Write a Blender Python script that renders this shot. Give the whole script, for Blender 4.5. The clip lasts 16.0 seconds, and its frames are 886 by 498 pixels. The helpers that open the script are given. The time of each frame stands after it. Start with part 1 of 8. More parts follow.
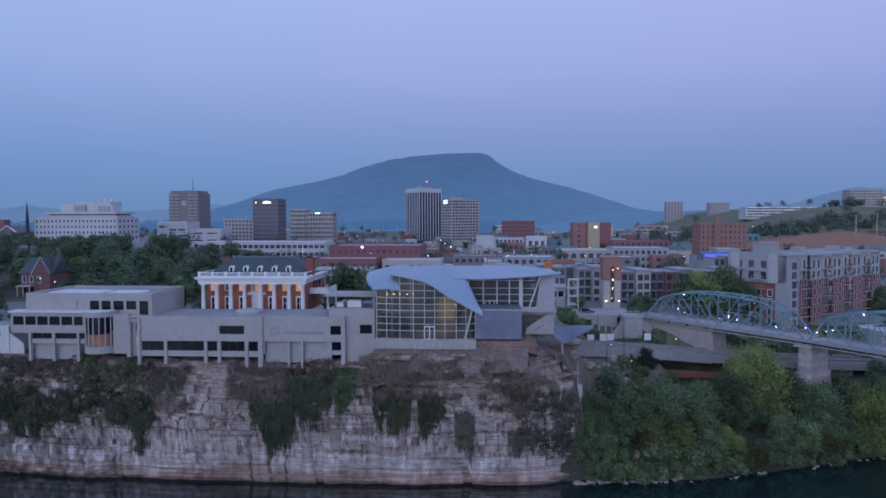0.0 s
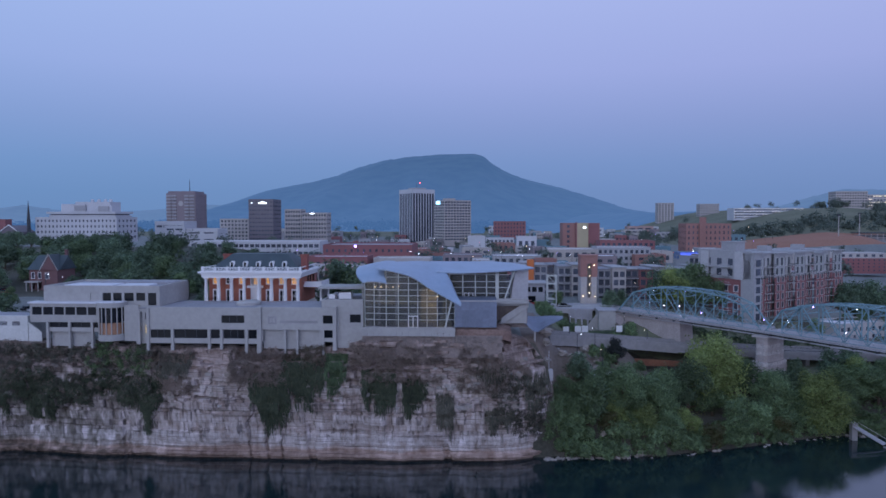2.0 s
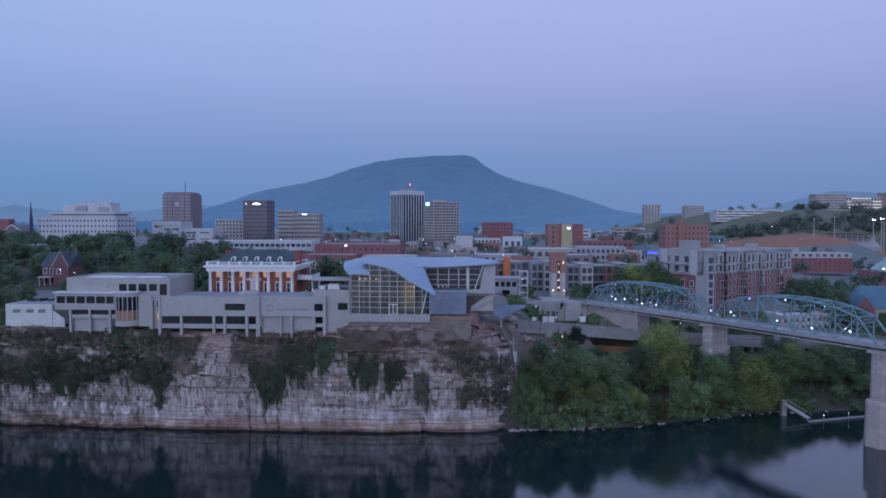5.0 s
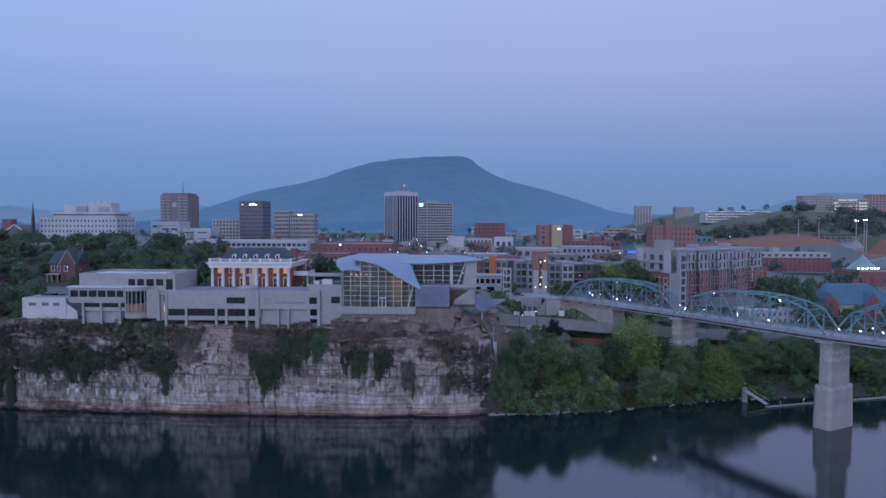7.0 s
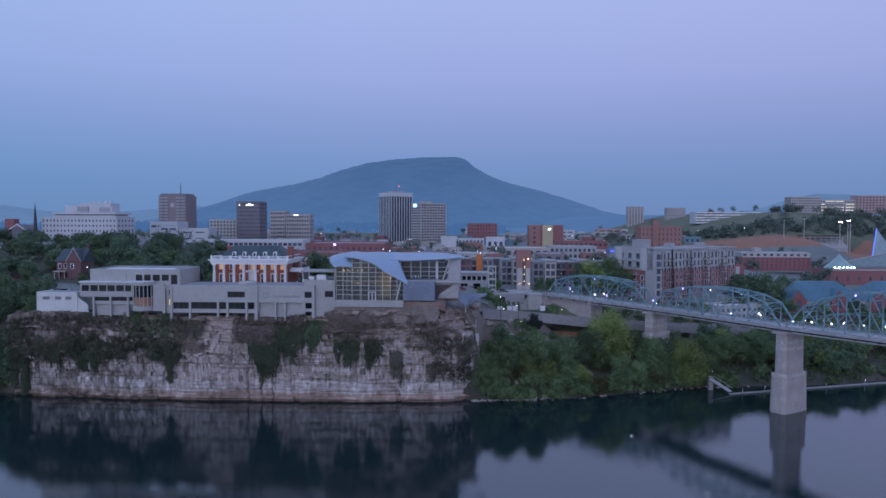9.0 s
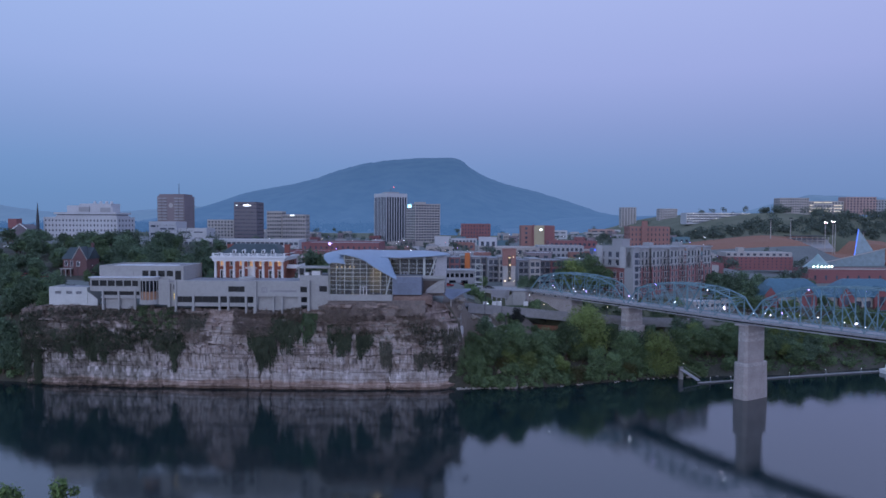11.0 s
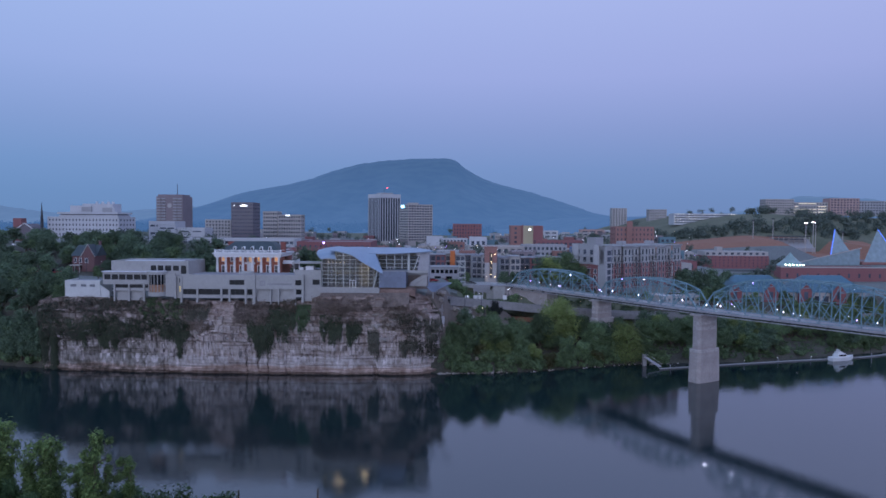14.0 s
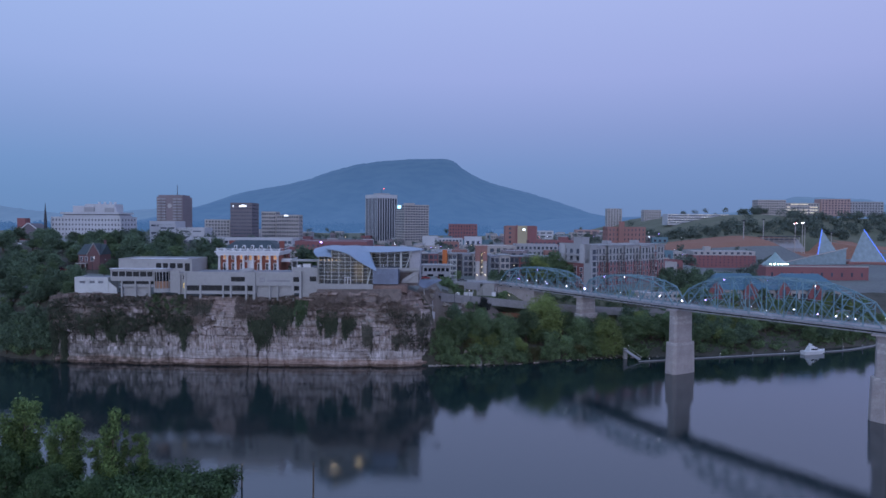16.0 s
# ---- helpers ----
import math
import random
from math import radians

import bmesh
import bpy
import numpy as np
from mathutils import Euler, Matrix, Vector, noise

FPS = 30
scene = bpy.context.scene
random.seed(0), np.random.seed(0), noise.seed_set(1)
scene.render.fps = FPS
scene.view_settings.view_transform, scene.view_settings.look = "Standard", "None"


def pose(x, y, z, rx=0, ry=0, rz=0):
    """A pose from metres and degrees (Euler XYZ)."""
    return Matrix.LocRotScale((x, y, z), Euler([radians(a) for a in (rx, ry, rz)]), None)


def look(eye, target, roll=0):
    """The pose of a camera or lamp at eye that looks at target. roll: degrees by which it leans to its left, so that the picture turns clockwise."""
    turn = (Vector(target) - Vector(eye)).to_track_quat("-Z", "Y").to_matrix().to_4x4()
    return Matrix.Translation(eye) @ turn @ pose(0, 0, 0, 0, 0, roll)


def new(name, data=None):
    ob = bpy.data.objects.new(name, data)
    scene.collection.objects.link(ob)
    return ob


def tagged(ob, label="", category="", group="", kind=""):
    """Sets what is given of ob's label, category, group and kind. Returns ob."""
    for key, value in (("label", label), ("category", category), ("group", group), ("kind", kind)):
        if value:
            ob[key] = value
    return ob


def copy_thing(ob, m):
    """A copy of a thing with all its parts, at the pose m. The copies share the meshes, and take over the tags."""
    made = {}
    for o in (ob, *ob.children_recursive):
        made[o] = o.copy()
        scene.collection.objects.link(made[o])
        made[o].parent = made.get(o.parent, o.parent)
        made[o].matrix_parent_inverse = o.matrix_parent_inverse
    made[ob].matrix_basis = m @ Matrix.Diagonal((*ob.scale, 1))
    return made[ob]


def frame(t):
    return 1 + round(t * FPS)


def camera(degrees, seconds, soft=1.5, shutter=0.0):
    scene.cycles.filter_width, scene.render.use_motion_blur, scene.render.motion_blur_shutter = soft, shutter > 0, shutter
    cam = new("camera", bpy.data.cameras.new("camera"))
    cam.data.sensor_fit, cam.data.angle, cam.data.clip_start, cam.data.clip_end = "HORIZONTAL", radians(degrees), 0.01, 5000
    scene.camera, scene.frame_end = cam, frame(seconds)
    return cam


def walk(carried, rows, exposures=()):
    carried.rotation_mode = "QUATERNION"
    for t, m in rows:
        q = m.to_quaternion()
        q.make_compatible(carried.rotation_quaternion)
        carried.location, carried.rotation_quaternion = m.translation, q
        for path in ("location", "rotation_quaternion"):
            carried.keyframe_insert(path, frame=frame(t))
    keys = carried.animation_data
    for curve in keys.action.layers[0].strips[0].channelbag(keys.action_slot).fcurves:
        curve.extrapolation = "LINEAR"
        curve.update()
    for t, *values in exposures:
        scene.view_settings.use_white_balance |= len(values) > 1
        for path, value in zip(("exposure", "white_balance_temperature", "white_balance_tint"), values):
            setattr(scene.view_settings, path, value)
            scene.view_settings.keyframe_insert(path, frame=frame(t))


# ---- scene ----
cam = camera(65.5, 16.0, soft=1.6)
PATH = [
    (0, (-2.70, 7.33, 58.34), (-8.93, 107.01, 53.65), -0.15),
    (0.5, (-1.76, 3.83, 58.25), (-7.80, 103.53, 53.59), -0.13),
    (1, (-0.82, 0.29, 58.18), (-6.69, 100.01, 53.54), -0.10),
    (1.5, (0.10, -3.28, 58.12), (-5.58, 96.45, 53.51), -0.08),
    (2, (1.01, -6.88, 58.08), (-4.48, 92.86, 53.49), -0.05),
    (2.5, (1.91, -10.51, 58.05), (-3.39, 89.24, 53.48), -0.03),
    (3, (2.82, -14.17, 58.03), (-2.31, 85.59, 53.48), -0.01),
    (3.5, (3.71, -17.86, 58.01), (-1.23, 81.91, 53.49), 0.02),
    (4, (4.61, -21.57, 57.99), (-0.16, 78.21, 53.50), 0.04),
    (6.5, (9.10, -40.42, 57.91), (5.19, 59.40, 53.55), 0.14),
    (7, (10.01, -44.23, 57.89), (6.25, 55.60, 53.55), 0.16),
    (7.5, (10.92, -48.04, 57.86), (7.32, 51.80, 53.54), 0.18),
    (8, (11.83, -51.86, 57.83), (8.39, 47.99, 53.53), 0.20),
    (8.5, (12.74, -55.67, 57.79), (9.45, 44.17, 53.52), 0.21),
    (9, (13.66, -59.49, 57.75), (10.51, 40.37, 53.49), 0.23),
    (11.5, (18.24, -78.39, 57.48), (15.74, 21.49, 53.32), 0.31),
    (12, (19.14, -82.11, 57.43), (16.76, 17.77, 53.28), 0.32),
    (12.5, (20.04, -85.80, 57.37), (17.76, 14.08, 53.24), 0.34),
    (13, (20.93, -89.46, 57.32), (18.76, 10.43, 53.20), 0.35),
    (13.5, (21.81, -93.08, 57.28), (19.73, 6.80, 53.17), 0.36),
    (14, (22.68, -96.67, 57.25), (20.68, 3.22, 53.14), 0.38),
    (14.5, (23.53, -100.20, 57.22), (21.61, -0.31, 53.13), 0.39),
    (15, (24.36, -103.69, 57.21), (22.51, -3.80, 53.12), 0.40),
    (15.5, (25.16, -107.13, 57.22), (23.38, -7.23, 53.14), 0.41),
    (16, (25.95, -110.50, 57.25), (24.22, -10.61, 53.17), 0.42),
]
walk(cam, [(t, look(eye, target, roll)) for t, eye, target, roll in PATH])

# ---- world, dawn sun, exposure ----
world = bpy.data.worlds.new("dawn_sky")
scene.world = world
world.use_nodes = True
wn, wl = world.node_tree.nodes, world.node_tree.links
wn.clear()
w_out = wn.new("ShaderNodeOutputWorld")
w_bg = wn.new("ShaderNodeBackground")
w_tc = wn.new("ShaderNodeTexCoord")
w_sep = wn.new("ShaderNodeSeparateXYZ")
w_ramp = wn.new("ShaderNodeValToRGB")
w_side = wn.new("ShaderNodeValToRGB")
w_back = wn.new("ShaderNodeMapRange")
w_mixa = wn.new("ShaderNodeMix")
w_mixb = wn.new("ShaderNodeMix")
w_low = wn.new("ShaderNodeMapRange")
w_mul = wn.new("ShaderNodeMath")
for m_ in (w_mixa, w_mixb):
    m_.data_type = "RGBA"


def set_ramp(node, stops):
    els = node.color_ramp.elements
    while len(els) > 1:
        els.remove(els[-1])
    els[0].position, els[0].color = stops[0][0], (*stops[0][1], 1)
    for p, c in stops[1:]:
        e = els.new(p)
        e.color = (*c, 1)


# the twilight arch: blue-grey earth shadow, lavender belt, paler blue above
set_ramp(w_ramp, [(0.0, (0.150, 0.250, 0.490)), (0.035, (0.160, 0.268, 0.525)), (0.075, (0.185, 0.295, 0.575)),
                  (0.13, (0.247, 0.336, 0.645)), (0.20, (0.328, 0.405, 0.755)), (0.30, (0.380, 0.465, 0.825)),
                  (0.45, (0.385, 0.50, 0.875)), (1.0, (0.30, 0.45, 0.84))])
wl.new(w_tc.outputs["Generated"], w_sep.inputs[0])
wl.new(w_sep.outputs["Z"], w_ramp.inputs["Fac"])
# bluer towards the east-facing side, more violet to the other
set_ramp(w_side, [(0.0, (0.93, 1.04, 1.02)), (0.5, (1.0, 1.0, 1.0)), (1.0, (1.04, 0.99, 0.99))])
w_sx = wn.new("ShaderNodeMapRange")
w_sx.inputs["From Min"].default_value, w_sx.inputs["From Max"].default_value = -0.65, 0.65
wl.new(w_sep.outputs["X"], w_sx.inputs["Value"])
wl.new(w_sx.outputs["Result"], w_side.inputs["Fac"])
w_mixa.blend_type = "MULTIPLY"
w_mixa.inputs["Factor"].default_value = 1.0
wl.new(w_ramp.outputs["Color"], w_mixa.inputs["A"])
wl.new(w_side.outputs["Color"], w_mixa.inputs["B"])
# the glow of the coming sunrise, low behind the camera
w_back.inputs["From Min"].default_value, w_back.inputs["From Max"].default_value = 0.15, -0.95
wl.new(w_sep.outputs["Y"], w_back.inputs["Value"])
w_low.inputs["From Min"].default_value, w_low.inputs["From Max"].default_value = 0.75, 0.05
wl.new(w_sep.outputs["Z"], w_low.inputs["Value"])
w_mul.operation = "MULTIPLY"
wl.new(w_back.outputs["Result"], w_mul.inputs[0])
wl.new(w_low.outputs["Result"], w_mul.inputs[1])
wl.new(w_mul.outputs[0], w_mixb.inputs["Factor"])
wl.new(w_mixa.outputs["Result"], w_mixb.inputs["A"])
w_mixb.inputs["B"].default_value = (0.79, 0.92, 1.55, 1)
wl.new(w_mixb.outputs["Result"], w_bg.inputs["Color"])
w_bg.inputs["Strength"].default_value = 1.0
wl.new(w_bg.outputs[0], w_out.inputs[0])

sun_data = bpy.data.lights.new("dawn_sun", "SUN")
sun_data.energy, sun_data.angle, sun_data.color = 0.42, radians(35), (0.85, 0.91, 1.0)
sun = new("dawn_sun", sun_data)
sun.matrix_world = look((0, 0, 300), (60, 200, 235))
scene.view_settings.exposure = 0.0

# ---- building tools ----
class Shape:
    """Collects corners and faces of one part."""

    def __init__(self):
        self.v, self.f = [], []

    def add(self, verts, faces):
        n = len(self.v)
        self.v += [tuple(p) for p in verts]
        self.f += [tuple(n + i for i in q) for q in faces]
        return self

    def box(self, x0, x1, y0, y1, z0, z1):
        return self.add([(x0, y0, z0), (x1, y0, z0), (x1, y1, z0), (x0, y1, z0), (x0, y0, z1), (x1, y0, z1), (x1, y1, z1), (x0, y1, z1)],
                        [(0, 3, 2, 1), (4, 5, 6, 7), (0, 1, 5, 4), (1, 2, 6, 5), (2, 3, 7, 6), (3, 0, 4, 7)])

    def chamfer_box(self, x0, x1, y0, y1, z0, z1, c):
        """A box whose upper rim is chamfered by c."""
        ring = [(x0, y0), (x1, y0), (x1, y1), (x0, y1)]
        top = [(x0 + c, y0 + c), (x1 - c, y0 + c), (x1 - c, y1 - c), (x0 + c, y1 - c)]
        return self.loft([[(x, y, z0) for x, y in ring], [(x, y, z1 - c) for x, y in ring], [(x, y, z1) for x, y in top]], True, True)

    def loft(self, rings, closed=True, caps=False):
        k = len(rings[0])
        verts = [p for r in rings for p in r]
        faces = []
        for i in range(len(rings) - 1):
            for j in range(k if closed else k - 1):
                a, b = i * k + j, i * k + (j + 1) % k
                faces.append((a, b, b + k, a + k))
        if caps:
            faces.append(tuple(reversed(range(k))))
            faces.append(tuple(range((len(rings) - 1) * k, len(rings) * k)))
        return self.add(verts, faces)

    def tube(self, x, y, rows, n=12, start=0.0):
        """An upright turned form: rows of (z, radius)."""
        return self.loft([[(x + r * math.cos(start + 2 * math.pi * i / n), y + r * math.sin(start + 2 * math.pi * i / n), z) for i in range(n)] for z, r in rows], True, True)

    def beam(self, p, q, w, h):
        """A straight bar from p to q, w wide and h high."""
        p, q = Vector(p), Vector(q)
        d = (q - p).normalized()
        s = d.cross(Vector((0, 0, 1)))
        if s.length < 1e-4:
            s = Vector((1, 0, 0))
        s.normalize()
        u = s.cross(d)
        ring = [(-w / 2, -h / 2), (w / 2, -h / 2), (w / 2, h / 2), (-w / 2, h / 2)]
        return self.loft([[c + s * a + u * b for a, b in ring] for c in (p, q)], True, True)

    def prism(self, poly, z0, z1):
        return self.loft([[(x, y, z0) for x, y in poly], [(x, y, z1) for x, y in poly]], True, True)

    def wall(self, x0, x1, z0, z1, y0, y1, holes):
        """A wall along x with openings (x0, x1, z0, z1) that go right through."""
        xs = sorted({x0, x1, *[v for h in holes for v in h[:2]]})
        zs = sorted({z0, z1, *[v for h in holes for v in h[2:4]]})
        xs = [v for v in xs if x0 <= v <= x1]
        zs = [v for v in zs if z0 <= v <= z1]
        nx, nz = len(xs), len(zs)
        solid = [[not any(h[0] < (xs[i] + xs[i + 1]) / 2 < h[1] and h[2] < (zs[k] + zs[k + 1]) / 2 < h[3] for h in holes) for i in range(nx - 1)] for k in range(nz - 1)]
        ids, verts, faces = {}, [], []

        def at(i, k, back):
            if (i, k, back) not in ids:
                ids[(i, k, back)] = len(verts)
                verts.append((xs[i], y1 if back else y0, zs[k]))
            return ids[(i, k, back)]

        def full(i, k):
            return 0 <= i < nx - 1 and 0 <= k < nz - 1 and solid[k][i]
        for k in range(nz - 1):
            for i in range(nx - 1):
                if not solid[k][i]:
                    continue
                faces.append((at(i, k, 0), at(i + 1, k, 0), at(i + 1, k + 1, 0), at(i, k + 1, 0)))
                faces.append((at(i, k, 1), at(i, k + 1, 1), at(i + 1, k + 1, 1), at(i + 1, k, 1)))
                for di, dk, p, q in ((-1, 0, (i, k), (i, k + 1)), (1, 0, (i + 1, k + 1), (i + 1, k)), (0, -1, (i + 1, k), (i, k)), (0, 1, (i, k + 1), (i + 1, k + 1))):
                    if not full(i + di, k + dk):
                        faces.append((at(*p, 0), at(*q, 0), at(*q, 1), at(*p, 1)))
        return self.add(verts, faces)

    def sweep(self, points, w, h):
        """One bent bar through all the points."""
        pts = [Vector(p) for p in points]
        rings = []
        for i, p in enumerate(pts):
            d = (pts[min(i + 1, len(pts) - 1)] - pts[max(i - 1, 0)]).normalized()
            s = d.cross(Vector((0, 0, 1))).normalized()
            u = s.cross(d)
            rings.append([p + s * a + u * b for a, b in ((-w / 2, -h / 2), (w / 2, -h / 2), (w / 2, h / 2), (-w / 2, h / 2))])
        return self.loft(rings, True, True)

    def mesh(self, name, material, smooth=False):
        me = bpy.data.meshes.new(name)
        me.from_pydata(self.v, [], self.f)
        me.materials.append(material)
        if smooth:
            me.polygons.foreach_set("use_smooth", [True] * len(me.polygons))
        me.update()
        return me


def thing(name, x, y, z, label, category, group="", kind="", rz=0.0):
    ob = new(name)
    ob.empty_display_size = 0.5
    ob.matrix_basis = pose(x, y, z, 0, 0, rz)
    return tagged(ob, label, category, group, kind)


def part(name, shape, material, parent, label="", smooth=False, here=False):
    """One mesh under a thing. The shape is in world metres, or, with here=True, in the parent's own."""
    me = shape if isinstance(shape, bpy.types.Mesh) else shape.mesh(name, material, smooth)
    ob = new(name, me)
    ob.parent = parent
    if not here:
        m = parent.matrix_basis.copy()
        up = parent.parent
        if up is not None and not parent.get("world_coords"):
            m = up.matrix_basis @ m
        if parent.get("world_coords"):
            m = Matrix.Identity(4)
        ob.matrix_parent_inverse = m.inverted()
        ob["world_coords"] = 1
    if label:
        tagged(ob, label)
    return ob


def piece(name, me, parent, x, y, z, here=False, sx=1.0, sz=1.0):
    """A repeat of a shared mesh at its own place under a thing."""
    ob = new(name, me)
    ob.parent = parent
    if not here:
        ob.matrix_parent_inverse = (Matrix.Identity(4) if parent.get("world_coords") else parent.matrix_basis).inverted()
    ob.location = (x, y, z)
    ob.scale = (sx, 1, sz)
    return ob


def structure(name, shape, material, label, category="", smooth=False):
    ob = new(name, shape if isinstance(shape, bpy.types.Mesh) else shape.mesh(name, material, smooth))
    return tagged(ob, label, category, kind="structure")


def lerp_table(x, xs, ys):
    return float(np.interp(x, xs, ys))


def smooth01(a, b, x):
    t = min(1.0, max(0.0, (x - a) / (b - a)))
    return t * t * (3 - 2 * t)


# ---- materials ----
def material(name, base, rough=0.8, metal=0.0, vary=0.18, fine=6.0, coarse=0.25, bump=0.15, tint=None, island=0.0, per_object=0.0, ior=1.45):
    """A worn surface: two scales of noise over the base colour, bump, and piece-to-piece variation."""
    mat = bpy.data.materials.new(name)
    mat.use_nodes = True
    nt = mat.node_tree
    n, l = nt.nodes, nt.links
    bs = n["Principled BSDF"]
    tc = n.new("ShaderNodeTexCoord")
    small, large = n.new("ShaderNodeTexNoise"), n.new("ShaderNodeTexNoise")
    small.inputs["Scale"].default_value, small.inputs["Detail"].default_value = fine, 5
    large.inputs["Scale"].default_value, large.inputs["Detail"].default_value = coarse, 4
    src = n.new("ShaderNodeNewGeometry").outputs["Position"]
    for t in (small, large):
        l.new(src, t.inputs["Vector"])
    add = n.new("ShaderNodeMath")
    add.operation = "ADD"
    l.new(small.outputs["Fac"], add.inputs[0])
    l.new(large.outputs["Fac"], add.inputs[1])
    mr = n.new("ShaderNodeMapRange")
    mr.inputs["From Min"].default_value, mr.inputs["From Max"].default_value = 0.6, 1.4
    mr.inputs["To Min"].default_value, mr.inputs["To Max"].default_value = 1 - vary, 1 + vary
    l.new(add.outputs[0], mr.inputs["Value"])
    val = mr.outputs["Result"]
    rnd = None
    if per_object:
        rnd, amount = n.new("ShaderNodeObjectInfo").outputs["Random"], per_object
    elif island:
        rnd, amount = n.new("ShaderNodeNewGeometry").outputs["Random Per Island"], island
    if rnd is not None:
        r2 = n.new("ShaderNodeMapRange")
        r2.inputs["To Min"].default_value, r2.inputs["To Max"].default_value = 1 - amount, 1 + amount
        l.new(rnd, r2.inputs["Value"])
        mm = n.new("ShaderNodeMath")
        mm.operation = "MULTIPLY"
        l.new(val, mm.inputs[0])
        l.new(r2.outputs["Result"], mm.inputs[1])
        val = mm.outputs[0]
    mix = n.new("ShaderNodeMix")
    mix.data_type, mix.blend_type = "RGBA", "MIX"
    mix.inputs["A"].default_value, mix.inputs["B"].default_value = (*base, 1), (*(tint or base), 1)
    l.new(large.outputs["Fac"] if rnd is None else rnd, mix.inputs["Factor"])
    sc = n.new("ShaderNodeVectorMath")
    sc.operation = "SCALE"
    l.new(mix.outputs["Result"], sc.inputs[0])
    l.new(val, sc.inputs["Scale"])
    l.new(sc.outputs[0], bs.inputs["Base Color"])
    bs.inputs["Roughness"].default_value, bs.inputs["Metallic"].default_value = rough, metal
    bs.inputs["IOR"].default_value = ior
    if bump:
        b = n.new("ShaderNodeBump")
        b.inputs["Strength"].default_value, b.inputs["Distance"].default_value = bump, 0.08
        l.new(small.outputs["Fac"], b.inputs["Height"])
        l.new(b.outputs[0], bs.inputs["Normal"])
    return mat


def glowing(name, colour, strength):
    mat = bpy.data.materials.new(name)
    mat.use_nodes = True
    bs = mat.node_tree.nodes["Principled BSDF"]
    bs.inputs["Base Color"].default_value = (*colour, 1)
    bs.inputs["Emission Color"].default_value = (*colour, 1)
    bs.inputs["Emission Strength"].default_value = strength
    return mat


def clear_glass(name, tint, alpha):
    """A window pane that lets part of the light through and mirrors the sky."""
    mat = bpy.data.materials.new(name)
    mat.use_nodes = True
    n, l = mat.node_tree.nodes, mat.node_tree.links
    bs, out = n["Principled BSDF"], n["Material Output"]
    bs.inputs["Base Color"].default_value, bs.inputs["Roughness"].default_value = (*tint, 1), 0.06
    tr, mx = n.new("ShaderNodeBsdfTransparent"), n.new("ShaderNodeMixShader")
    mx.inputs[0].default_value = alpha
    l.new(tr.outputs[0], mx.inputs[1])
    l.new(bs.outputs[0], mx.inputs[2])
    l.new(mx.outputs[0], out.inputs["Surface"])
    return mat


M = dict(
    concrete=material("concrete", (0.395, 0.38, 0.365), 0.85, vary=0.14, fine=1.1, coarse=0.12, bump=0.08, tint=(0.37, 0.355, 0.345)),
    roofing=material("roofing", (0.29, 0.285, 0.31), 0.9, vary=0.25, fine=2.0, coarse=0.1),
    pale_roof=material("pale_roof", (0.60, 0.60, 0.64), 0.7, vary=0.2, coarse=0.2),
    dark_glass=material("dark_glass", (0.008, 0.010, 0.014), 0.12, vary=0.3, bump=0.0, ior=1.26),
    white_paint=material("white_paint", (0.72, 0.71, 0.71), 0.6, vary=0.08, bump=0.05),
    brick=material("brick", (0.30, 0.105, 0.072), 0.85, vary=0.2, fine=8, coarse=0.5, tint=(0.34, 0.13, 0.09)),
    city_brick=material("city_brick", (0.25, 0.085, 0.07), 0.85, vary=0.2, fine=2, coarse=0.1),
    slate=material("slate", (0.055, 0.075, 0.085), 0.6, vary=0.3, fine=5),
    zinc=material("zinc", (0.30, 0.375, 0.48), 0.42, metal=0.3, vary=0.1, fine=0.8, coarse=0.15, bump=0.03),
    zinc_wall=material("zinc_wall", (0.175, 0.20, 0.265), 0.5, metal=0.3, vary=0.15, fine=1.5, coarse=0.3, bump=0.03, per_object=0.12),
    mullion=material("mullion", (0.50, 0.51, 0.48), 0.5, vary=0.05, bump=0.0),
    bridge_blue=material("bridge_blue", (0.145, 0.262, 0.305), 0.55, vary=0.3, fine=2, coarse=0.4, bump=0.05, tint=(0.19, 0.30, 0.335)),
    deck=material("deck", (0.37, 0.36, 0.38), 0.8, vary=0.15, fine=2),
    dark_steel=material("dark_steel", (0.05, 0.055, 0.065), 0.7, vary=0.2),
    asphalt=material("asphalt", (0.06, 0.06, 0.065), 0.9, vary=0.2),
)
M["lamp_white"] = glowing("lamp_white", (0.9, 0.92, 1.0), 12.0)
M["lamp_bridge"] = glowing("lamp_bridge", (0.88, 0.84, 1.0), 160.0)
M["lamp_violet"] = glowing("lamp_violet", (0.45, 0.30, 1.0), 7.0)
M["lamp_warm"] = glowing("lamp_warm", (1.0, 0.72, 0.42), 9.0)

# ---- hazy distance: dark forest, blue air haze put in as emission, for the backdrop ----
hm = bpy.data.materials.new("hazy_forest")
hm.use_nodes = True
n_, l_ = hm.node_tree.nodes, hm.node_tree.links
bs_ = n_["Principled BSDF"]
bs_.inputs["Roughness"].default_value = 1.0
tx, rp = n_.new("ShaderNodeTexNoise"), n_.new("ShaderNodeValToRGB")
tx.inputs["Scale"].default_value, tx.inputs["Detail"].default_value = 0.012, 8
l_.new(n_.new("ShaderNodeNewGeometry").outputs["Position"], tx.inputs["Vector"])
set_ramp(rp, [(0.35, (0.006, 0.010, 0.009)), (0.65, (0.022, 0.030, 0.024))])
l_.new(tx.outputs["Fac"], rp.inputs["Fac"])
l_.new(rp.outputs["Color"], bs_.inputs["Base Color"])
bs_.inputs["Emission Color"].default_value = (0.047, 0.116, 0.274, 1)
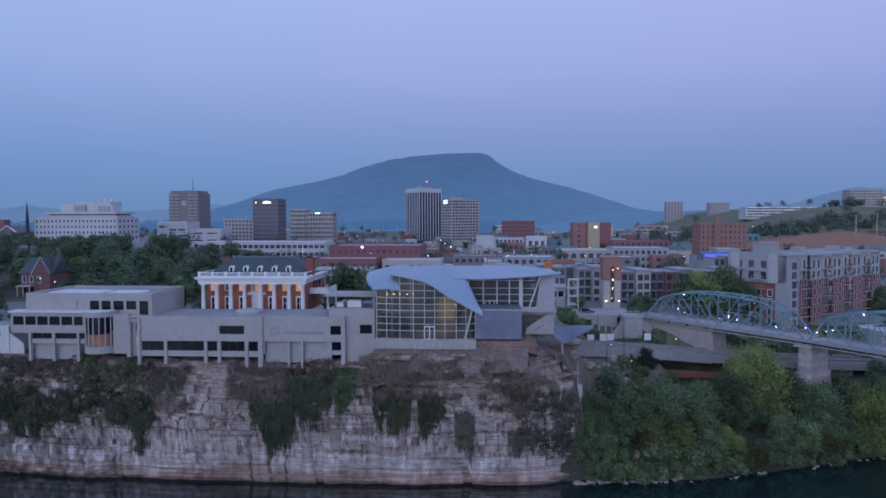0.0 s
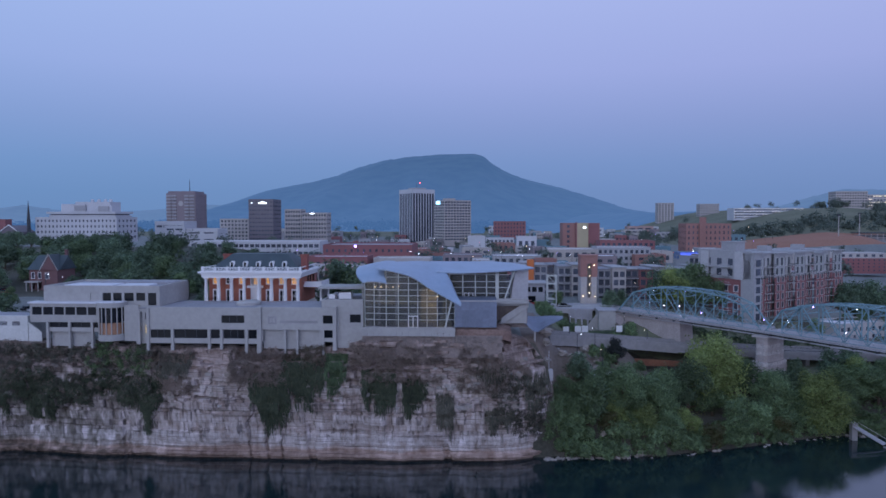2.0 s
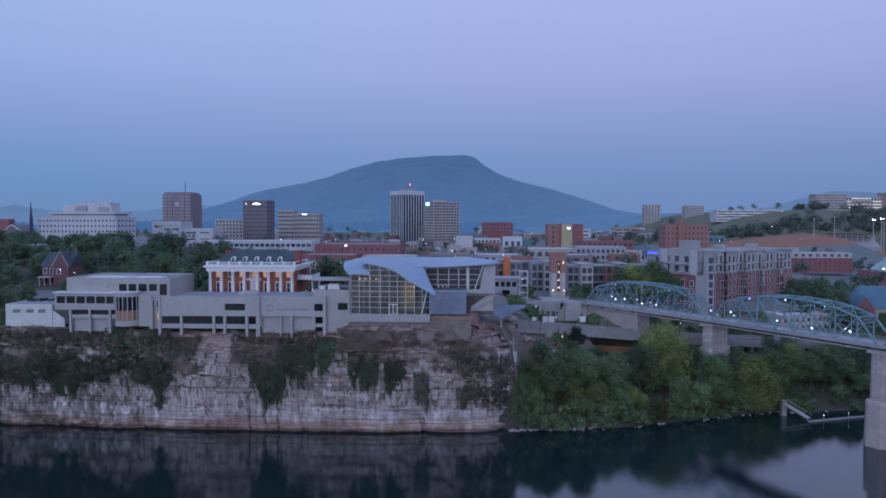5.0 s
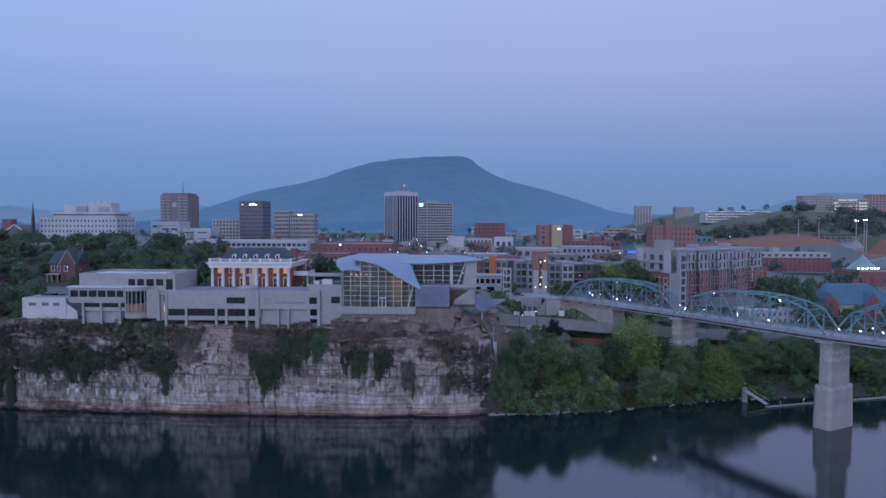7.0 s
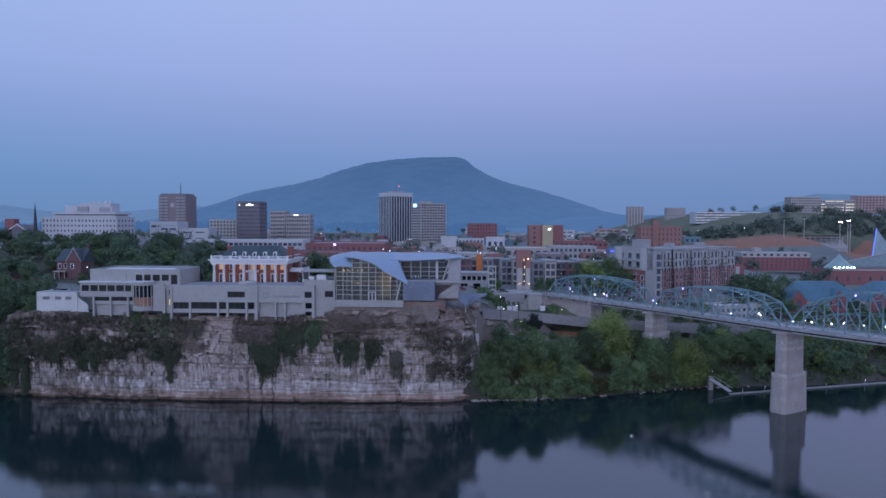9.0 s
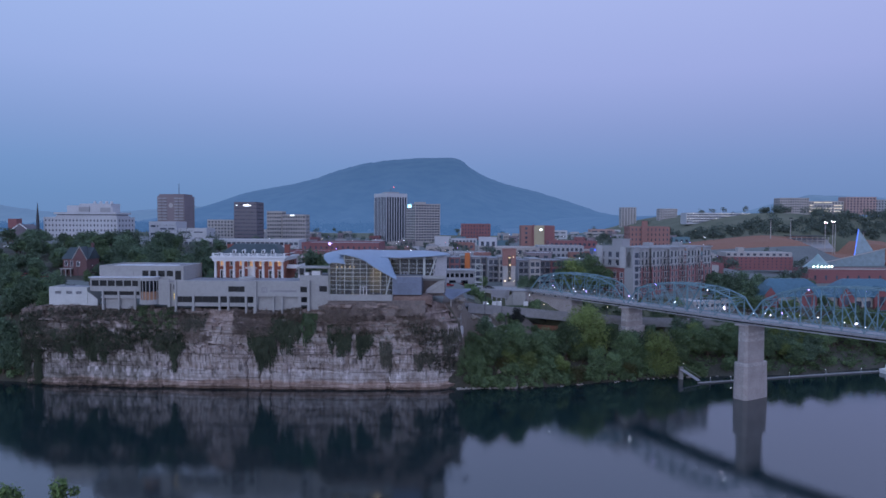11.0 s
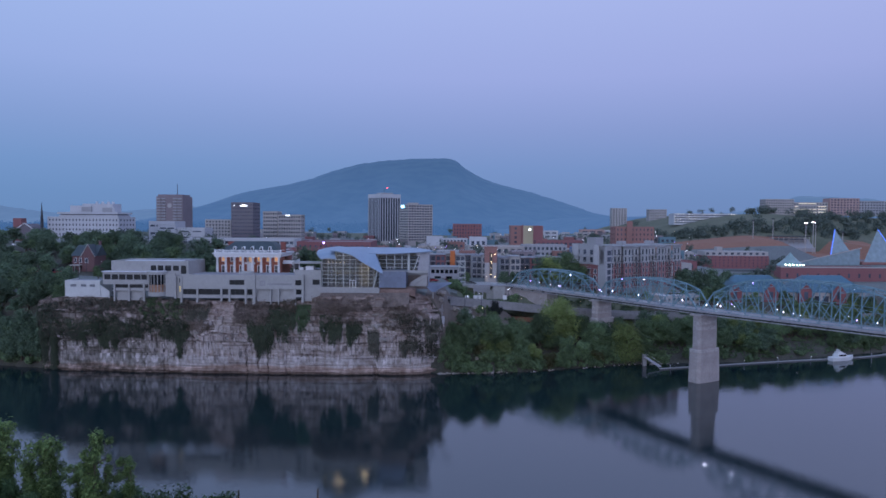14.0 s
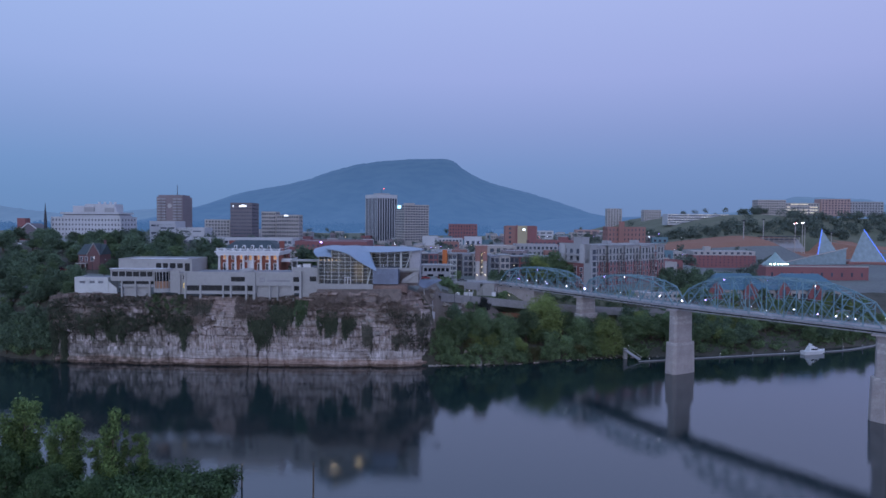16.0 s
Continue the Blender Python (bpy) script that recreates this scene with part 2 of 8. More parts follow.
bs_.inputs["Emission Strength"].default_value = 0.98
# the haze emission is stronger at the foot, weaker at the crest
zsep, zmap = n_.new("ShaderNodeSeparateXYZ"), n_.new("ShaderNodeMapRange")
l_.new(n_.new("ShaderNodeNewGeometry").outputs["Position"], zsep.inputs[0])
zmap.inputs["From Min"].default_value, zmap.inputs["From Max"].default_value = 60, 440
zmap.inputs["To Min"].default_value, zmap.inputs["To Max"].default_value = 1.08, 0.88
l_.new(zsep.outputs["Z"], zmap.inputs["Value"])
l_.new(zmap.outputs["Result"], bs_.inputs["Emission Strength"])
# low hills: same forest, with a paler blue haze as its emission
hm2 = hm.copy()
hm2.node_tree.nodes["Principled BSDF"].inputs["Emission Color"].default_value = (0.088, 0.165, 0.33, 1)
# far ground and wood belt take the same emissive haze
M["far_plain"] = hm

# ---- land form ----
WATER = 1.0
SHORE_X = (-400, -170, -150, -136, -131, -118, 14, 18, 45, 66, 91, 145, 226, 400, 1200)
SHORE_Y = (240, 172, 161, 158, 156.5, 154.5, 154.5, 155, 158, 165, 175, 182, 213, 300, 700)


def shore(x):
    return lerp_table(x, SHORE_X, SHORE_Y)


def rim(x):
    """Height of the cliff's top edge."""
    return lerp_table(x, (-133, -120, -101, -90, -76, -61, -44, -32, -26, -5, 6, 12, 16, 19), (26.5, 28.7, 28.3, 27.9, 27.2, 27.8, 26.9, 28.2, 30.0, 30.6, 31.4, 29.0, 24.0, 16.0))


def ground_z(x, y):
    """Height of the land, with the river bed, the bluff, the town and the hills."""
    d = y - shore(x)
    if -131 <= x <= 17:
        bluff = rim(x) - 0.3 if d > 1.0 else -5.0
    elif x < -131:
        bluff = lerp_table(d, (-30, 0, 3, 18, 30), (-5, 0.8, 5, 25, 29))
    else:
        bluff = lerp_table(d, (-30, 0, 3, 24, 40, 58, 90), (-5, 0.7, 2.5, 9.5, 12.5, 20, 26))
        if x < 40:
            k = smooth01(40, 17, x)
            bluff = bluff * (1 - k) + k * lerp_table(d, (-30, 0, 2, 20, 45, 70), (-5, 0.7, 3, 15, 25, 28))
    if d > 0:
        t = smooth01(30, 110, d)
        town = 28 - 6 * smooth01(300, 650, y) - 6 * smooth01(120, 260, x) * smooth01(520, 330, y)
        town += 12 * smooth01(-100, -190, x) * smooth01(190, 330, y) - 8 * smooth01(480, 700, y) * smooth01(-100, -190, x)
        town -= 9 * smooth01(190, 270, x) * smooth01(690, 560, y)
        town += 16 * math.exp(-((x - 420) / 130) ** 2) * smooth01(640, 760, y)
        town += 44 * smooth01(760, 1060, y) * smooth01(300, 560, x)
        town -= 17 * smooth01(412, 432, x) * smooth01(508, 488, x) * smooth01(835, 812, y) * smooth01(640, 700, y)
        bluff = bluff * (1 - t) + t * town
    if x > 110 and 150 < y < 380:
        bluff = min(bluff, 17.0 + 20 * smooth01(300, 370, y) + 14 * smooth01(150, 112, x))
    if 8 < x < 48 and d > 2:
        bluff = max(bluff, min(29.3 - 0.9 * max(0.0, math.hypot(x - 13, (y - 167) * 0.8) - 4), 2 + 1.2 * d)) if x > 17 else max(bluff, min(29.3, rim(x) + 1.2 * (d - 2)))
    if 18 < x < 50 and 192 < y < 226.6:
        bluff = min(bluff, 20.6 + 7 * smooth01(30, 20, x))
    if 17 < x < 52 and 160 < y < 200:
        ry = lerp_table(x, (18, 30, 45, 60), (182.5, 188, 195, 200.5))
        rz = lerp_table(x, (18, 30, 45, 60), (23.0, 21.5, 19.5, 17.5))
        bank = rz - 0.62 * max(0.0, ry - y)
        bluff = max(bluff, bluff + (bank - bluff) * smooth01(51, 42, x))
    isle = (x + 75) / 62, (y - 2) / 27
    r = math.hypot(*isle)
    if r < 1.3:
        bluff = max(bluff, -4 + 7.5 * smooth01(1.25, 0.75, r))
    return bluff


def axis(stops):
    out = []
    for (a, b, step) in stops:
        out += list(np.arange(a, b, step))
    return out + [stops[-1][1]]


gx = axis([(-4600, -1400, 400), (-1400, -400, 60), (-400, -190, 12), (-190, 240, 3.0), (240, 700, 14), (700, 1400, 60), (1400, 4600, 400)])
gy = axis([(-900, -60, 60), (-60, 50, 4), (50, 140, 15), (140, 270, 2.5), (270, 480, 7), (480, 1300, 25), (1300, 4500, 250)])
land = bpy.data.meshes.new("ground")
verts = []
for y in gy:
    for x in gx:
        z = ground_z(x, y)
        if z > 2 and -190 < x < 700 and y < 1300:
            z += 0.5 * noise.noise((x * 0.09, y * 0.09, 0)) + (0.9 * noise.noise((x * 0.3, y * 0.3, 4)) if (x > 17 or x < -131) and z < 24 else 0)
        verts.append((x, y, z))
nx = len(gx)
faces, slots = [], []
for j in range(len(gy) - 1):
    for i in range(nx - 1):
        a = j * nx + i
        faces.append((a, a + 1, a + nx + 1, a + nx))
        x, y = (gx[i] + gx[i + 1]) / 2, (gy[j] + gy[j + 1]) / 2
        d, z = y - shore(x), verts[a][2]
        wob = 22 * noise.noise((x * 0.015, y * 0.015, 2))
        if -174 < x < -112 and 186 < y < 232:
            slots.append(1)
        elif 22 < x < 110 and 204 < y < 234 and z < 27:
            slots.append(3)
        elif 10 < x < 50 and 152 < y < 203 + 0.3 * wob and z > 10:
            slots.append(4)
        elif z < 25.5 and d < 60 or y < 140 or x < -131 and y < 200:
            slots.append(0)
        elif 700 + wob < y < 818 + 1.5 * wob and 235 < x < 620:
            slots.append(2)
        elif y >= 800 and x > 235 and y < 1150:
            slots.append(3)
        elif y > 1500:
            slots.append(5)
        elif y > 1150:
            slots.append(3)
        elif x < -110 and y < 560:
            slots.append(0)
        else:
            slots.append(1)
land.from_pydata(verts, [], faces)
M["bank_soil"] = material("bank_soil", (0.060, 0.062, 0.044), 0.95, vary=0.45, fine=1.2, coarse=0.08, bump=0.4, tint=(0.095, 0.082, 0.066))
M["town_ground"] = material("town_ground", (0.21, 0.215, 0.22), 0.9, vary=0.35, fine=0.5, coarse=0.03, tint=(0.13, 0.145, 0.125))
M["red_clay"] = material("red_clay", (0.40, 0.17, 0.105), 0.95, vary=0.3, fine=0.4, coarse=0.03, tint=(0.22, 0.12, 0.085))
M["hill_grass"] = material("hill_grass", (0.125, 0.145, 0.085), 0.95, vary=0.3, fine=0.3, coarse=0.02, tint=(0.15, 0.14, 0.10))
M["scree"] = material("scree", (0.20, 0.155, 0.135), 0.95, vary=0.45, fine=1.6, coarse=0.18, bump=0.6, tint=(0.13, 0.105, 0.085))
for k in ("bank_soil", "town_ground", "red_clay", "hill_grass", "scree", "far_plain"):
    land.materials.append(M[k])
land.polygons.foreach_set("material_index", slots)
land.polygons.foreach_set("use_smooth", [True] * len(faces))
tagged(new("ground", land), "dark wooded river bank, town ground and red clay hillside", "ground", kind="structure")

# the river: a near-still sheet with long faint ripples
wm = bpy.data.materials.new("river_water")
wm.use_nodes = True
n_, l_ = wm.node_tree.nodes, wm.node_tree.links
bs_ = n_["Principled BSDF"]
bs_.inputs["Base Color"].default_value = (0.007, 0.022, 0.027, 1)
bs_.inputs["Roughness"].default_value, bs_.inputs["IOR"].default_value = 0.022, 1.95
po_ = n_.new("ShaderNodeNewGeometry")
h_ = []
for scale, stretch in ((1.7, (1.0, 0.8, 1)), (0.05, (1.0, 0.8, 1))):
    mp, tx = n_.new("ShaderNodeMapping"), n_.new("ShaderNodeTexNoise")
    mp.inputs["Scale"].default_value = stretch
    tx.inputs["Scale"].default_value, tx.inputs["Detail"].default_value = scale, 3
    l_.new(po_.outputs["Position"], mp.inputs["Vector"])
    l_.new(mp.outputs[0], tx.inputs["Vector"])
    h_.append(tx)
b1_, b2_ = n_.new("ShaderNodeBump"), n_.new("ShaderNodeBump")
b1_.inputs["Strength"].default_value, b1_.inputs["Distance"].default_value = 1.0, 0.015
b2_.inputs["Strength"].default_value, b2_.inputs["Distance"].default_value = 1.0, 0.03
l_.new(h_[0].outputs["Fac"], b1_.inputs["Height"])
l_.new(h_[1].outputs["Fac"], b2_.inputs["Height"])
l_.new(b1_.outputs[0], b2_.inputs["Normal"])
l_.new(b2_.outputs[0], bs_.inputs["Normal"])
river = Shape().add([(-1500, -900, WATER), (1500, -900, WATER), (1500, 760, WATER), (-1500, 300, WATER)], [(0, 1, 2, 3)])
structure("water", river, wm, "calm dark river water mirroring cliff and dawn sky", "river")

# ---- far mountain and hills: a backdrop behind the town ----
def ridge(name, y0, xs, zs, depth, mat, label, rough=1.0, step=22.0):
    """A wooded ridge: a crest line, falling to the plain before and behind it."""
    s = Shape()
    cols = []
    x = xs[0]
    while x <= xs[-1]:
        top = float(np.interp(x, xs, zs))
        ring = []
        for k in range(15):
            u = k / 14
            y = y0 - depth * (1 - u)
            f = u ** 1.15
            gully = 0.16 * (1 - u) * noise.fractal((x * 0.004, u * 1.2, 3.1), 1.0, 2.0, 4) * math.sin(math.pi * min(1, u * 1.15)) * top
            crest = rough * 5 * noise.noise((x * 0.06, 0, 7)) if k == 14 else 0
            ring.append((x, y, 15 + (top - 15) * f + gully + crest))
        ring.append((x, y0 + depth * 0.4, 10))
        cols.append(ring)
        x += step
    s.loft(cols, False)
    structure(name, s, mat, label, "mountain", smooth=True)


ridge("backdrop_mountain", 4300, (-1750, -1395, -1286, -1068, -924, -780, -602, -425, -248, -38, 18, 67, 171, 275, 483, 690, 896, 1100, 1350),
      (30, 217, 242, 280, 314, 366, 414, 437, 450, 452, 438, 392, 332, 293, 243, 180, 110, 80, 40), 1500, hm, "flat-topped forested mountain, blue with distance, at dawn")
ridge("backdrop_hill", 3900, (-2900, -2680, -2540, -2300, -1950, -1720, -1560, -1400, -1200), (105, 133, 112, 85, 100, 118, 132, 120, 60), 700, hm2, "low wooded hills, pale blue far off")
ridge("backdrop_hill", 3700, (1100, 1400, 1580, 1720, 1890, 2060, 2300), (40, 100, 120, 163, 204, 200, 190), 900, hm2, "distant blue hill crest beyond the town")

# ---- limestone cliff ----
cm = bpy.data.materials.new("limestone_cliff")
cm.use_nodes = True
n_, l_ = cm.node_tree.nodes, cm.node_tree.links
bs_ = n_["Principled BSDF"]
bs_.inputs["Roughness"].default_value = 0.92
pos_ = n_.new("ShaderNodeNewGeometry").outputs["Position"]


def mapped_noise(scale, stretch, detail=5):
    mp, t = n_.new("ShaderNodeMapping"), n_.new("ShaderNodeTexNoise")
    mp.inputs["Scale"].default_value = stretch
    t.inputs["Scale"].default_value, t.inputs["Detail"].default_value = scale, detail
    l_.new(pos_, mp.inputs["Vector"])
    l_.new(mp.outputs[0], t.inputs["Vector"])
    return t.outputs["Fac"]


strata = mapped_noise(2.1, (0.022, 0.022, 1.0), 5)
streak = mapped_noise(1.15, (1.0, 1.0, 0.085), 5)
plaque = mapped_noise(0.62, (1.0, 1.0, 0.45), 4)
blotch = mapped_noise(0.12, (1, 1, 1.4), 6)
grain = mapped_noise(2.4, (1, 1, 1), 8)


def ramp_of(source, stops):
    r_ = n_.new("ShaderNodeValToRGB")
    set_ramp(r_, stops)
    l_.new(source, r_.inputs["Fac"])
    return r_.outputs["Color"]


def times(a_, b_, fac):
    m_ = n_.new("ShaderNodeMix")
    m_.data_type, m_.blend_type = "RGBA", "MULTIPLY"
    if isinstance(fac, float):
        m_.inputs["Factor"].default_value = fac
    else:
        l_.new(fac, m_.inputs["Factor"])
    l_.new(a_, m_.inputs["A"])
    l_.new(b_, m_.inputs["B"])
    return m_.outputs["Result"]


# height up the face, bent by the large noise so that the courses wander
sepz = n_.new("ShaderNodeSeparateXYZ")
l_.new(pos_, sepz.inputs[0])
warp = n_.new("ShaderNodeMath")
warp.operation = "MULTIPLY_ADD"
l_.new(blotch, warp.inputs[0])
warp.inputs[1].default_value = 4.0
l_.new(sepz.outputs["Z"], warp.inputs[2])
mrz = n_.new("ShaderNodeMapRange")
mrz.inputs["From Min"].default_value, mrz.inputs["From Max"].default_value = 0, 40
l_.new(warp.outputs[0], mrz.inputs["Value"])
height = mrz.outputs["Result"]
# beds of the rock: sandy pink shelf, bleached grey courses, stained face, brown weathered top
beds_col = ramp_of(height, [(0.085, (0.33, 0.245, 0.205)), (0.128, (0.40, 0.305, 0.26)), (0.148, (0.47, 0.43, 0.415)), (0.22, (0.49, 0.455, 0.445)), (0.26, (0.41, 0.365, 0.345)),
                            (0.34, (0.47, 0.425, 0.405)), (0.42, (0.40, 0.345, 0.325)), (0.52, (0.46, 0.415, 0.39)), (0.64, (0.37, 0.305, 0.28)), (0.75, (0.32, 0.255, 0.225))])
layer = ramp_of(strata, [(0.34, (0.40, 0.36, 0.34)), (0.42, (0.86, 0.83, 0.82)), (0.50, (1.10, 1.09, 1.09)), (0.60, (0.92, 0.89, 0.87)), (0.70, (0.70, 0.65, 0.62))])
pale = ramp_of(plaque, [(0.34, (0.66, 0.58, 0.53)), (0.46, (0.92, 0.89, 0.87)), (0.56, (1.06, 1.05, 1.05)), (0.64, (1.38, 1.38, 1.42))])
drip = ramp_of(streak, [(0.33, (0.24, 0.24, 0.25)), (0.40, (0.56, 0.53, 0.52)), (0.46, (0.98, 0.98, 0.98)), (0.60, (1.2, 1.2, 1.22))])
drip_zone = ramp_of(height, [(0.15, (0.12, 0.12, 0.12)), (0.235, (0.9, 0.9, 0.9)), (0.42, (0.85, 0.85, 0.85)), (0.58, (0.25, 0.25, 0.25))])
broad = ramp_of(blotch, [(0.30, (0.66, 0.62, 0.60)), (0.50, (0.97, 0.95, 0.94)), (0.66, (1.16, 1.15, 1.16))])
rock_col = times(times(times(beds_col, layer, 0.8), pale, 0.85), broad, 0.9)
rock_col = times(rock_col, drip, drip_zone)
# the upstream end is greyer, with lichen
lich = n_.new("ShaderNodeMapRange")
lich.inputs["From Min"].default_value, lich.inputs["From Max"].default_value = -72, -92
l_.new(sepz.outputs["X"], lich.inputs["Value"])
lichen = ramp_of(plaque, [(0.35, (0.42, 0.46, 0.44)), (0.55, (0.72, 0.73, 0.72)), (0.65, (0.95, 0.95, 0.96))])
rock_col = times(rock_col, lichen, lich.outputs["Result"])
l_.new(rock_col, bs_.inputs["Base Color"])
bu = n_.new("ShaderNodeBump")
bu.inputs["Strength"].default_value, bu.inputs["Distance"].default_value = 0.8, 0.3
l_.new(grain, bu.inputs["Height"])
l_.new(bu.outputs[0], bs_.inputs["Normal"])
M["cliff"] = cm


def cliff_line(x):
    """Plan line of the face: it turns inland at both ends."""
    return lerp_table(x, (-133.5, -131.5, -118, -84, -62, -44, -18, 2, 10, 16, 18, 20), (158, 154, 151.2, 150.0, 149.2, 149.2, 149.4, 150.2, 152.3, 154.6, 157, 166))


BEDS = [0.0]
rb = random.Random(5)
while BEDS[-1] < 34:
    z = BEDS[-1]
    BEDS.append(z + (rb.uniform(0.35, 0.7) if z < 7 else rb.choice((0.9, 1.5, 2.2)) if z < 13 else rb.choice((0.5, 0.8, 1.3, 1.7))))
BED_OUT = [rb.uniform(-0.45, 0.45) for _ in BEDS]


def cliff_y(x, z):
    """The face at a place: the shelf at the water, thin courses, a fluted band, blocky ledges and a ragged top."""
    zz = z + 0.55 * noise.noise((x * 0.03, 0, 1)) + 0.12 * noise.noise((x * 0.3, 0, 4))
    k = max(0, min(int(np.searchsorted(BEDS, zz)) - 1, len(BEDS) - 1))
    y = cliff_line(x) + 2.6 * smooth01(22, 2, z) + 1.2 * noise.noise((x * 0.06, z * 0.06, 9)) + 0.5 * noise.noise((x * 0.21, z * 0.12, 19))
    low, mid = smooth01(7.6, 6.6, zz), smooth01(13.6, 12.2, zz)
    flute = mid * (1 - low)
    top_part = 1 - mid
    shelf = smooth01(2.9, 2.5, zz + 0.35 * noise.noise((x * 0.12, 2, 2)))
    y += low * (0.55 * BED_OUT[k] + 0.10 * noise.noise((x * 0.9, z * 2.0, 3))) - 0.35 * low - 0.75 * shelf + 0.9 * smooth01(1.7, 1.2, z)
    cut = max(0.0, noise.noise((x * 0.42, z * 0.045, 6)))
    y += flute * (0.8 * cut + 0.34 * noise.noise((x * 1.1, z * 0.16, 3)) + 0.7 * BED_OUT[k] + 0.5 * (noise.cell((x * 0.21 + 3.1 * k, k * 2.9, 4.0)) - 0.5))
    joint = noise.cell((x * 0.33 + 7.3 * k, k * 3.7, 0.0))
    y += top_part * (1.0 * BED_OUT[k] * (0.6 + abs(noise.noise((x * 0.05, k * 1.3, 5))) * 1.6) + 0.95 * (joint - 0.5))
    y += 0.10 * noise.noise((x * 1.7, z * 1.2, 8))
    y -= 0.5 * smooth01(12.6, 13.4, zz) * smooth01(16.5, 14.5, zz) * (0.5 + noise.noise((x * 0.1, 0, 14)))
    crack = noise.noise((x * 0.13 + 0.5 * noise.noise((z * 0.2, 0, 2)), 3, 30))
    y += 0.9 * smooth01(0.03, 0.0, abs(crack)) * smooth01(0.05, 0.3, noise.noise((x * 0.07, z * 0.09, 31)))
    top = rim(x)
    y += 0.28 * max(0.0, z - (top - 4.5)) * (0.6 + 0.6 * noise.noise((x * 0.15, 0, 6)))
    y -= 2.9 * smooth01(20, 28.5, z) * smooth01(-30, -25, x) * smooth01(9, 4, x)
    y += 0.30 * max(0.0, z - 14) * smooth01(5, 15, x)
    return y


cs = Shape()
cx = np.arange(-133.5, 20.01, 0.25)
rows = 118
grid = []
for x in cx:
    x = float(x)
    top = rim(x) + 0.25 * noise.noise((x * 0.4, 1, 1))
    col = [(x, cliff_y(x, 0.2 + (top - 0.2) * i / rows), 0.2 + (top - 0.2) * i / rows) for i in range(rows + 1)]
    ytop = col[-1][1]
    col += [(x, ytop + 1.2, top + 0.12), (x, ytop + 4.0, top - 0.1), (x, ytop + 7.0, top - 0.6)]
    grid.append(col)
cs.loft(grid, False)
cliff = structure("cliff", cs, cm, "tall grey and brown limestone river cliff with ledges and dark streaks", "cliff", smooth=False)

# loose and proud blocks of the ledges
block_shapes = []
rb = random.Random(11)
M["block"] = material("block", (0.42, 0.39, 0.37), 0.92, vary=0.3, fine=2.5, coarse=0.4, bump=0.5, tint=(0.26, 0.215, 0.185), per_object=0.25)
for k in range(6):
    w, h, d = rb.uniform(0.8, 1.7), rb.uniform(0.5, 0.95), 0.9
    j = lambda: rb.uniform(-0.10, 0.10)
    s = Shape()
    s.loft([[(-w / 2 + j(), -d / 2 + j(), j()), (w / 2 + j(), -d / 2 + j(), j()), (w / 2 + j(), d / 2, j()), (-w / 2 + j(), d / 2, j())],
            [(-w / 2 + j(), -d / 2 - 0.05 + j(), h * 0.8 + j()), (w / 2 + j(), -d / 2 + j(), h * 0.8 + j()), (w / 2 + j(), d / 2, h * 0.8), (-w / 2 + j(), d / 2, h * 0.8)],
            [(-w / 2 + 0.15 + j(), -d / 2 + 0.2, h), (w / 2 - 0.15 + j(), -d / 2 + 0.2, h + j()), (w / 2 - 0.1, d / 2, h), (-w / 2 + 0.1, d / 2, h)]], True, True)
    block_shapes.append(s.mesh("stone_block", M["block"]))
for k in range(150):
    x = rb.uniform(-128, 13) if k < 70 else rb.uniform(-12, 12)
    band = rb.choice((14.2, 15.6, 17.0, 18.3, 19.5, 21.5, 23.0, 24.5))
    z = band + rb.uniform(-0.4, 0.4)
    if z > rim(x) - 1.5:
        continue
    ob = piece("stone_block", rb.choice(block_shapes), cliff, x, cliff_y(x, z + 0.3) + 0.22, z)
    ob.rotation_euler = (0, 0, rb.uniform(-0.15, 0.15))

# ---- glass pavilion with swooping metal roofs ----
pav = thing("glass_pavilion", -10, 155, 33.2, "glass museum pavilion under swooping blue-grey metal roofs", "museum")
M["pane"] = clear_glass("pane", (0.03, 0.04, 0.05), 0.45)
M["cream"] = material("cream", (0.50, 0.44, 0.30), 0.8, vary=0.15, fine=1.0)
M["interior"] = material("interior", (0.30, 0.275, 0.225), 0.9, vary=0.25, fine=0.8)


def spline(points, n):
    """A smooth curve through the points, n+1 places on it."""
    p = [Vector(q) for q in points]
    p = [p[0] * 2 - p[1], *p, p[-1] * 2 - p[-2]]
    out = []
    for i in range(n + 1):
        u = (len(p) - 3) * i / n
        k = min(int(u), len(p) - 4)
        t = u - k
        a, b, c, d = p[k:k + 4]
        out.append(0.5 * ((2 * b) + (c - a) * t + (2 * a - 5 * b + 4 * c - d) * t * t + (3 * b - a - 3 * c + d) * t ** 3))
    return out


def metal_sheet(front, back, bulge, thick, n=30, m=10):
    """A curved roof skin between two edges, with thickness."""
    f, b = spline(front, n), spline(back, n)
    up, dn = [], []
    for i in range(n + 1):
        up.append([f[i].lerp(b[i], j / m) + Vector((0, 0, bulge * math.sin(math.pi * j / m))) for j in range(m + 1)])
        dn.append([q - Vector((0, 0, thick)) for q in reversed(up[-1])])
    return Shape().loft([u + d for u, d in zip(up, dn)], True, True)


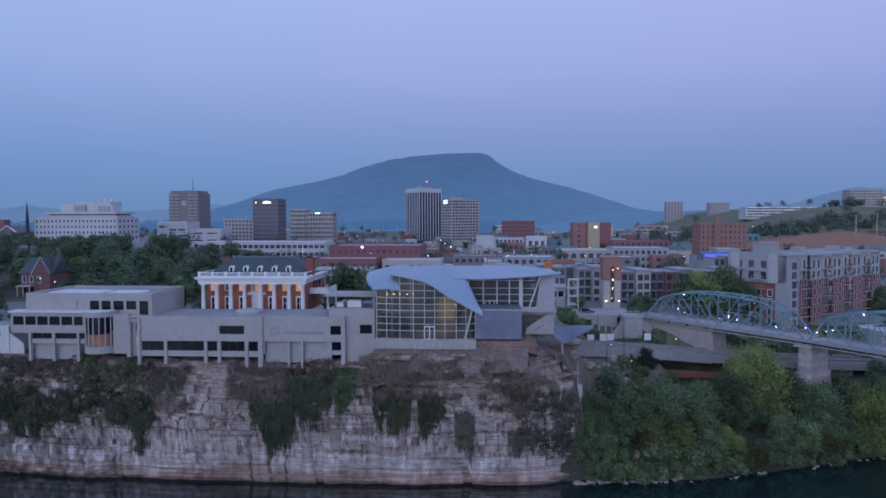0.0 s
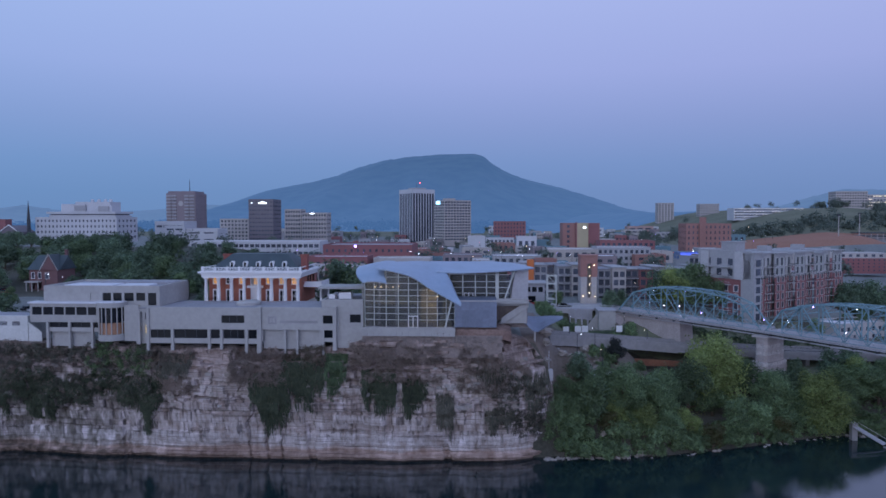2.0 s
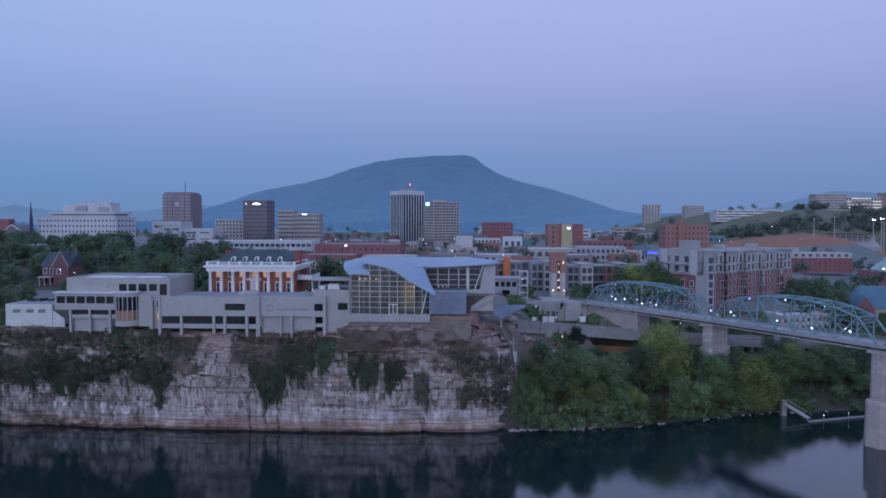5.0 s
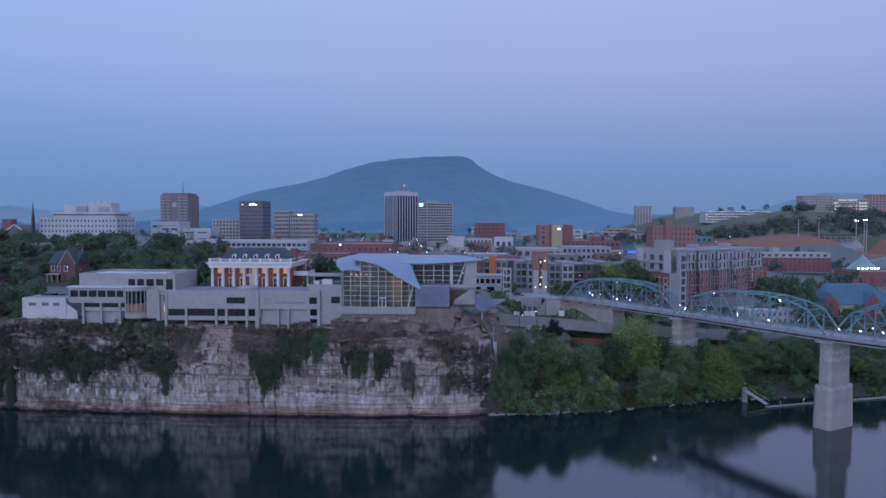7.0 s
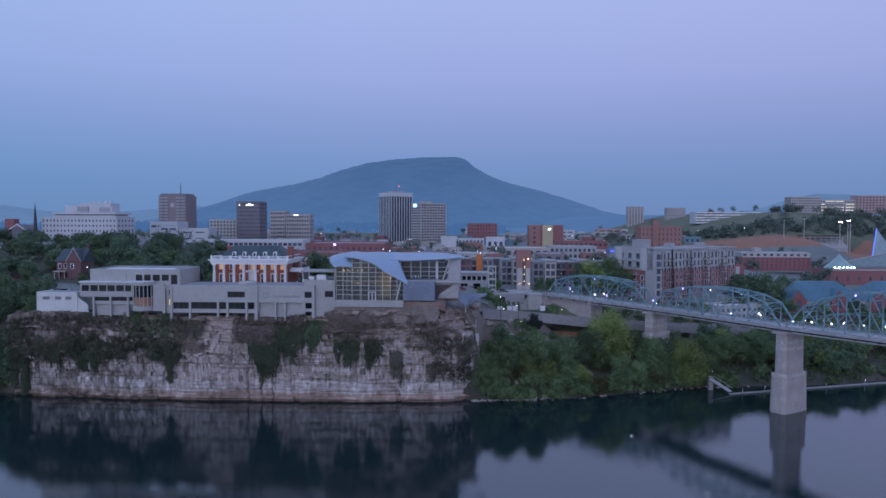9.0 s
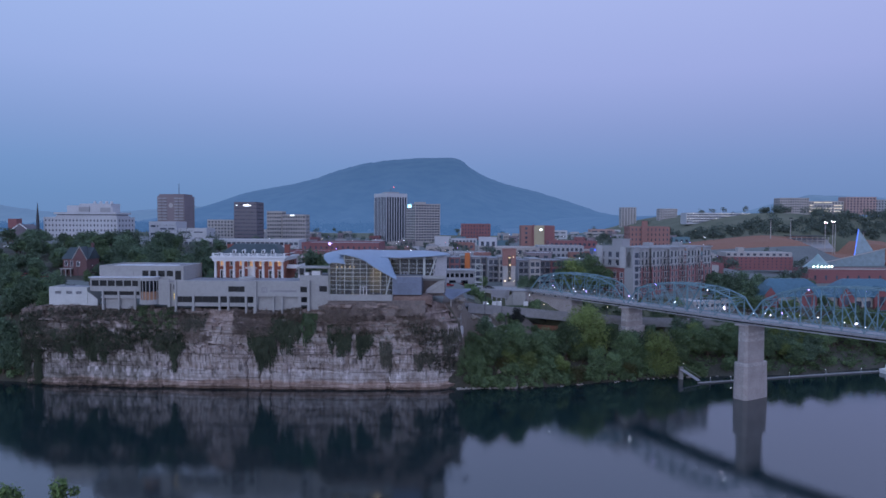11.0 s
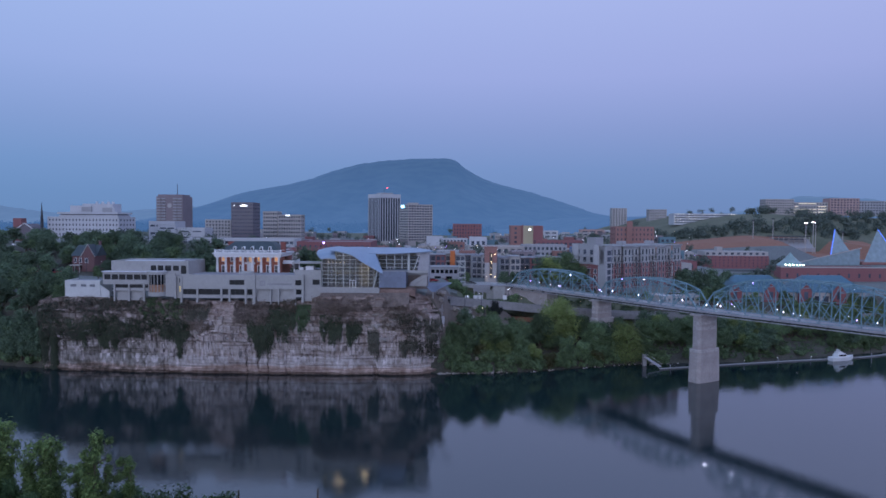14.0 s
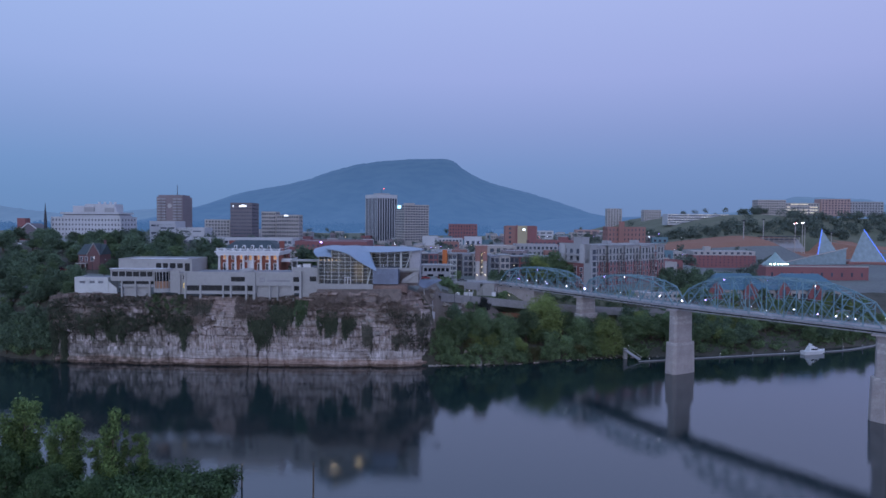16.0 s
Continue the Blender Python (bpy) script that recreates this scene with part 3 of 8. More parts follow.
roofA = part("wing_roof", metal_sheet([(-22.6, 147.3, 46.7), (-18.2, 146.6, 46.0), (-14.2, 146.2, 44.8), (-10.6, 145.9, 42.5), (-7.2, 145.8, 40.6), (-3.4, 145.8, 38.5)],
                                      [(-22.5, 165, 46.9), (-18, 166, 47.0), (-13.5, 166, 47.1), (-10.0, 163, 46.7), (-6.8, 154.5, 44.6), (-3.3, 146.1, 38.6)], 0.55, 0.3), M["zinc"], pav, smooth=False)
roofL = part("lobe_roof", metal_sheet([(-25.8, 147.6, 43.5), (-27.6, 150, 45.0), (-28.3, 157, 46.2), (-25.5, 165, 46.6)],
                                      [(-20.2, 147.0, 43.4), (-21.0, 149, 45.3), (-21.0, 157, 47.0), (-20.5, 165.5, 47.1)], 0.35, 0.3, 20, 8), M["zinc"], pav)
roofB = part("blade_roof", metal_sheet([(-9.5, 154.6, 45.3), (-4, 155.0, 45.1), (4, 155.8, 45.4), (10, 156.6, 45.8), (13.6, 158.2, 46.0)],
                                       [(-12, 170, 46.8), (-4, 171, 46.7), (4, 171, 46.7), (9.5, 167, 46.5), (13.7, 159.0, 46.05)], 0.15, 0.28, 20, 6), M["zinc"], pav)
# standing seams
for k in range(1, 15):
    f = spline([(-22.6, 147.3, 46.7), (-18.2, 146.6, 46.0), (-14.2, 146.2, 44.8), (-10.6, 145.9, 42.5), (-7.2, 145.8, 40.6), (-3.4, 145.8, 38.5)], 30)[2 * k]
    b = spline([(-22.5, 165, 46.9), (-18, 166, 47.0), (-13.5, 166, 47.1), (-10.0, 163, 46.7), (-6.8, 154.5, 44.6), (-3.3, 146.1, 38.6)], 30)[2 * k]
    pts = [f.lerp(b, j / 8) + Vector((0, 0, 0.55 * math.sin(math.pi * j / 8) + 0.02)) for j in range(9)]
    sm = Shape()
    for p, q in zip(pts, pts[1:]):
        sm.beam(p, q, 0.05, 0.05)
    part("seam", sm, M["zinc"], roofA)


def front_y(x):
    return 147.4 + 1.1 * ((x + 15.5) / 10.5) ** 2


def glass_top(x):
    if x < -20.4:
        return 43.3
    return lerp_table(x, (-20.4, -18.2, -14.2, -10.6, -7.2, -4.9), (46.0, 45.6, 44.4, 42.1, 40.2, 38.9))


GX = [-25.4, -23.2, -20.4, -17.6, -15.3, -13.2, -11.1, -8.8, -6.8, -4.9]
GZ = [33.3, 34.9, 36.3, 37.7, 39.1, 40.4, 41.7, 43.2, 44.6, 46.0]
for a, b in zip(GX, GX[1:]):
    for z0, z1 in zip(GZ, GZ[1:]):
        ta, tb = glass_top(a + 0.02), glass_top(b - 0.02)
        if z0 >= max(ta, tb) - 0.1:
            continue
        ya, yb = front_y(a), front_y(b)
        if min(ta, tb) > z0:
            pane = part("glass_pane", Shape().loft([[(a, ya, z0), (b, yb, z0), (b, yb, min(z1, tb)), (a, ya, min(z1, ta))], [(a, ya + 0.04, z0), (b, yb + 0.04, z0), (b, yb + 0.04, min(z1, tb)), (a, ya + 0.04, min(z1, ta))]], True, True), M["pane"], pav)
        else:
            hi, lo = (a, b) if ta > tb else (b, a)
            pane = part("glass_pane", Shape().loft([[(a, ya, z0), (b, yb, z0), (hi, front_y(hi), min(z1, max(ta, tb)))], [(a, ya + 0.04, z0), (b, yb + 0.04, z0), (hi, front_y(hi) + 0.04, min(z1, max(ta, tb)))]], True, True), M["pane"], pav)
        pane.visible_shadow = False
        xm = (a + b) / 2
        if z0 > 33.4 and z0 < min(ta, tb):
            part("transom", Shape().beam((a, ya - 0.06, z0), (b, yb - 0.06, z0), 0.12, 0.12), M["mullion"], pav)
for x in GX:
    part("mullion", Shape().beam((x, front_y(x) - 0.07, 33.2), (x, front_y(x) - 0.07, glass_top(x + 0.02 if x < -5 else x) - 0.05), 0.13, 0.18), M["mullion"], pav)
part("raking_column", Shape().beam((-7.0, 147.8, 33.2), (-5.6, 147.7, 39.0), 0.35, 0.35), M["mullion"], pav)
# white-framed terrace door
part("door", Shape().wall(-15.4, -13.1, 33.25, 35.9, 147.05, 147.2, [(-15.2, -14.35, 33.35, 35.7), (-14.15, -13.3, 33.35, 35.7)]), M["white_paint"], pav, "white-framed glazed double door")
# inside: floors, back wall, cores, downlights
part("floor", Shape().box(-25.4, -4.9, 147.6, 168, 32.9, 33.2), M["deck"], pav)
part("mezzanine", Shape().box(-25.0, -13, 154, 168, 37.6, 38.0), M["cream"], pav)
part("back_wall", Shape().box(-25.4, -5, 166.5, 167, 33.2, 46.4).box(-25.6, -25.3, 149, 167, 33.2, 43.3), M["interior"], pav)
part("core", Shape().box(-13.2, -9.4, 155, 160, 33.2, 41.2), M["cream"], pav)
part("curved_wall", Shape().loft([[(-8.6, 150.0, 33.2), (-5.6, 148.9, 33.2), (-5.2, 160, 33.2)], [(-7.4, 150.0, 40.0), (-6.4, 149.2, 40.0), (-5.6, 160, 42.0)]], True, True), M["cream"], pav)
for x in (-22.5, -18.5):
    part("inner_column", Shape().tube(x, 151, [(33.2, 0.28), (43.0 if x < -20 else 45.2, 0.28)], 10), M["white_paint"], pav)
dl = Shape().tube(0, 0, [(-0.12, 0.05), (-0.05, 0.2), (0.1, 0.2), (0.12, 0.02)], 8).mesh("downlight", M["lamp_warm"], True)
for i, (x, y) in enumerate(((-23.6, 152), (-22.2, 152), (-21.0, 152.5), (-19.4, 152), (-18.2, 153), (-9.0, 150.0))):
    piece("downlight", dl, pav, x, y, 41.9 if i < 5 else 39.9)
for x, y, z, e in ((-20.5, 153, 41.2, 260), (-10.5, 152, 38.4, 220)):
    li = bpy.data.lights.new("room_lamp", "POINT")
    li.energy, li.color, li.shadow_soft_size = e, (1.0, 0.80, 0.52), 0.6
    lo_ = new("room_lamp", li)
    lo_.location = (x, y, z)
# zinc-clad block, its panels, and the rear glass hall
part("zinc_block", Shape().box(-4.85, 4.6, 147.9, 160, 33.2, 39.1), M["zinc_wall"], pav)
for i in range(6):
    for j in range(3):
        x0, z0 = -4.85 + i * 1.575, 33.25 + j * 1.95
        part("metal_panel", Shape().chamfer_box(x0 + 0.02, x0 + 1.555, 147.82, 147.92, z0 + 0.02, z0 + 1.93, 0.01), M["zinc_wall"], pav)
part("block_coping", Shape().box(-4.9, 5.4, 147.7, 148.2, 39.1, 39.35).box(3.0, 12.2, 153.5, 156.5, 38.0, 38.5), M["concrete"], pav)
HX = [-6.5, -3.3, -0.3, 2.4, 4.9, 8.0]
HZ = [38.3, 39.9, 41.3, 42.7, 44.4]
for a, b in zip(HX, HX[1:]):
    for z0, z1 in zip(HZ, HZ[1:]):
        part("glass_pane", Shape().box(a, b, 158.0, 158.05, z0, z1), M["pane"], pav).visible_shadow = False
    for z0 in HZ:
        part("transom", Shape().box(a, b, 157.85, 158.0, z0 - 0.06, z0 + 0.06), M["mullion"], pav)
for x in HX[:-1]:
    part("mullion", Shape().box(x - 0.12 if x != 4.9 else x - 0.4, x + 0.12 if x != 4.9 else x + 0.4, 157.8, 158.0, 38.3, 45.0), M["mullion"], pav)
part("raking_frame", Shape().beam((6.6, 157.6, 38.2), (9.0, 157.6, 45.2), 0.3, 0.3), M["mullion"], pav)
part("rear_core", Shape().box(-6, 7.4, 164, 164.5, 38.0, 45.5), M["interior"], pav)
part("end_wall", Shape().loft([[(7.4, 158.3, 33), (12.2, 158.3, 33), (12.2, 170, 33), (7.4, 170, 33)], [(9.2, 158.3, 45.4), (12.4, 158.3, 45.7), (12.4, 170, 46.2), (9.2, 170, 46.2)]], True, True), M["deck"], pav)
part("inner_door", Shape().wall(-3.0, -0.8, 38.3, 40.0, 157.7, 157.8, [(-2.85, -2.0, 38.4, 39.85), (-1.8, -0.95, 38.4, 39.85)]), M["white_paint"], pav)

M["rubble"] = material("rubble", (0.27, 0.225, 0.205), 0.95, vary=0.3, fine=3, coarse=0.5, bump=0.5, per_object=0.3, tint=(0.20, 0.16, 0.145))
# terrace wall and stone retaining wall below it
ter = thing("terrace_wall", -15, 147, 31.4, "pale concrete terrace parapet above a rough stone retaining wall", "wall")
part("terrace_slab", Shape().box(-25.8, -4.7, 146.3, 148.0, 32.2, 33.1), M["concrete"], ter)
rb = random.Random(8)
for k in range(16):
    x0 = -25.8 + k * 21.1 / 16
    part("parapet_panel", Shape().chamfer_box(x0 + 0.03, x0 + 1.29, 146.1, 146.35, 31.4, 33.35 + rb.uniform(-0.05, 0.05), 0.04), M["concrete"], ter)
part("wall_core", Shape().box(-25.8, 5.8, 146.9, 149.0, 26.5, 31.5), M["rubble"], ter)
stone_ = []
for k in range(5):
    w, h = rb.uniform(0.7, 1.3), rb.uniform(0.38, 0.5)
    j = lambda: rb.uniform(-0.06, 0.06)
    stone_.append(Shape().loft([[(-w / 2 + j(), -0.1 + j(), -h / 2 + j()), (w / 2 + j(), -0.1 + j(), -h / 2 + j()), (w / 2 + j(), -0.1 + j(), h / 2 + j()), (-w / 2 + j(), -0.1 + j(), h / 2 + j())],
                                [(-w / 2, 0.3, -h / 2), (w / 2, 0.3, -h / 2), (w / 2, 0.3, h / 2), (-w / 2, 0.3, h / 2)]], True, True).mesh("stone", M["rubble"]))
z = 29.3
while z < 31.3:
    x = -25.6 + rb.uniform(0, 0.6)
    while x < 5.6:
        piece("stone", rb.choice(stone_), ter, x, 146.75, z)
        x += rb.uniform(1.0, 1.25)
    z += 0.47

M["red_soil"] = material("red_soil", (0.25, 0.15, 0.12), 0.95, vary=0.45, fine=2.0, coarse=0.3, bump=0.4, tint=(0.17, 0.125, 0.105))
sb = Shape()
rows_ = []
for i in range(44):
    x = -5.0 + 0.3 * i
    n1, n2 = noise.noise((x * 0.5, 0, 41)), noise.noise((x * 1.9, 0, 43))
    fall = 0.42 * max(0.0, x - 6.5)
    yy = 0.55 * max(0.0, x - 6.5)
    rows_.append([(x, 147.0 + 0.3 * n1 + yy, 30.6 - fall), (x, 147.2 + 0.35 * n1 + 0.15 * n2 + yy, 31.9 + 0.5 * n1 + 0.2 * n2 - fall), (x, 147.7 + yy, 32.7 + 0.35 * n1 + 0.15 * n2 - fall), (x, 149.0 + yy, 33.1 + 0.2 * n2 - fall), (x, 155.5 + yy, 33.1 - fall), (x, 155.5 + yy, 28.0 - fall)])
sb.loft(rows_, True, True)
tagged(new("soil_bank", sb.mesh("soil_bank", M["red_soil"])), "bare reddish soil bank at the foot of the pavilion", "soil")

# stair, landing, canopy wing and steel frame beside the pavilion
st = thing("terrace_stair", 9, 157, 31, "pale concrete outdoor stair with solid parapet and landing", "stair")
part("landing", Shape().box(4.4, 12.0, 155.0, 158.2, 37.2, 38.1), M["concrete"], st)
part("parapet", Shape().box(3.5, 12.2, 154.8, 155.1, 37.3, 39.0).loft([[(12.2, 154.9, 37.0), (12.2, 154.9, 38.7), (5.8, 153.6, 34.6), (5.8, 153.6, 33.0)], [(12.2, 155.2, 37.0), (12.2, 155.2, 38.7), (5.8, 153.9, 34.6), (5.8, 153.9, 33.0)]], True, True), M["concrete"], st)
for k in range(18):
    part("step", Shape().box(11.8 - 0.36 * (k + 1), 11.8 - 0.36 * k, 155.0 - 0.06 * k, 156.4, 33.2, 37.0 - 0.2 * k), M["concrete"], st)
part("under_wall", Shape().box(4.6, 12, 156.6, 157.0, 32.0, 37.2), M["rubble"], st)
wing = thing("canopy_wing", 15, 158, 31, "low folded blue-grey metal canopy beside the stair", "canopy")
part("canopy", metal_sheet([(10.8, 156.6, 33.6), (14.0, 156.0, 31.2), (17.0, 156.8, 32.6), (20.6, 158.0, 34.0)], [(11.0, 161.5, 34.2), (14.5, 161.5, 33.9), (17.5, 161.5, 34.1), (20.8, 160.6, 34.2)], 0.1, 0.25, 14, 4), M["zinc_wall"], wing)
part("prop", Shape().beam((14, 158.5, 28.0), (14, 158.5, 32.4), 0.4, 0.4), M["concrete"], wing)
frm = thing("steel_frame", 25.2, 230, 27.3, "open white steel frame tower above the plaza", "frame")
for x in (23.8, 26.7):
    for y in (228.6, 231.6):
        part("post", Shape().beam((x, y, 27.3), (x, y, 38.4), 0.3, 0.3), M["mullion"], frm)
for zz in (30.2, 32.8, 35.4, 38.1):
    for y in (228.6, 231.6):
        part("rail", Shape().beam((23.8, y, zz), (26.7, y, zz), 0.26, 0.3), M["mullion"], frm)
part("brace", Shape().beam((23.8, 228.6, 38.1), (26.7, 228.6, 35.4), 0.18, 0.18), M["mullion"], frm)

# ---- concrete museum wing along the cliff edge ----
FY = 148.5


def framed_window(parent, x0, x1, z0, z1, y, bars=0, material_glass=None):
    """A recessed pane with its metal frame, in a wall that faces the river."""
    g = part("window", Shape().box(x0, x1, y + 0.22, y + 0.26, z0, z1), material_glass or M["dark_glass"], parent)
    f = Shape()
    for k in range(bars + 2):
        xc = x0 + 0.05 + (x1 - x0 - 0.1) * k / (bars + 1)
        f.box(xc - 0.05, xc + 0.05, y + 0.12, y + 0.22, z0, z1)
    f.box(x0, x1, y + 0.13, y + 0.21, z0, z0 + 0.08).box(x0, x1, y + 0.13, y + 0.21, z1 - 0.08, z1)
    part("frame", f, M["dark_steel"], g)
    return g


mus = thing("museum_wing", -77, FY, 28, "long grey concrete museum wing on posts over the cliff edge", "museum")
# upper gallery block
uw = [(-88.7, -86.6, 38.3, 40.3), (-86.1, -84.0, 38.3, 40.3), (-83.4, -81.1, 38.3, 40.3), (-80.5, -78.3, 38.4, 40.3), (-77.6, -75.6, 37.3, 40.3)]
part("upper_gallery", Shape().wall(-103.1, -74.8, 36.8, 41.9, 151.3, 151.9, uw + [(-91.7, -89.6, 38.0, 40.2)])
     .box(-103.1, -102.5, 151.9, 168, 36.8, 41.9).box(-75.4, -74.8, 151.9, 168, 36.8, 41.9).box(-103.1, -74.8, 167.4, 168, 36.8, 41.9), M["concrete"], mus)
part("blind_panel", Shape().box(-91.7, -89.6, 151.5, 151.7, 38.0, 40.2), M["concrete"], mus)
for w in uw:
    framed_window(mus, *w, 151.3)
part("upper_roof", Shape().box(-102.5, -75.4, 151.9, 167.4, 41.2, 41.45).box(-94, -76, 160, 166, 41.45, 42.0), M["roofing"], mus)
part("skylight", Shape().chamfer_box(-100, -88, 154.5, 160.5, 41.45, 41.8, 0.1).chamfer_box(-86.5, -79, 154.5, 159, 41.45, 41.85, 0.1), M["pale_roof"], mus, "pale roof membrane panel")
# lower gallery with two window bands
lx = [(-104.8, -102.4), (-102.1, -99.7), (-99.4, -97.0), (-96.7, -94.3), (-94.0, -91.5), (-91.2, -89.2)]
bandw = [(a, b, 35.2, 37.1) for a, b in lx]
LY = 149.3
part("lower_gallery", Shape().wall(-105.3, -88.7, 33.9, 37.9, LY, LY + 0.5, bandw)
     .box(-105.3, -104.8, LY + 0.5, 160, 33.9, 37.9), M["concrete"], mus)
part("eave_slab", Shape().chamfer_box(-105.6, -88.4, LY - 0.35, 152, 37.9, 38.25, 0.06), M["pale_roof"], mus)
for w in bandw:
    framed_window(mus, *w, LY)
part("gallery_floor", Shape().box(-105.2, -78, LY + 0.05, 160, 33.5, 33.88), M["concrete"], mus)
roww = [(-101.0, -96.1, 32.2, 33.5), (-95.6, -90.6, 32.2, 33.5), (-90.2, -88.9, 32.2, 33.5)]
part("under_gallery", Shape().wall(-101.4, -88.6, 31.2, 33.5, LY + 0.3, LY + 0.8, roww), M["concrete"], mus)
for w in roww:
    framed_window(mus, *w, LY + 0.3, 1)
for x in (-101.1, -95.8, -90.3):
    part("post", Shape().box(x - 0.28, x + 0.28, LY - 0.1, LY + 0.75, 27.4, 33.5), M["concrete"], mus)
part("under_wall", Shape().box(-100.8, -90.6, LY + 1.2, LY + 1.6, 27.6, 31.2), M["concrete"], mus)
# half-round glazed bay
bayc, bayr = (-85.6, 150.2), 3.25


def bay_ring(r, z0, z1, a0=178, a1=362, n=26):
    s = Shape()
    a = [radians(a0 + (a1 - a0) * i / n) for i in range(n + 1)]
    s.loft([[(bayc[0] + q * math.cos(t), bayc[1] + q * math.sin(t), z) for t in a] for q, z in ((r, z0), (r, z1), (r - 0.35, z1), (r - 0.35, z0), (r, z0))], False)
    return s


bay = part("bay", bay_ring(bayr, 29.4, 30.9).add([], []), M["concrete"], mus)
part("bay_cap", bay_ring(bayr + 0.15, 37.2, 38.3), M["concrete"], bay)
poly = [(bayc[0] + (bayr + 0.1) * math.cos(radians(180 + 180 * i / 20)), bayc[1] + (bayr + 0.1) * math.sin(radians(180 + 180 * i / 20))) for i in range(21)]
part("bay_roof", Shape().prism(poly, 38.3, 38.5), M["pale_roof"], bay)
part("bay_floor", Shape().prism(poly, 29.6, 29.9), M["concrete"], bay)
M["amber"] = material("amber", (0.42, 0.22, 0.13), 0.6, vary=0.25, fine=2, coarse=0.6)
part("bay_lining", bay_ring(bayr - 0.5, 30.9, 33.6), M["amber"], bay, "warm timber lining behind glass")
part("bay_glass", bay_ring(bayr - 0.32, 33.6, 37.2), M["dark_glass"], bay)
for i in range(9):
    t = radians(182 + 176 * i / 8)
    part("mullion", Shape().tube(bayc[0] + (bayr - 0.15) * math.cos(t), bayc[1] + (bayr - 0.15) * math.sin(t), [(30.9, 0.14), (37.2, 0.14)], 8), M["concrete"], bay)
# blank concrete corner with slit windows
yw = (-77.4, -76.6, 31.0, 33.0)
part("corner_wall", Shape().box(-82.4, -78.9, 149.2, 149.9, 29.2, 37.6).wall(-78.9, -76.3, 28.6, 37.3, FY + 0.9, FY + 1.4, [yw, (-77.5, -76.6, 34.3, 35.9)])
     .box(-79.2, -78.3, FY, FY + 1.2, 28.6, 36.2), M["concrete"], mus)
M["lit_window"] = glowing("lit_window", (1.0, 0.72, 0.18), 0.75)
part("window", Shape().box(yw[0], yw[1], FY + 1.05, FY + 1.1, yw[2], yw[3]), M["lit_window"], mus, "narrow window lit yellow from inside")
framed_window(mus, -77.5, -76.6, 34.3, 35.9, FY + 0.9)
# middle wing
mw = [(-75.8, -70.9, 30.1, 32.1), (-70.3, -62.2, 30.1, 32.2), (-61.5, -59.3, 30.1, 32.2), (-58.5, -53.5, 30.1, 32.2), (-52.6, -50.5, 30.1, 32.2), (-58.9, -53.5, 33.7, 35.5)]
part("middle_wing", Shape().wall(-76.4, -50.0, 28.9, 37.3, FY, FY + 0.6, mw), M["concrete"], mus)
for w in mw:
    framed_window(mus, *w, FY, 2 if w[1] - w[0] > 4 else 0)
for x, z in ((-76.3, 27.0), (-70.5, 27.2), (-61.8, 27.6), (-58.9, 27.6), (-53.0, 26.6), (-50.2, 26.6)):
    part("post", Shape().box(x - 0.32, x + 0.32, FY - 0.35, FY + 0.3, z, 32.3 if x > -76 else 37.0), M["concrete"], mus)
part("fin", Shape().box(-50.4, -49.5, FY - 0.5, FY + 0.6, 27.0, 37.5), M["concrete"], mus)
rw = [(-35.2, -32.7, 33.7, 35.6), (-35.2, -32.7, 30.4, 32.2)]
part("sign_wing", Shape().wall(-49.5, -32.4, 29.5, 37.4, FY + 0.15, FY + 0.75, rw + [(-49.2, -36.0, 29.5, 32.2)]), M["concrete"], mus)
part("recess_wall", Shape().box(-49.4, -35.4, FY + 1.1, FY + 1.5, 27.6, 32.4), M["concrete"], mus)
for w in rw:
    framed_window(mus, *w, FY + 0.15)
for x in (-44.1, -41.2, -35.2):
    part("post", Shape().box(x - 0.28, x + 0.28, FY - 0.1, FY + 0.5, 26.6, 32.4), M["concrete"], mus)
part("fin", Shape().box(-32.8, -32.0, FY - 0.5, FY + 0.7, 27.6, 37.6), M["concrete"], mus)
part("end_block", Shape().wall(-35.6, -25.9, 28.0, 39.2, FY + 0.8, FY + 1.4, [(-29.1, -26.5, 33.9, 35.8), (-35.6, -32.2, 28, 37.4)])
, M["concrete"], mus)
part("end_side_wall", Shape().box(-26.5, -25.9, FY + 1.4, 165, 28.0, 39.2), M["concrete"], mus)
part("end_parapet", Shape().box(-35.6, -35.0, FY + 1.4, 165, 37.4, 39.2), M["concrete"], mus)
framed_window(mus, -29.1, -26.5, 33.9, 35.8, FY + 0.8)
# roofs, parapets
part("roof", Shape().box(-78.9, -50, FY + 0.6, 163, 36.8, 37.1).box(-50, -35.6, FY + 0.7, 163, 36.9, 37.15).box(-35.0, -26.5, FY + 1.4, 165, 38.6, 38.9), M["roofing"], mus)
part("roof_drum", Shape().tube(-55.0, 156.0, [(37.1, 2.9), (37.7, 2.9), (38.0, 2.5), (38.05, 0.2)], 28), M["concrete"], mus, "round concrete roof lantern")
part("roof_canopy", Shape().box(-37.2, -26.2, 152.5, 160, 41.3, 41.75).box(-36.9, -36.5, 153, 159.5, 39.2, 41.3).box(-26.9, -26.5, 153, 159.5, 38.9, 41.3), M["concrete"], mus)
part("roof_unit", Shape().chamfer_box(-32.5, -29.5, 153.5, 156, 38.9, 40.4, 0.2).chamfer_box(-34.9, -33.4, 153.5, 155.5, 38.9, 39.9, 0.1), M["white_paint"], mus)
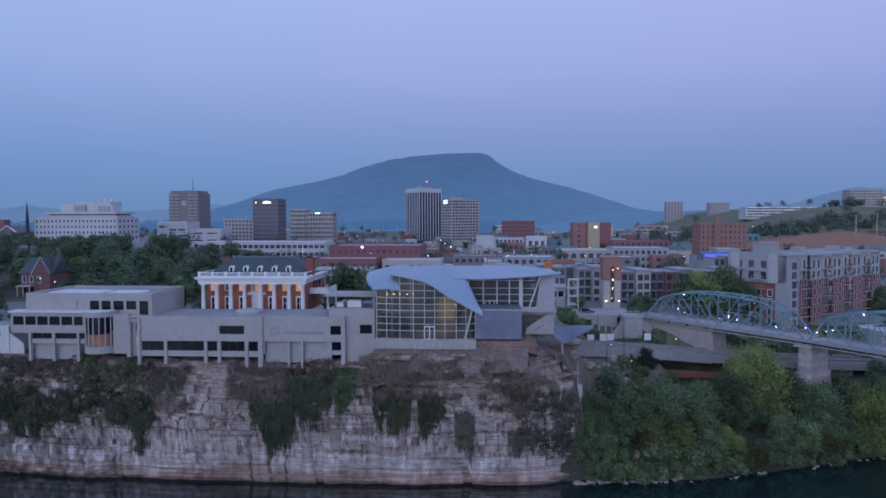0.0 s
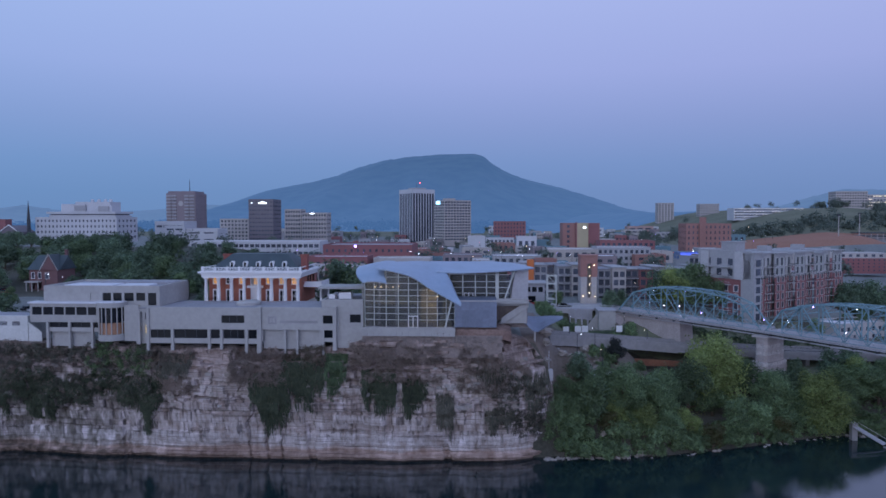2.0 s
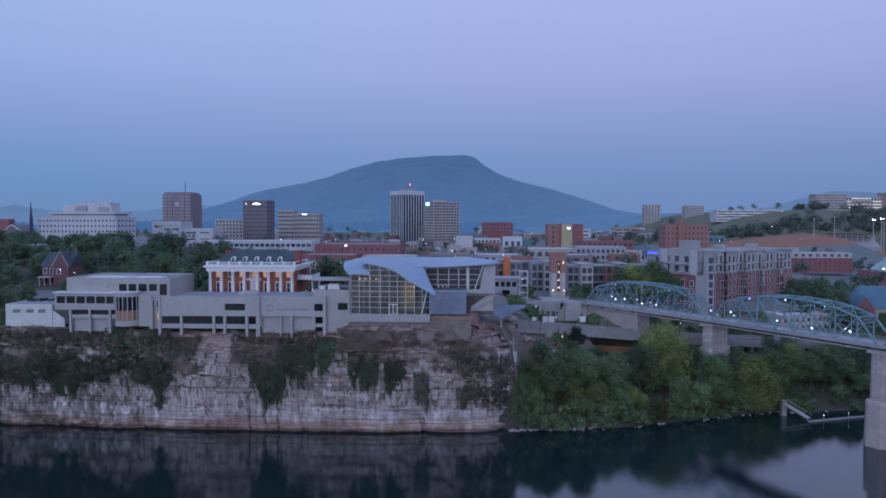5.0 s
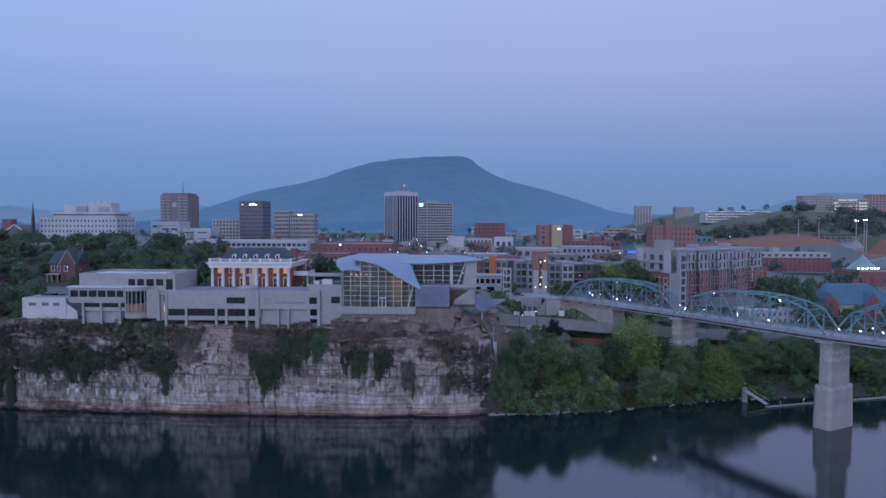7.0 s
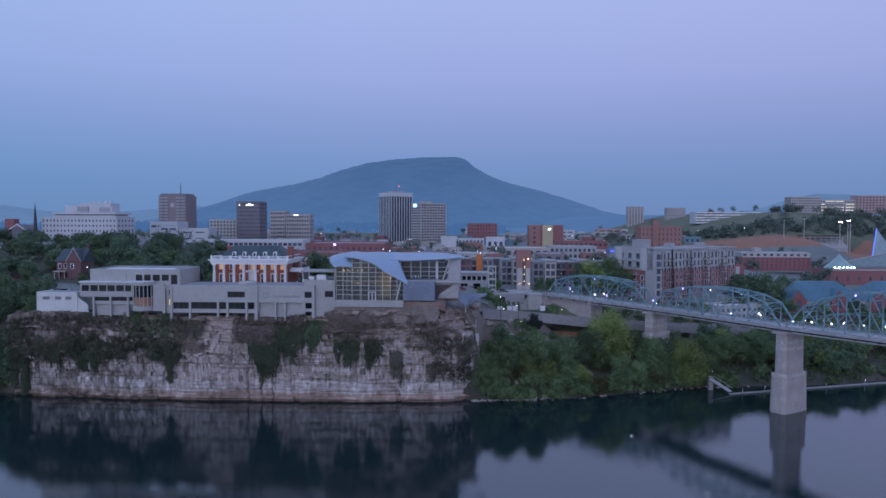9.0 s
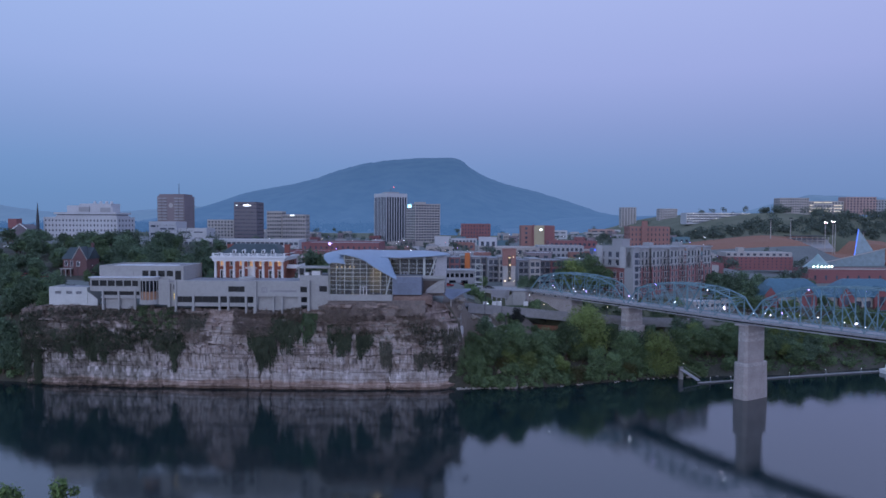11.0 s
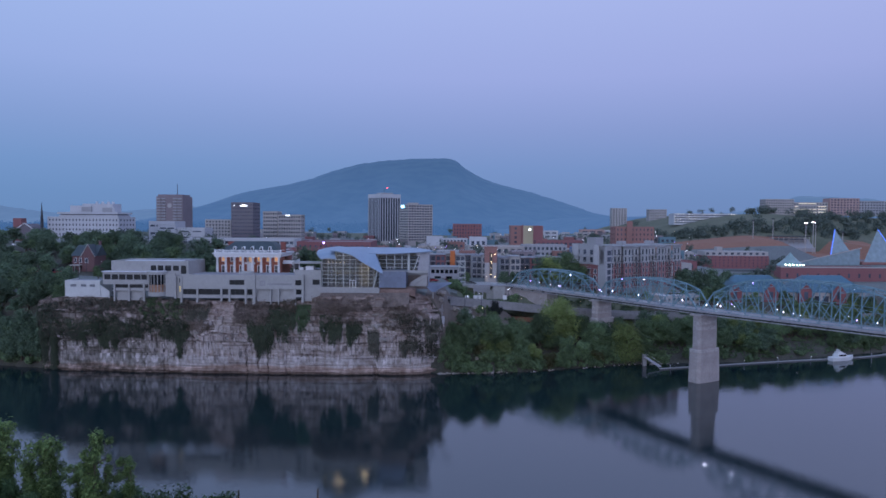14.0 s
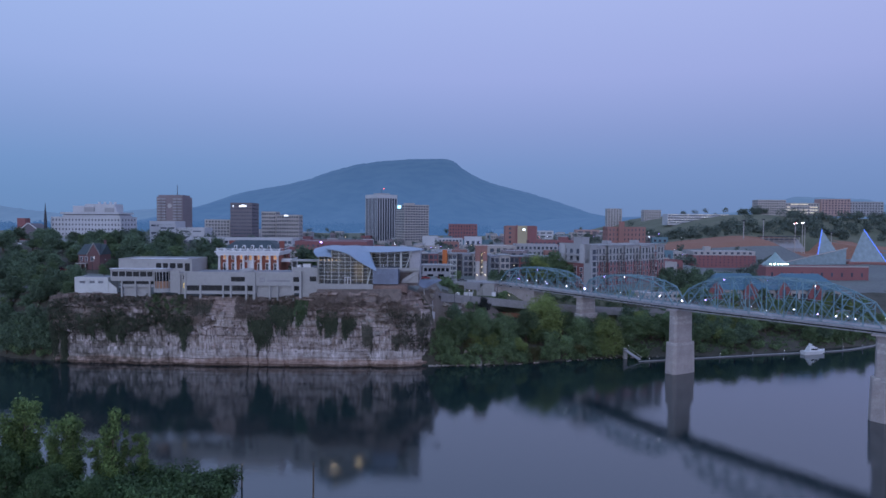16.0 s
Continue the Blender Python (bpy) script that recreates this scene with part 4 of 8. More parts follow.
# worn sign: a square mark and a line of letters too faint to read
M["faded"] = material("faded", (0.30, 0.29, 0.30), 0.9, vary=0.2)
part("sign_mark", Shape().wall(-48.0, -46.0, 33.5, 35.3, FY + 0.11, FY + 0.15, [(-47.6, -46.4, 33.9, 34.9)]).box(-47.1, -46.9, FY + 0.11, FY + 0.15, 33.9, 34.9), M["faded"], mus, "faded square wall emblem")
part("sign_bar", Shape().box(-45.2, -36.4, FY + 0.12, FY + 0.15, 33.75, 34.35), M["faded"], mus, "faded unreadable lettering band")

# white service building
M["service_render"] = material("service_render", (0.55, 0.545, 0.53), 0.75, vary=0.15, fine=2.0, coarse=0.3)
svc = thing("service_building", -113, 152, 28.6, "small white-painted flat-roofed service building with louvres", "building")
part("wall", Shape().wall(-120.5, -107.5, 28.2, 34.6, 151.6, 152.0, [(-118.5, -116.3, 32.2, 33.2), (-114.7, -112.6, 32.2, 33.2), (-111.4, -109.4, 32.2, 33.2)])
     .box(-120.5, -120.1, 152.0, 160, 28.2, 34.6).box(-107.9, -107.5, 152.0, 160, 28.2, 34.6), M["service_render"], svc)
for x in (-118.5, -114.7, -111.4):
    lv = Shape()
    for k in range(6):
        lv.box(x, x + 2.1, 151.75, 151.85, 32.22 + 0.165 * k, 32.33 + 0.165 * k)
    part("louvre", lv, M["roofing"], svc)
part("roof", Shape().box(-120.1, -107.9, 152.0, 160, 34.1, 34.3), M["roofing"], svc)
part("ramp_wall", Shape().loft([[(-107.5, 151.8, 28.4), (-104.2, 151.8, 28.4), (-104.2, 151.8, 30.6), (-107.5, 151.8, 33.0)], [(-107.5, 152.2, 28.4), (-104.2, 152.2, 28.4), (-104.2, 152.2, 30.6), (-107.5, 152.2, 33.0)]], True, True), M["service_render"], svc)

# ---- brick mansion with white portico ----
man = thing("mansion", -56.6, 165, 36.8, "red-brick mansion with tall white columns, balustrade and slate roof", "house")
PY, WY = 163.0, 165.6
MZ = 36.6
mwin = []
for xc in (-67.6, -63.9, -60.2, -52.6, -48.9, -45.4):
    mwin += [(xc - 0.75, xc + 0.75, 37.0, 40.0), (xc - 0.72, xc + 0.72, 41.6, 43.3)]
mwin += [(-57.9, -54.9, 37.0, 40.6), (-57.7, -57.2, 41.4, 43.4), (-57.0, -55.8, 41.4, 43.4), (-55.6, -55.1, 41.4, 43.4)]
part("wall", Shape().wall(-69.6, -43.6, MZ, 44.2, WY, WY + 0.4, mwin).box(-69.6, -69.2, WY + 0.4, 180, MZ, 44.2).box(-44.0, -43.6, WY + 0.4, 180, MZ, 44.2).box(-69.6, -43.6, 179.6, 180, MZ, 44.2), M["brick"], man)
M["warm_room"] = glowing("warm_room", (1.0, 0.55, 0.15), 0.28)


def sash(parent, x0, x1, z0, z1, warm):
    w = part("window", Shape().box(x0, x1, WY + 0.25, WY + 0.3, z0, z1), M["warm_room" if warm else "dark_glass"], parent, "sash window lit warm from inside" if warm else "")
    t = 0.16
    part("frame", Shape().wall(x0 - 0.2, x1 + 0.2, z0 - 0.15, z1 + 0.3, WY - 0.12, WY + 0.06, [(x0 + t * 0.6, x1 - t * 0.6, z0 + t * 0.5, z1 - t * 0.5)])
         .box((x0 + x1) / 2 - 0.06, (x0 + x1) / 2 + 0.06, WY + 0.06, WY + 0.2, z0, z1).box(x0, x1, WY + 0.06, WY + 0.2, (z0 + z1) / 2 - 0.06, (z0 + z1) / 2 + 0.06), M["white_paint"], w)
    return w


for i, w in enumerate(mwin):
    if i != 12:
        sash(man, *w, i in (1, 5, 7, 9, 11, 14))
part("front_door", Shape().box(-57.9, -54.9, WY + 0.1, WY + 0.2, 37.0, 40.6).box(-57.2, -56.6, WY, WY + 0.1, 37.1, 40.2).box(-56.2, -55.6, WY, WY + 0.1, 37.1, 40.2), M["white_paint"], man, "white panelled double front door")
part("door_hood", Shape().box(-58.6, -54.2, WY - 0.9, WY, 40.6, 41.2), M["white_paint"], man)
col = Shape().tube(0, 0, [(0, 0.62), (0.25, 0.62), (0.3, 0.52), (0.45, 0.50), (3.0, 0.49), (6.1, 0.40), (6.2, 0.50), (6.35, 0.44), (6.45, 0.62), (6.75, 0.66)], 16)
col_mesh = col.mesh("column", M["white_paint"], True)
for xc in (-69.3, -65.8, -62.2, -58.7, -54.6, -51.1, -47.3, -43.8):
    piece("column", col_mesh, man, xc, PY, MZ)
part("portico_floor", Shape().box(-70.4, -42.8, PY - 0.9, WY, MZ - 1.0, MZ), M["deck"], man)
part("portico_soffit", Shape().box(-70.0, -43.2, PY - 0.6, WY, 43.35, 43.5), M["white_paint"], man)
ent = Shape()
for z0, z1, o in ((43.5, 44.1, 0.55), (44.1, 44.5, 0.7), (44.5, 44.75, 1.15), (44.75, 44.95, 1.3)):
    ent.box(-69.8 - o, -43.4 + o, PY - o, 180 + o, z0, z1)
part("entablature", ent, M["white_paint"], man)
for (xa, xb, ya, yb) in ((-70.2, -43.0, PY - 0.4, PY - 0.1), (-70.2, -69.9, PY, 180), (-43.3, -43.0, PY, 180)):
    for za in (44.95, 45.85):
        part("balustrade_rail", Shape().box(xa, xb, ya, yb, za, za + 0.17), M["white_paint"], man)
bm_ = Shape().tube(0, 0, [(0, 0.09), (0.2, 0.14), (0.45, 0.08), (0.73, 0.10)], 6).mesh("baluster", M["white_paint"], True)
for i in range(64):
    piece("baluster", bm_, man, -69.9 + i * 26.7 / 63, PY - 0.25, 45.12)
for i in range(9):
    xc = -70.1 + i * 27.1 / 8
    part("balustrade_post", Shape().chamfer_box(xc - 0.3, xc + 0.3, PY - 0.5, PY, 44.95, 46.2, 0.06), M["white_paint"], man)
eave = [(-69.5, 165, 45.0), (-43.7, 165, 45.0), (-43.7, 180, 45.0), (-69.5, 180, 45.0)]
deck_ = [(-64.5, 170.0, 49.1), (-48.6, 170.0, 49.1), (-48.6, 175.2, 49.1), (-64.5, 175.2, 49.1)]
roof_ = part("roof", Shape().loft([eave, deck_], True, True), M["slate"], man)
for xc in (-63.3, -59.6, -55.9, -52.1, -48.5):
    d_ = Shape()
    arch = [(xc - 0.62, 45.6), (xc + 0.62, 45.6), (xc + 0.62, 46.7)] + [(xc + 0.62 * math.cos(radians(a)), 46.7 + 0.62 * math.sin(radians(a))) for a in range(20, 180, 20)] + [(xc - 0.62, 46.7)]
    d_.loft([[(x, 166.2, z) for x, z in arch], [(x, 168.5, z) for x, z in arch]], True, True)
    dm = part("dormer", d_, M["white_paint"], roof_)
    a2 = [(xc + (x - xc) * 0.5, 46.0 + (z - 45.6) * 0.62) for x, z in arch]
    part("pane", Shape().loft([[(x, 166.1, z) for x, z in a2], [(x, 166.2, z) for x, z in a2]], True, True), M["dark_glass"], roof_)
for x0, x1, y0 in ((-67.6, -65.4, 171), (-44.6, -42.8, 169)):
    part("chimney", Shape().box(x0, x1, y0, y0 + 1.6, 44.9, 49.0).box(x0 - 0.15, x1 + 0.15, y0 - 0.15, y0 + 1.75, 48.4, 49.0), M["city_brick"], man)
part("side_porch", Shape().box(-43.6, -38.5, 168, 177, 40.6, 41.2).box(-39.0, -38.5, 168, 168.5, 36.8, 40.6).box(-39.0, -38.5, 176.5, 177, 36.8, 40.6).box(-43.4, -38.6, 168.1, 168.35, 41.2, 42.0).box(-38.8, -38.55, 168.1, 176.9, 41.2, 42.0), M["white_paint"], man)
for xc in (172.5, 175.0, 178.0):
    part("side_window", Shape().box(-43.62, -43.5, xc - 0.6, xc + 0.6, 41.4, 43.3), M["dark_glass"], man)
# portico downlights
for xc in (-66.5, -60.1, -53.1, -46.6):
    pl_ = part("portico_lamp", Shape().tube(xc, 164.3, [(43.2, 0.05), (43.35, 0.07)], 8), M["lamp_warm"], man, "small warm portico lamp")
    li = bpy.data.lights.new("portico_light", "POINT")
    li.energy, li.color, li.shadow_soft_size = 15, (1.0, 0.58, 0.27), 0.15
    new("portico_light", li).location = (xc, 164.2, 42.4)
man.matrix_basis = Matrix.Translation((0, 0, -0.45)) @ man.matrix_basis @ Matrix.Diagonal((0.92, 1, 1, 1))

# ---- blue steel truss bridge ----
# truss-line corners over abutment and piers (near side), deck heights there
NODES = [(47.0, 227.0, 27.0), (81.5, 193.0, 25.7), (108.0, 146.3, 26.3), (148.5, 86.5, 27.2), (187, 20, 28.0)]
PANELS = [8, 9, 12, 12]
RISE = [9.2, 9.6, 12.5, 12.5]
WIDE = 7.0
bridge = thing("truss_bridge", 81, 193, 12, "old blue steel truss footbridge with string of lamps on stone piers", "bridge")


def truss_height(u, rise):
    """Camelback outline: the top chord over a span, 0 to 1 along it."""
    v = min(u, 1 - u)
    return rise * lerp_table(v, (0, 0.1, 0.25, 0.4, 0.5), (0, 0.66, 0.92, 1.0, 1.0))


lamp_mesh = Shape().tube(0, 0, [(-0.075, 0.018), (-0.045, 0.046), (0.018, 0.055), (0.05, 0.038), (0.075, 0.018)], 8).mesh("bridge_lamp", M["lamp_bridge"], True)
violet_mesh = Shape().tube(0, 0, [(-0.2, 0.05), (-0.1, 0.16), (0.04, 0.18), (0.14, 0.1), (0.19, 0.02)], 8).mesh("bridge_lamp", M["lamp_violet"], True)
rb = random.Random(3)
for s_i in range(4):
    a, b = Vector(NODES[s_i]), Vector(NODES[s_i + 1])
    d = (b - a)
    flat = Vector((d.x, d.y, 0)).normalized()
    nrm = Vector((-flat.y, flat.x, 0))
    if nrm.x < 0:
        nrm = -nrm
    n_p, rise = PANELS[s_i], RISE[s_i]
    tops = {}
    for side in (0, 1):
        o = nrm * (WIDE * side)
        low = [a + d * (i / n_p) + o + flat * (0.6 if i == 0 else -0.6 if i == n_p else 0) for i in range(n_p + 1)]
        up = [p + Vector((0, 0, truss_height(i / n_p, rise))) for i, p in enumerate(low)]
        tops[side] = up
        part("top_chord", Shape().sweep(up, 0.40, 0.40), M["bridge_blue"], bridge)
        part("bottom_chord", Shape().beam(low[0], low[-1], 0.4, 0.55), M["bridge_blue"], bridge)
        for i in range(1, n_p):
            part("vertical", Shape().beam(low[i], up[i], 0.25, 0.25), M["bridge_blue"], bridge)
            mid = n_p / 2
            j = i + 1 if i < mid else i - 1
            if 1 <= i < n_p and abs(i - mid) >= 0.5:
                part("diagonal", Shape().beam(up[i], low[j], 0.21, 0.21), M["bridge_blue"], bridge)
            if 2 <= i <= n_p - 2:
                k = i - 1 if i < mid else i + 1
                part("sub_strut", Shape().beam((up[i] + low[i]) / 2, (up[k] + low[k]) / 2, 0.13, 0.13), M["bridge_blue"], bridge)
                part("counter_brace", Shape().beam((up[i] + low[i]) / 2, low[k], 0.14, 0.14), M["bridge_blue"], bridge)
    for i in range(1, n_p):
        p, q = tops[0][i], tops[1][i]
        part("strut", Shape().beam(p, q, 0.3, 0.3), M["bridge_blue"], bridge)
        drop = min(2.2, 0.28 * truss_height(i / n_p, rise))
        part("sway_brace", Shape().beam(p - Vector((0, 0, drop)), q - Vector((0, 0, drop)), 0.2, 0.2).beam(p, q - Vector((0, 0, drop)), 0.12, 0.12).beam(q, p - Vector((0, 0, drop)), 0.12, 0.12), M["bridge_blue"], bridge)
        if i < n_p - 1:
            part("top_lateral", Shape().beam(p, tops[1][i + 1], 0.14, 0.14).beam(q, tops[0][i + 1], 0.14, 0.14), M["bridge_blue"], bridge)
    # deck, stringers, kerb beam, railings
    o0, o1 = nrm * -1.3, nrm * (WIDE + 1.3)
    ca, cb = a + (o0 + o1) / 2, b + (o0 + o1) / 2
    z = Vector((0, 0, 1))
    part("deck", Shape().beam(ca - z * 0.05, cb - z * 0.05, WIDE + 2.6, 0.3), M["deck"], bridge)
    for o in (o0, o1):
        part("fascia", Shape().beam(a + o + z * 0.12, b + o + z * 0.12, 0.22, 0.34), M["deck"], bridge)
        part("fascia_rib", Shape().beam(a + o - z * 0.36, b + o - z * 0.36, 0.16, 0.22), M["deck"], bridge)
        part("service_pipe", Shape().beam(a + o * 0.8 - z * 1.15, b + o * 0.8 - z * 1.15, 0.26, 0.26), M["deck"], bridge)
        part("stringer", Shape().beam(a + o * 0.55 + nrm * 1.0 - z * 0.75, b + o * 0.55 + nrm * 1.0 - z * 0.75, 0.3, 0.6), M["dark_steel"], bridge)
        rl = Shape()
        for h in (1.15, 0.85, 0.5):
            rl.beam(a + o + z * h, b + o + z * h, 0.07, 0.07)
        m_ = int(d.length / 2.0)
        for i in range(m_):
            p = a + d * ((i + 0.5) / m_) + o
            rl.beam(p, p + z * 1.2, 0.08, 0.08)
        tagged(part("railing", rl, M["deck"], bridge), kind="stuff")

    for i in range(n_p):
        p, q = a + d * ((i + 0.5) / n_p) + o0, a + d * ((i + 0.5) / n_p) + o1
        part("floor_beam", Shape().beam(p - z * 0.7, q - z * 0.7, 0.25, 0.7), M["dark_steel"], bridge)
    for i in range(int(d.length / 5.2)):
        u = (i + 0.5) / int(d.length / 5.2)
        for side in (0, 1):
            p = a + d * u + nrm * (WIDE * side + (0.4 if side == 0 else -0.4)) + z * 2.3
            if rb.random() < 0.6:
                piece("bridge_lamp", violet_mesh if rb.random() < 0.14 else lamp_mesh, bridge, *(p + z * rb.uniform(-0.4, 0.4)))
    for u in (0.28, 0.5, 0.72):
        p = a + d * u + z * (truss_height(u, rise) - 0.6) + nrm * 0.1
        piece("bridge_lamp", violet_mesh if rb.random() < 0.6 else lamp_mesh, bridge, *p)

# stone piers
M["pier_stone"] = material("pier_stone", (0.43, 0.38, 0.37), 0.92, vary=0.22, fine=2.2, coarse=0.3, bump=0.4, per_object=0.08, tint=(0.36, 0.31, 0.30))


M["ledge_stone"] = material("ledge_stone", (0.52, 0.48, 0.47), 0.92, vary=0.5, fine=1.6, coarse=0.6, bump=0.3, tint=(0.38, 0.33, 0.32))


def stone_pier(x, y, base, top, axis_x, axis_y, half_long, half_thick):
    """A battered pier of stone courses, its long side across the bridge."""
    p = thing("bridge_pier", x, y, base, "tapered pier of pale dressed stone courses under the bridge", "pier", group="bridge piers", rz=math.degrees(math.atan2(axis_y, axis_x)))
    h = top - base
    step = 0.56 * h
    n_c = max(6, int(h / 0.95))
    for c in range(n_c):
        z0, z1 = h * c / n_c, h * (c + 1) / n_c - 0.03

        def half(zz):
            t = zz / h
            return 1.36 - 0.22 * t if zz < step else 0.96 - 0.08 * t
        rings = []
        for zz in (z0, z1):
            k = half(zz if zz < step or z0 >= step else step - 0.01)
            l_, t_ = half_long * (0.45 + 0.55 * k), half_thick * k
            rings.append([(-l_, -t_ * 0.6, zz), (-l_ + t_ * 0.35, -t_, zz), (l_ - t_ * 0.35, -t_, zz), (l_, -t_ * 0.6, zz), (l_, t_ * 0.6, zz), (l_ - t_ * 0.35, t_, zz), (-l_ + t_ * 0.35, t_, zz), (-l_, t_ * 0.6, zz)])
        part("stone_course", Shape().loft(rings, True, True), M["ledge_stone" if z0 < step <= z1 + 0.1 or c in (n_c - 3, n_c - 5) else "pier_stone"], p, here=True)
    part("cap", Shape().chamfer_box(-half_long - 0.35, half_long + 0.35, -half_thick - 0.35, half_thick + 0.35, h, h + 0.5, 0.12), M["pier_stone"], p, here=True)
    return p


for i, (off, hl, ht, base) in enumerate(((3.4, 5.0, 2.0, 8.0), (3.4, 5.0, 2.0, -3.0), (3.6, 5.4, 2.3, -3.0))):
    a, b = Vector(NODES[i]), Vector(NODES[i + 2])
    flat = Vector((b.x - a.x, b.y - a.y, 0)).normalized()
    nrm = Vector((-flat.y, flat.x, 0))
    nrm = nrm if nrm.x > 0 else -nrm
    c = Vector(NODES[i + 1]) + nrm * off
    stone_pier(c.x, c.y, base, NODES[i + 1][2] - 1.9, nrm.x, nrm.y, hl, ht)
# abutment
ab = thing("bridge_abutment", 50, 226, 14, "sloping concrete bridge abutment at the bluff", "abutment")
part("haunch", Shape().loft([[(42.0, 226.5, 26.6), (47.5, 226.0, 26.3), (63.0, 210.8, 25.6), (63.5, 210.3, 15.5), (58.5, 215.2, 15.5), (52.0, 221.5, 17.8), (46.0, 226.5, 22.5)],
                             [(47.5, 234.0, 26.6), (53.0, 232.0, 26.3), (68.5, 216.3, 25.6), (69.0, 215.8, 15.5), (64.0, 220.7, 15.5), (57.5, 227.0, 17.8), (51.5, 233.0, 22.5)]], True, True), M["pier_stone"], ab)
part("approach_slab", Shape().loft([[(34.0, 236.0, 26.0), (34.0, 236.0, 27.0), (46.0, 226.2, 27.0), (46.0, 226.2, 26.0)], [(41.0, 245.0, 26.0), (41.0, 245.0, 27.0), (53.5, 232.5, 27.0), (53.5, 232.5, 26.0)]], True, True), M["deck"], ab)

# ---- plants ----
def leaf_material(name, base, tint, vary=0.26):
    mat = material(name, base, 0.75, vary=0.42, fine=0.55, coarse=0.14, bump=0.0, tint=tint, island=vary)
    n, l = mat.node_tree.nodes, mat.node_tree.links
    bs, out = n["Principled BSDF"], n["Material Output"]
    oi, mr, sc = n.new("ShaderNodeObjectInfo"), n.new("ShaderNodeMapRange"), n.new("ShaderNodeVectorMath")
    mr.inputs["To Min"].default_value, mr.inputs["To Max"].default_value = 0.82, 1.30
    sc.operation = "SCALE"
    l.new(oi.outputs["Random"], mr.inputs["Value"])
    l.new(bs.inputs["Base Color"].links[0].from_socket, sc.inputs[0])
    l.new(mr.outputs["Result"], sc.inputs["Scale"])
    l.new(sc.outputs[0], bs.inputs["Base Color"])
    tl, mx = n.new("ShaderNodeBsdfTranslucent"), n.new("ShaderNodeMixShader")
    mx.inputs[0].default_value = 0.22
    l.new(bs.inputs["Base Color"].links[0].from_socket, tl.inputs["Color"])
    l.new(bs.outputs[0], mx.inputs[1])
    l.new(tl.outputs[0], mx.inputs[2])
    l.new(mx.outputs[0], out.inputs["Surface"])
    return mat


M["leaf_mid"] = leaf_material("leaf_mid", (0.102, 0.160, 0.082), (0.142, 0.199, 0.092))
M["leaf_bright"] = leaf_material("leaf_bright", (0.145, 0.195, 0.064), (0.19, 0.23, 0.078))
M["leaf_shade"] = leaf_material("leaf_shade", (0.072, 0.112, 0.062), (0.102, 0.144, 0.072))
M["leaf_dark"] = leaf_material("leaf_dark", (0.080, 0.128, 0.085), (0.115, 0.165, 0.095))
M["leaf_dry"] = leaf_material("leaf_dry", (0.22, 0.165, 0.13), (0.13, 0.115, 0.085))
M["leaf_autumn"] = leaf_material("leaf_autumn", (0.12, 0.095, 0.035), (0.07, 0.09, 0.035))
M["leaf_isle"] = leaf_material("leaf_isle", (0.078, 0.134, 0.044), (0.138, 0.192, 0.060))
M["bark"] = material("bark", (0.10, 0.075, 0.055), 0.95, vary=0.3, fine=3)


def leaf_cloud(rng, blobs, count, size):
    """Many small leaf sprays through the outer part of overlapping, sagging clumps."""
    count, size = int(count * 1.45), size * 0.84
    gen = np.random.default_rng(rng.randrange(1 << 30))
    bl = np.array(blobs, float)
    w = bl[:, 3] ** 2
    pick = gen.choice(len(bl), count, p=w / w.sum())
    c, r, sq = bl[pick, :3], bl[pick, 3], bl[pick, 4]
    a, zz = gen.uniform(0, 2 * np.pi, count), gen.uniform(-0.9, 1.0, count)
    q = np.sqrt(np.maximum(0, 1 - zz * zz))
    d = np.stack([q * np.cos(a), q * np.sin(a), zz], 1)
    ph = pick * 1.7
    lobes = 1 + 0.17 * np.sin(3 * a + ph) * np.cos(2.3 * zz * 2 + ph) + 0.12 * np.sin(7 * a - 2 * ph + 5 * zz)
    rr = r * lobes * np.where(gen.random(count) < 0.86, gen.uniform(0.35, 1.0, count) ** 0.45, gen.uniform(1.0, 1.36, count))
    p = c + d * rr[:, None] * np.stack([np.ones(count), np.ones(count), sq], 1)
    p[:, 2] -= r * 0.55 * gen.random(count) ** 3
    nrm = d * 0.75 + gen.normal(0, 0.42, (count, 3)) + np.array([0, 0, 0.15])
    nrm /= np.linalg.norm(nrm, axis=1)[:, None]
    t = np.cross(nrm, gen.normal(0, 1, (count, 3)))
    t /= np.linalg.norm(t, axis=1)[:, None]
    b = np.cross(nrm, t)
    s = (size * gen.uniform(0.55, 1.4, count))[:, None]
    v = np.stack([p + t * s * 1.15, p - t * s * 0.7 + b * s * 0.62, p - t * s * 0.7 - b * s * 0.62], 1).reshape(-1, 3)
    return v.tolist(), np.arange(count * 3).reshape(-1, 3).tolist()


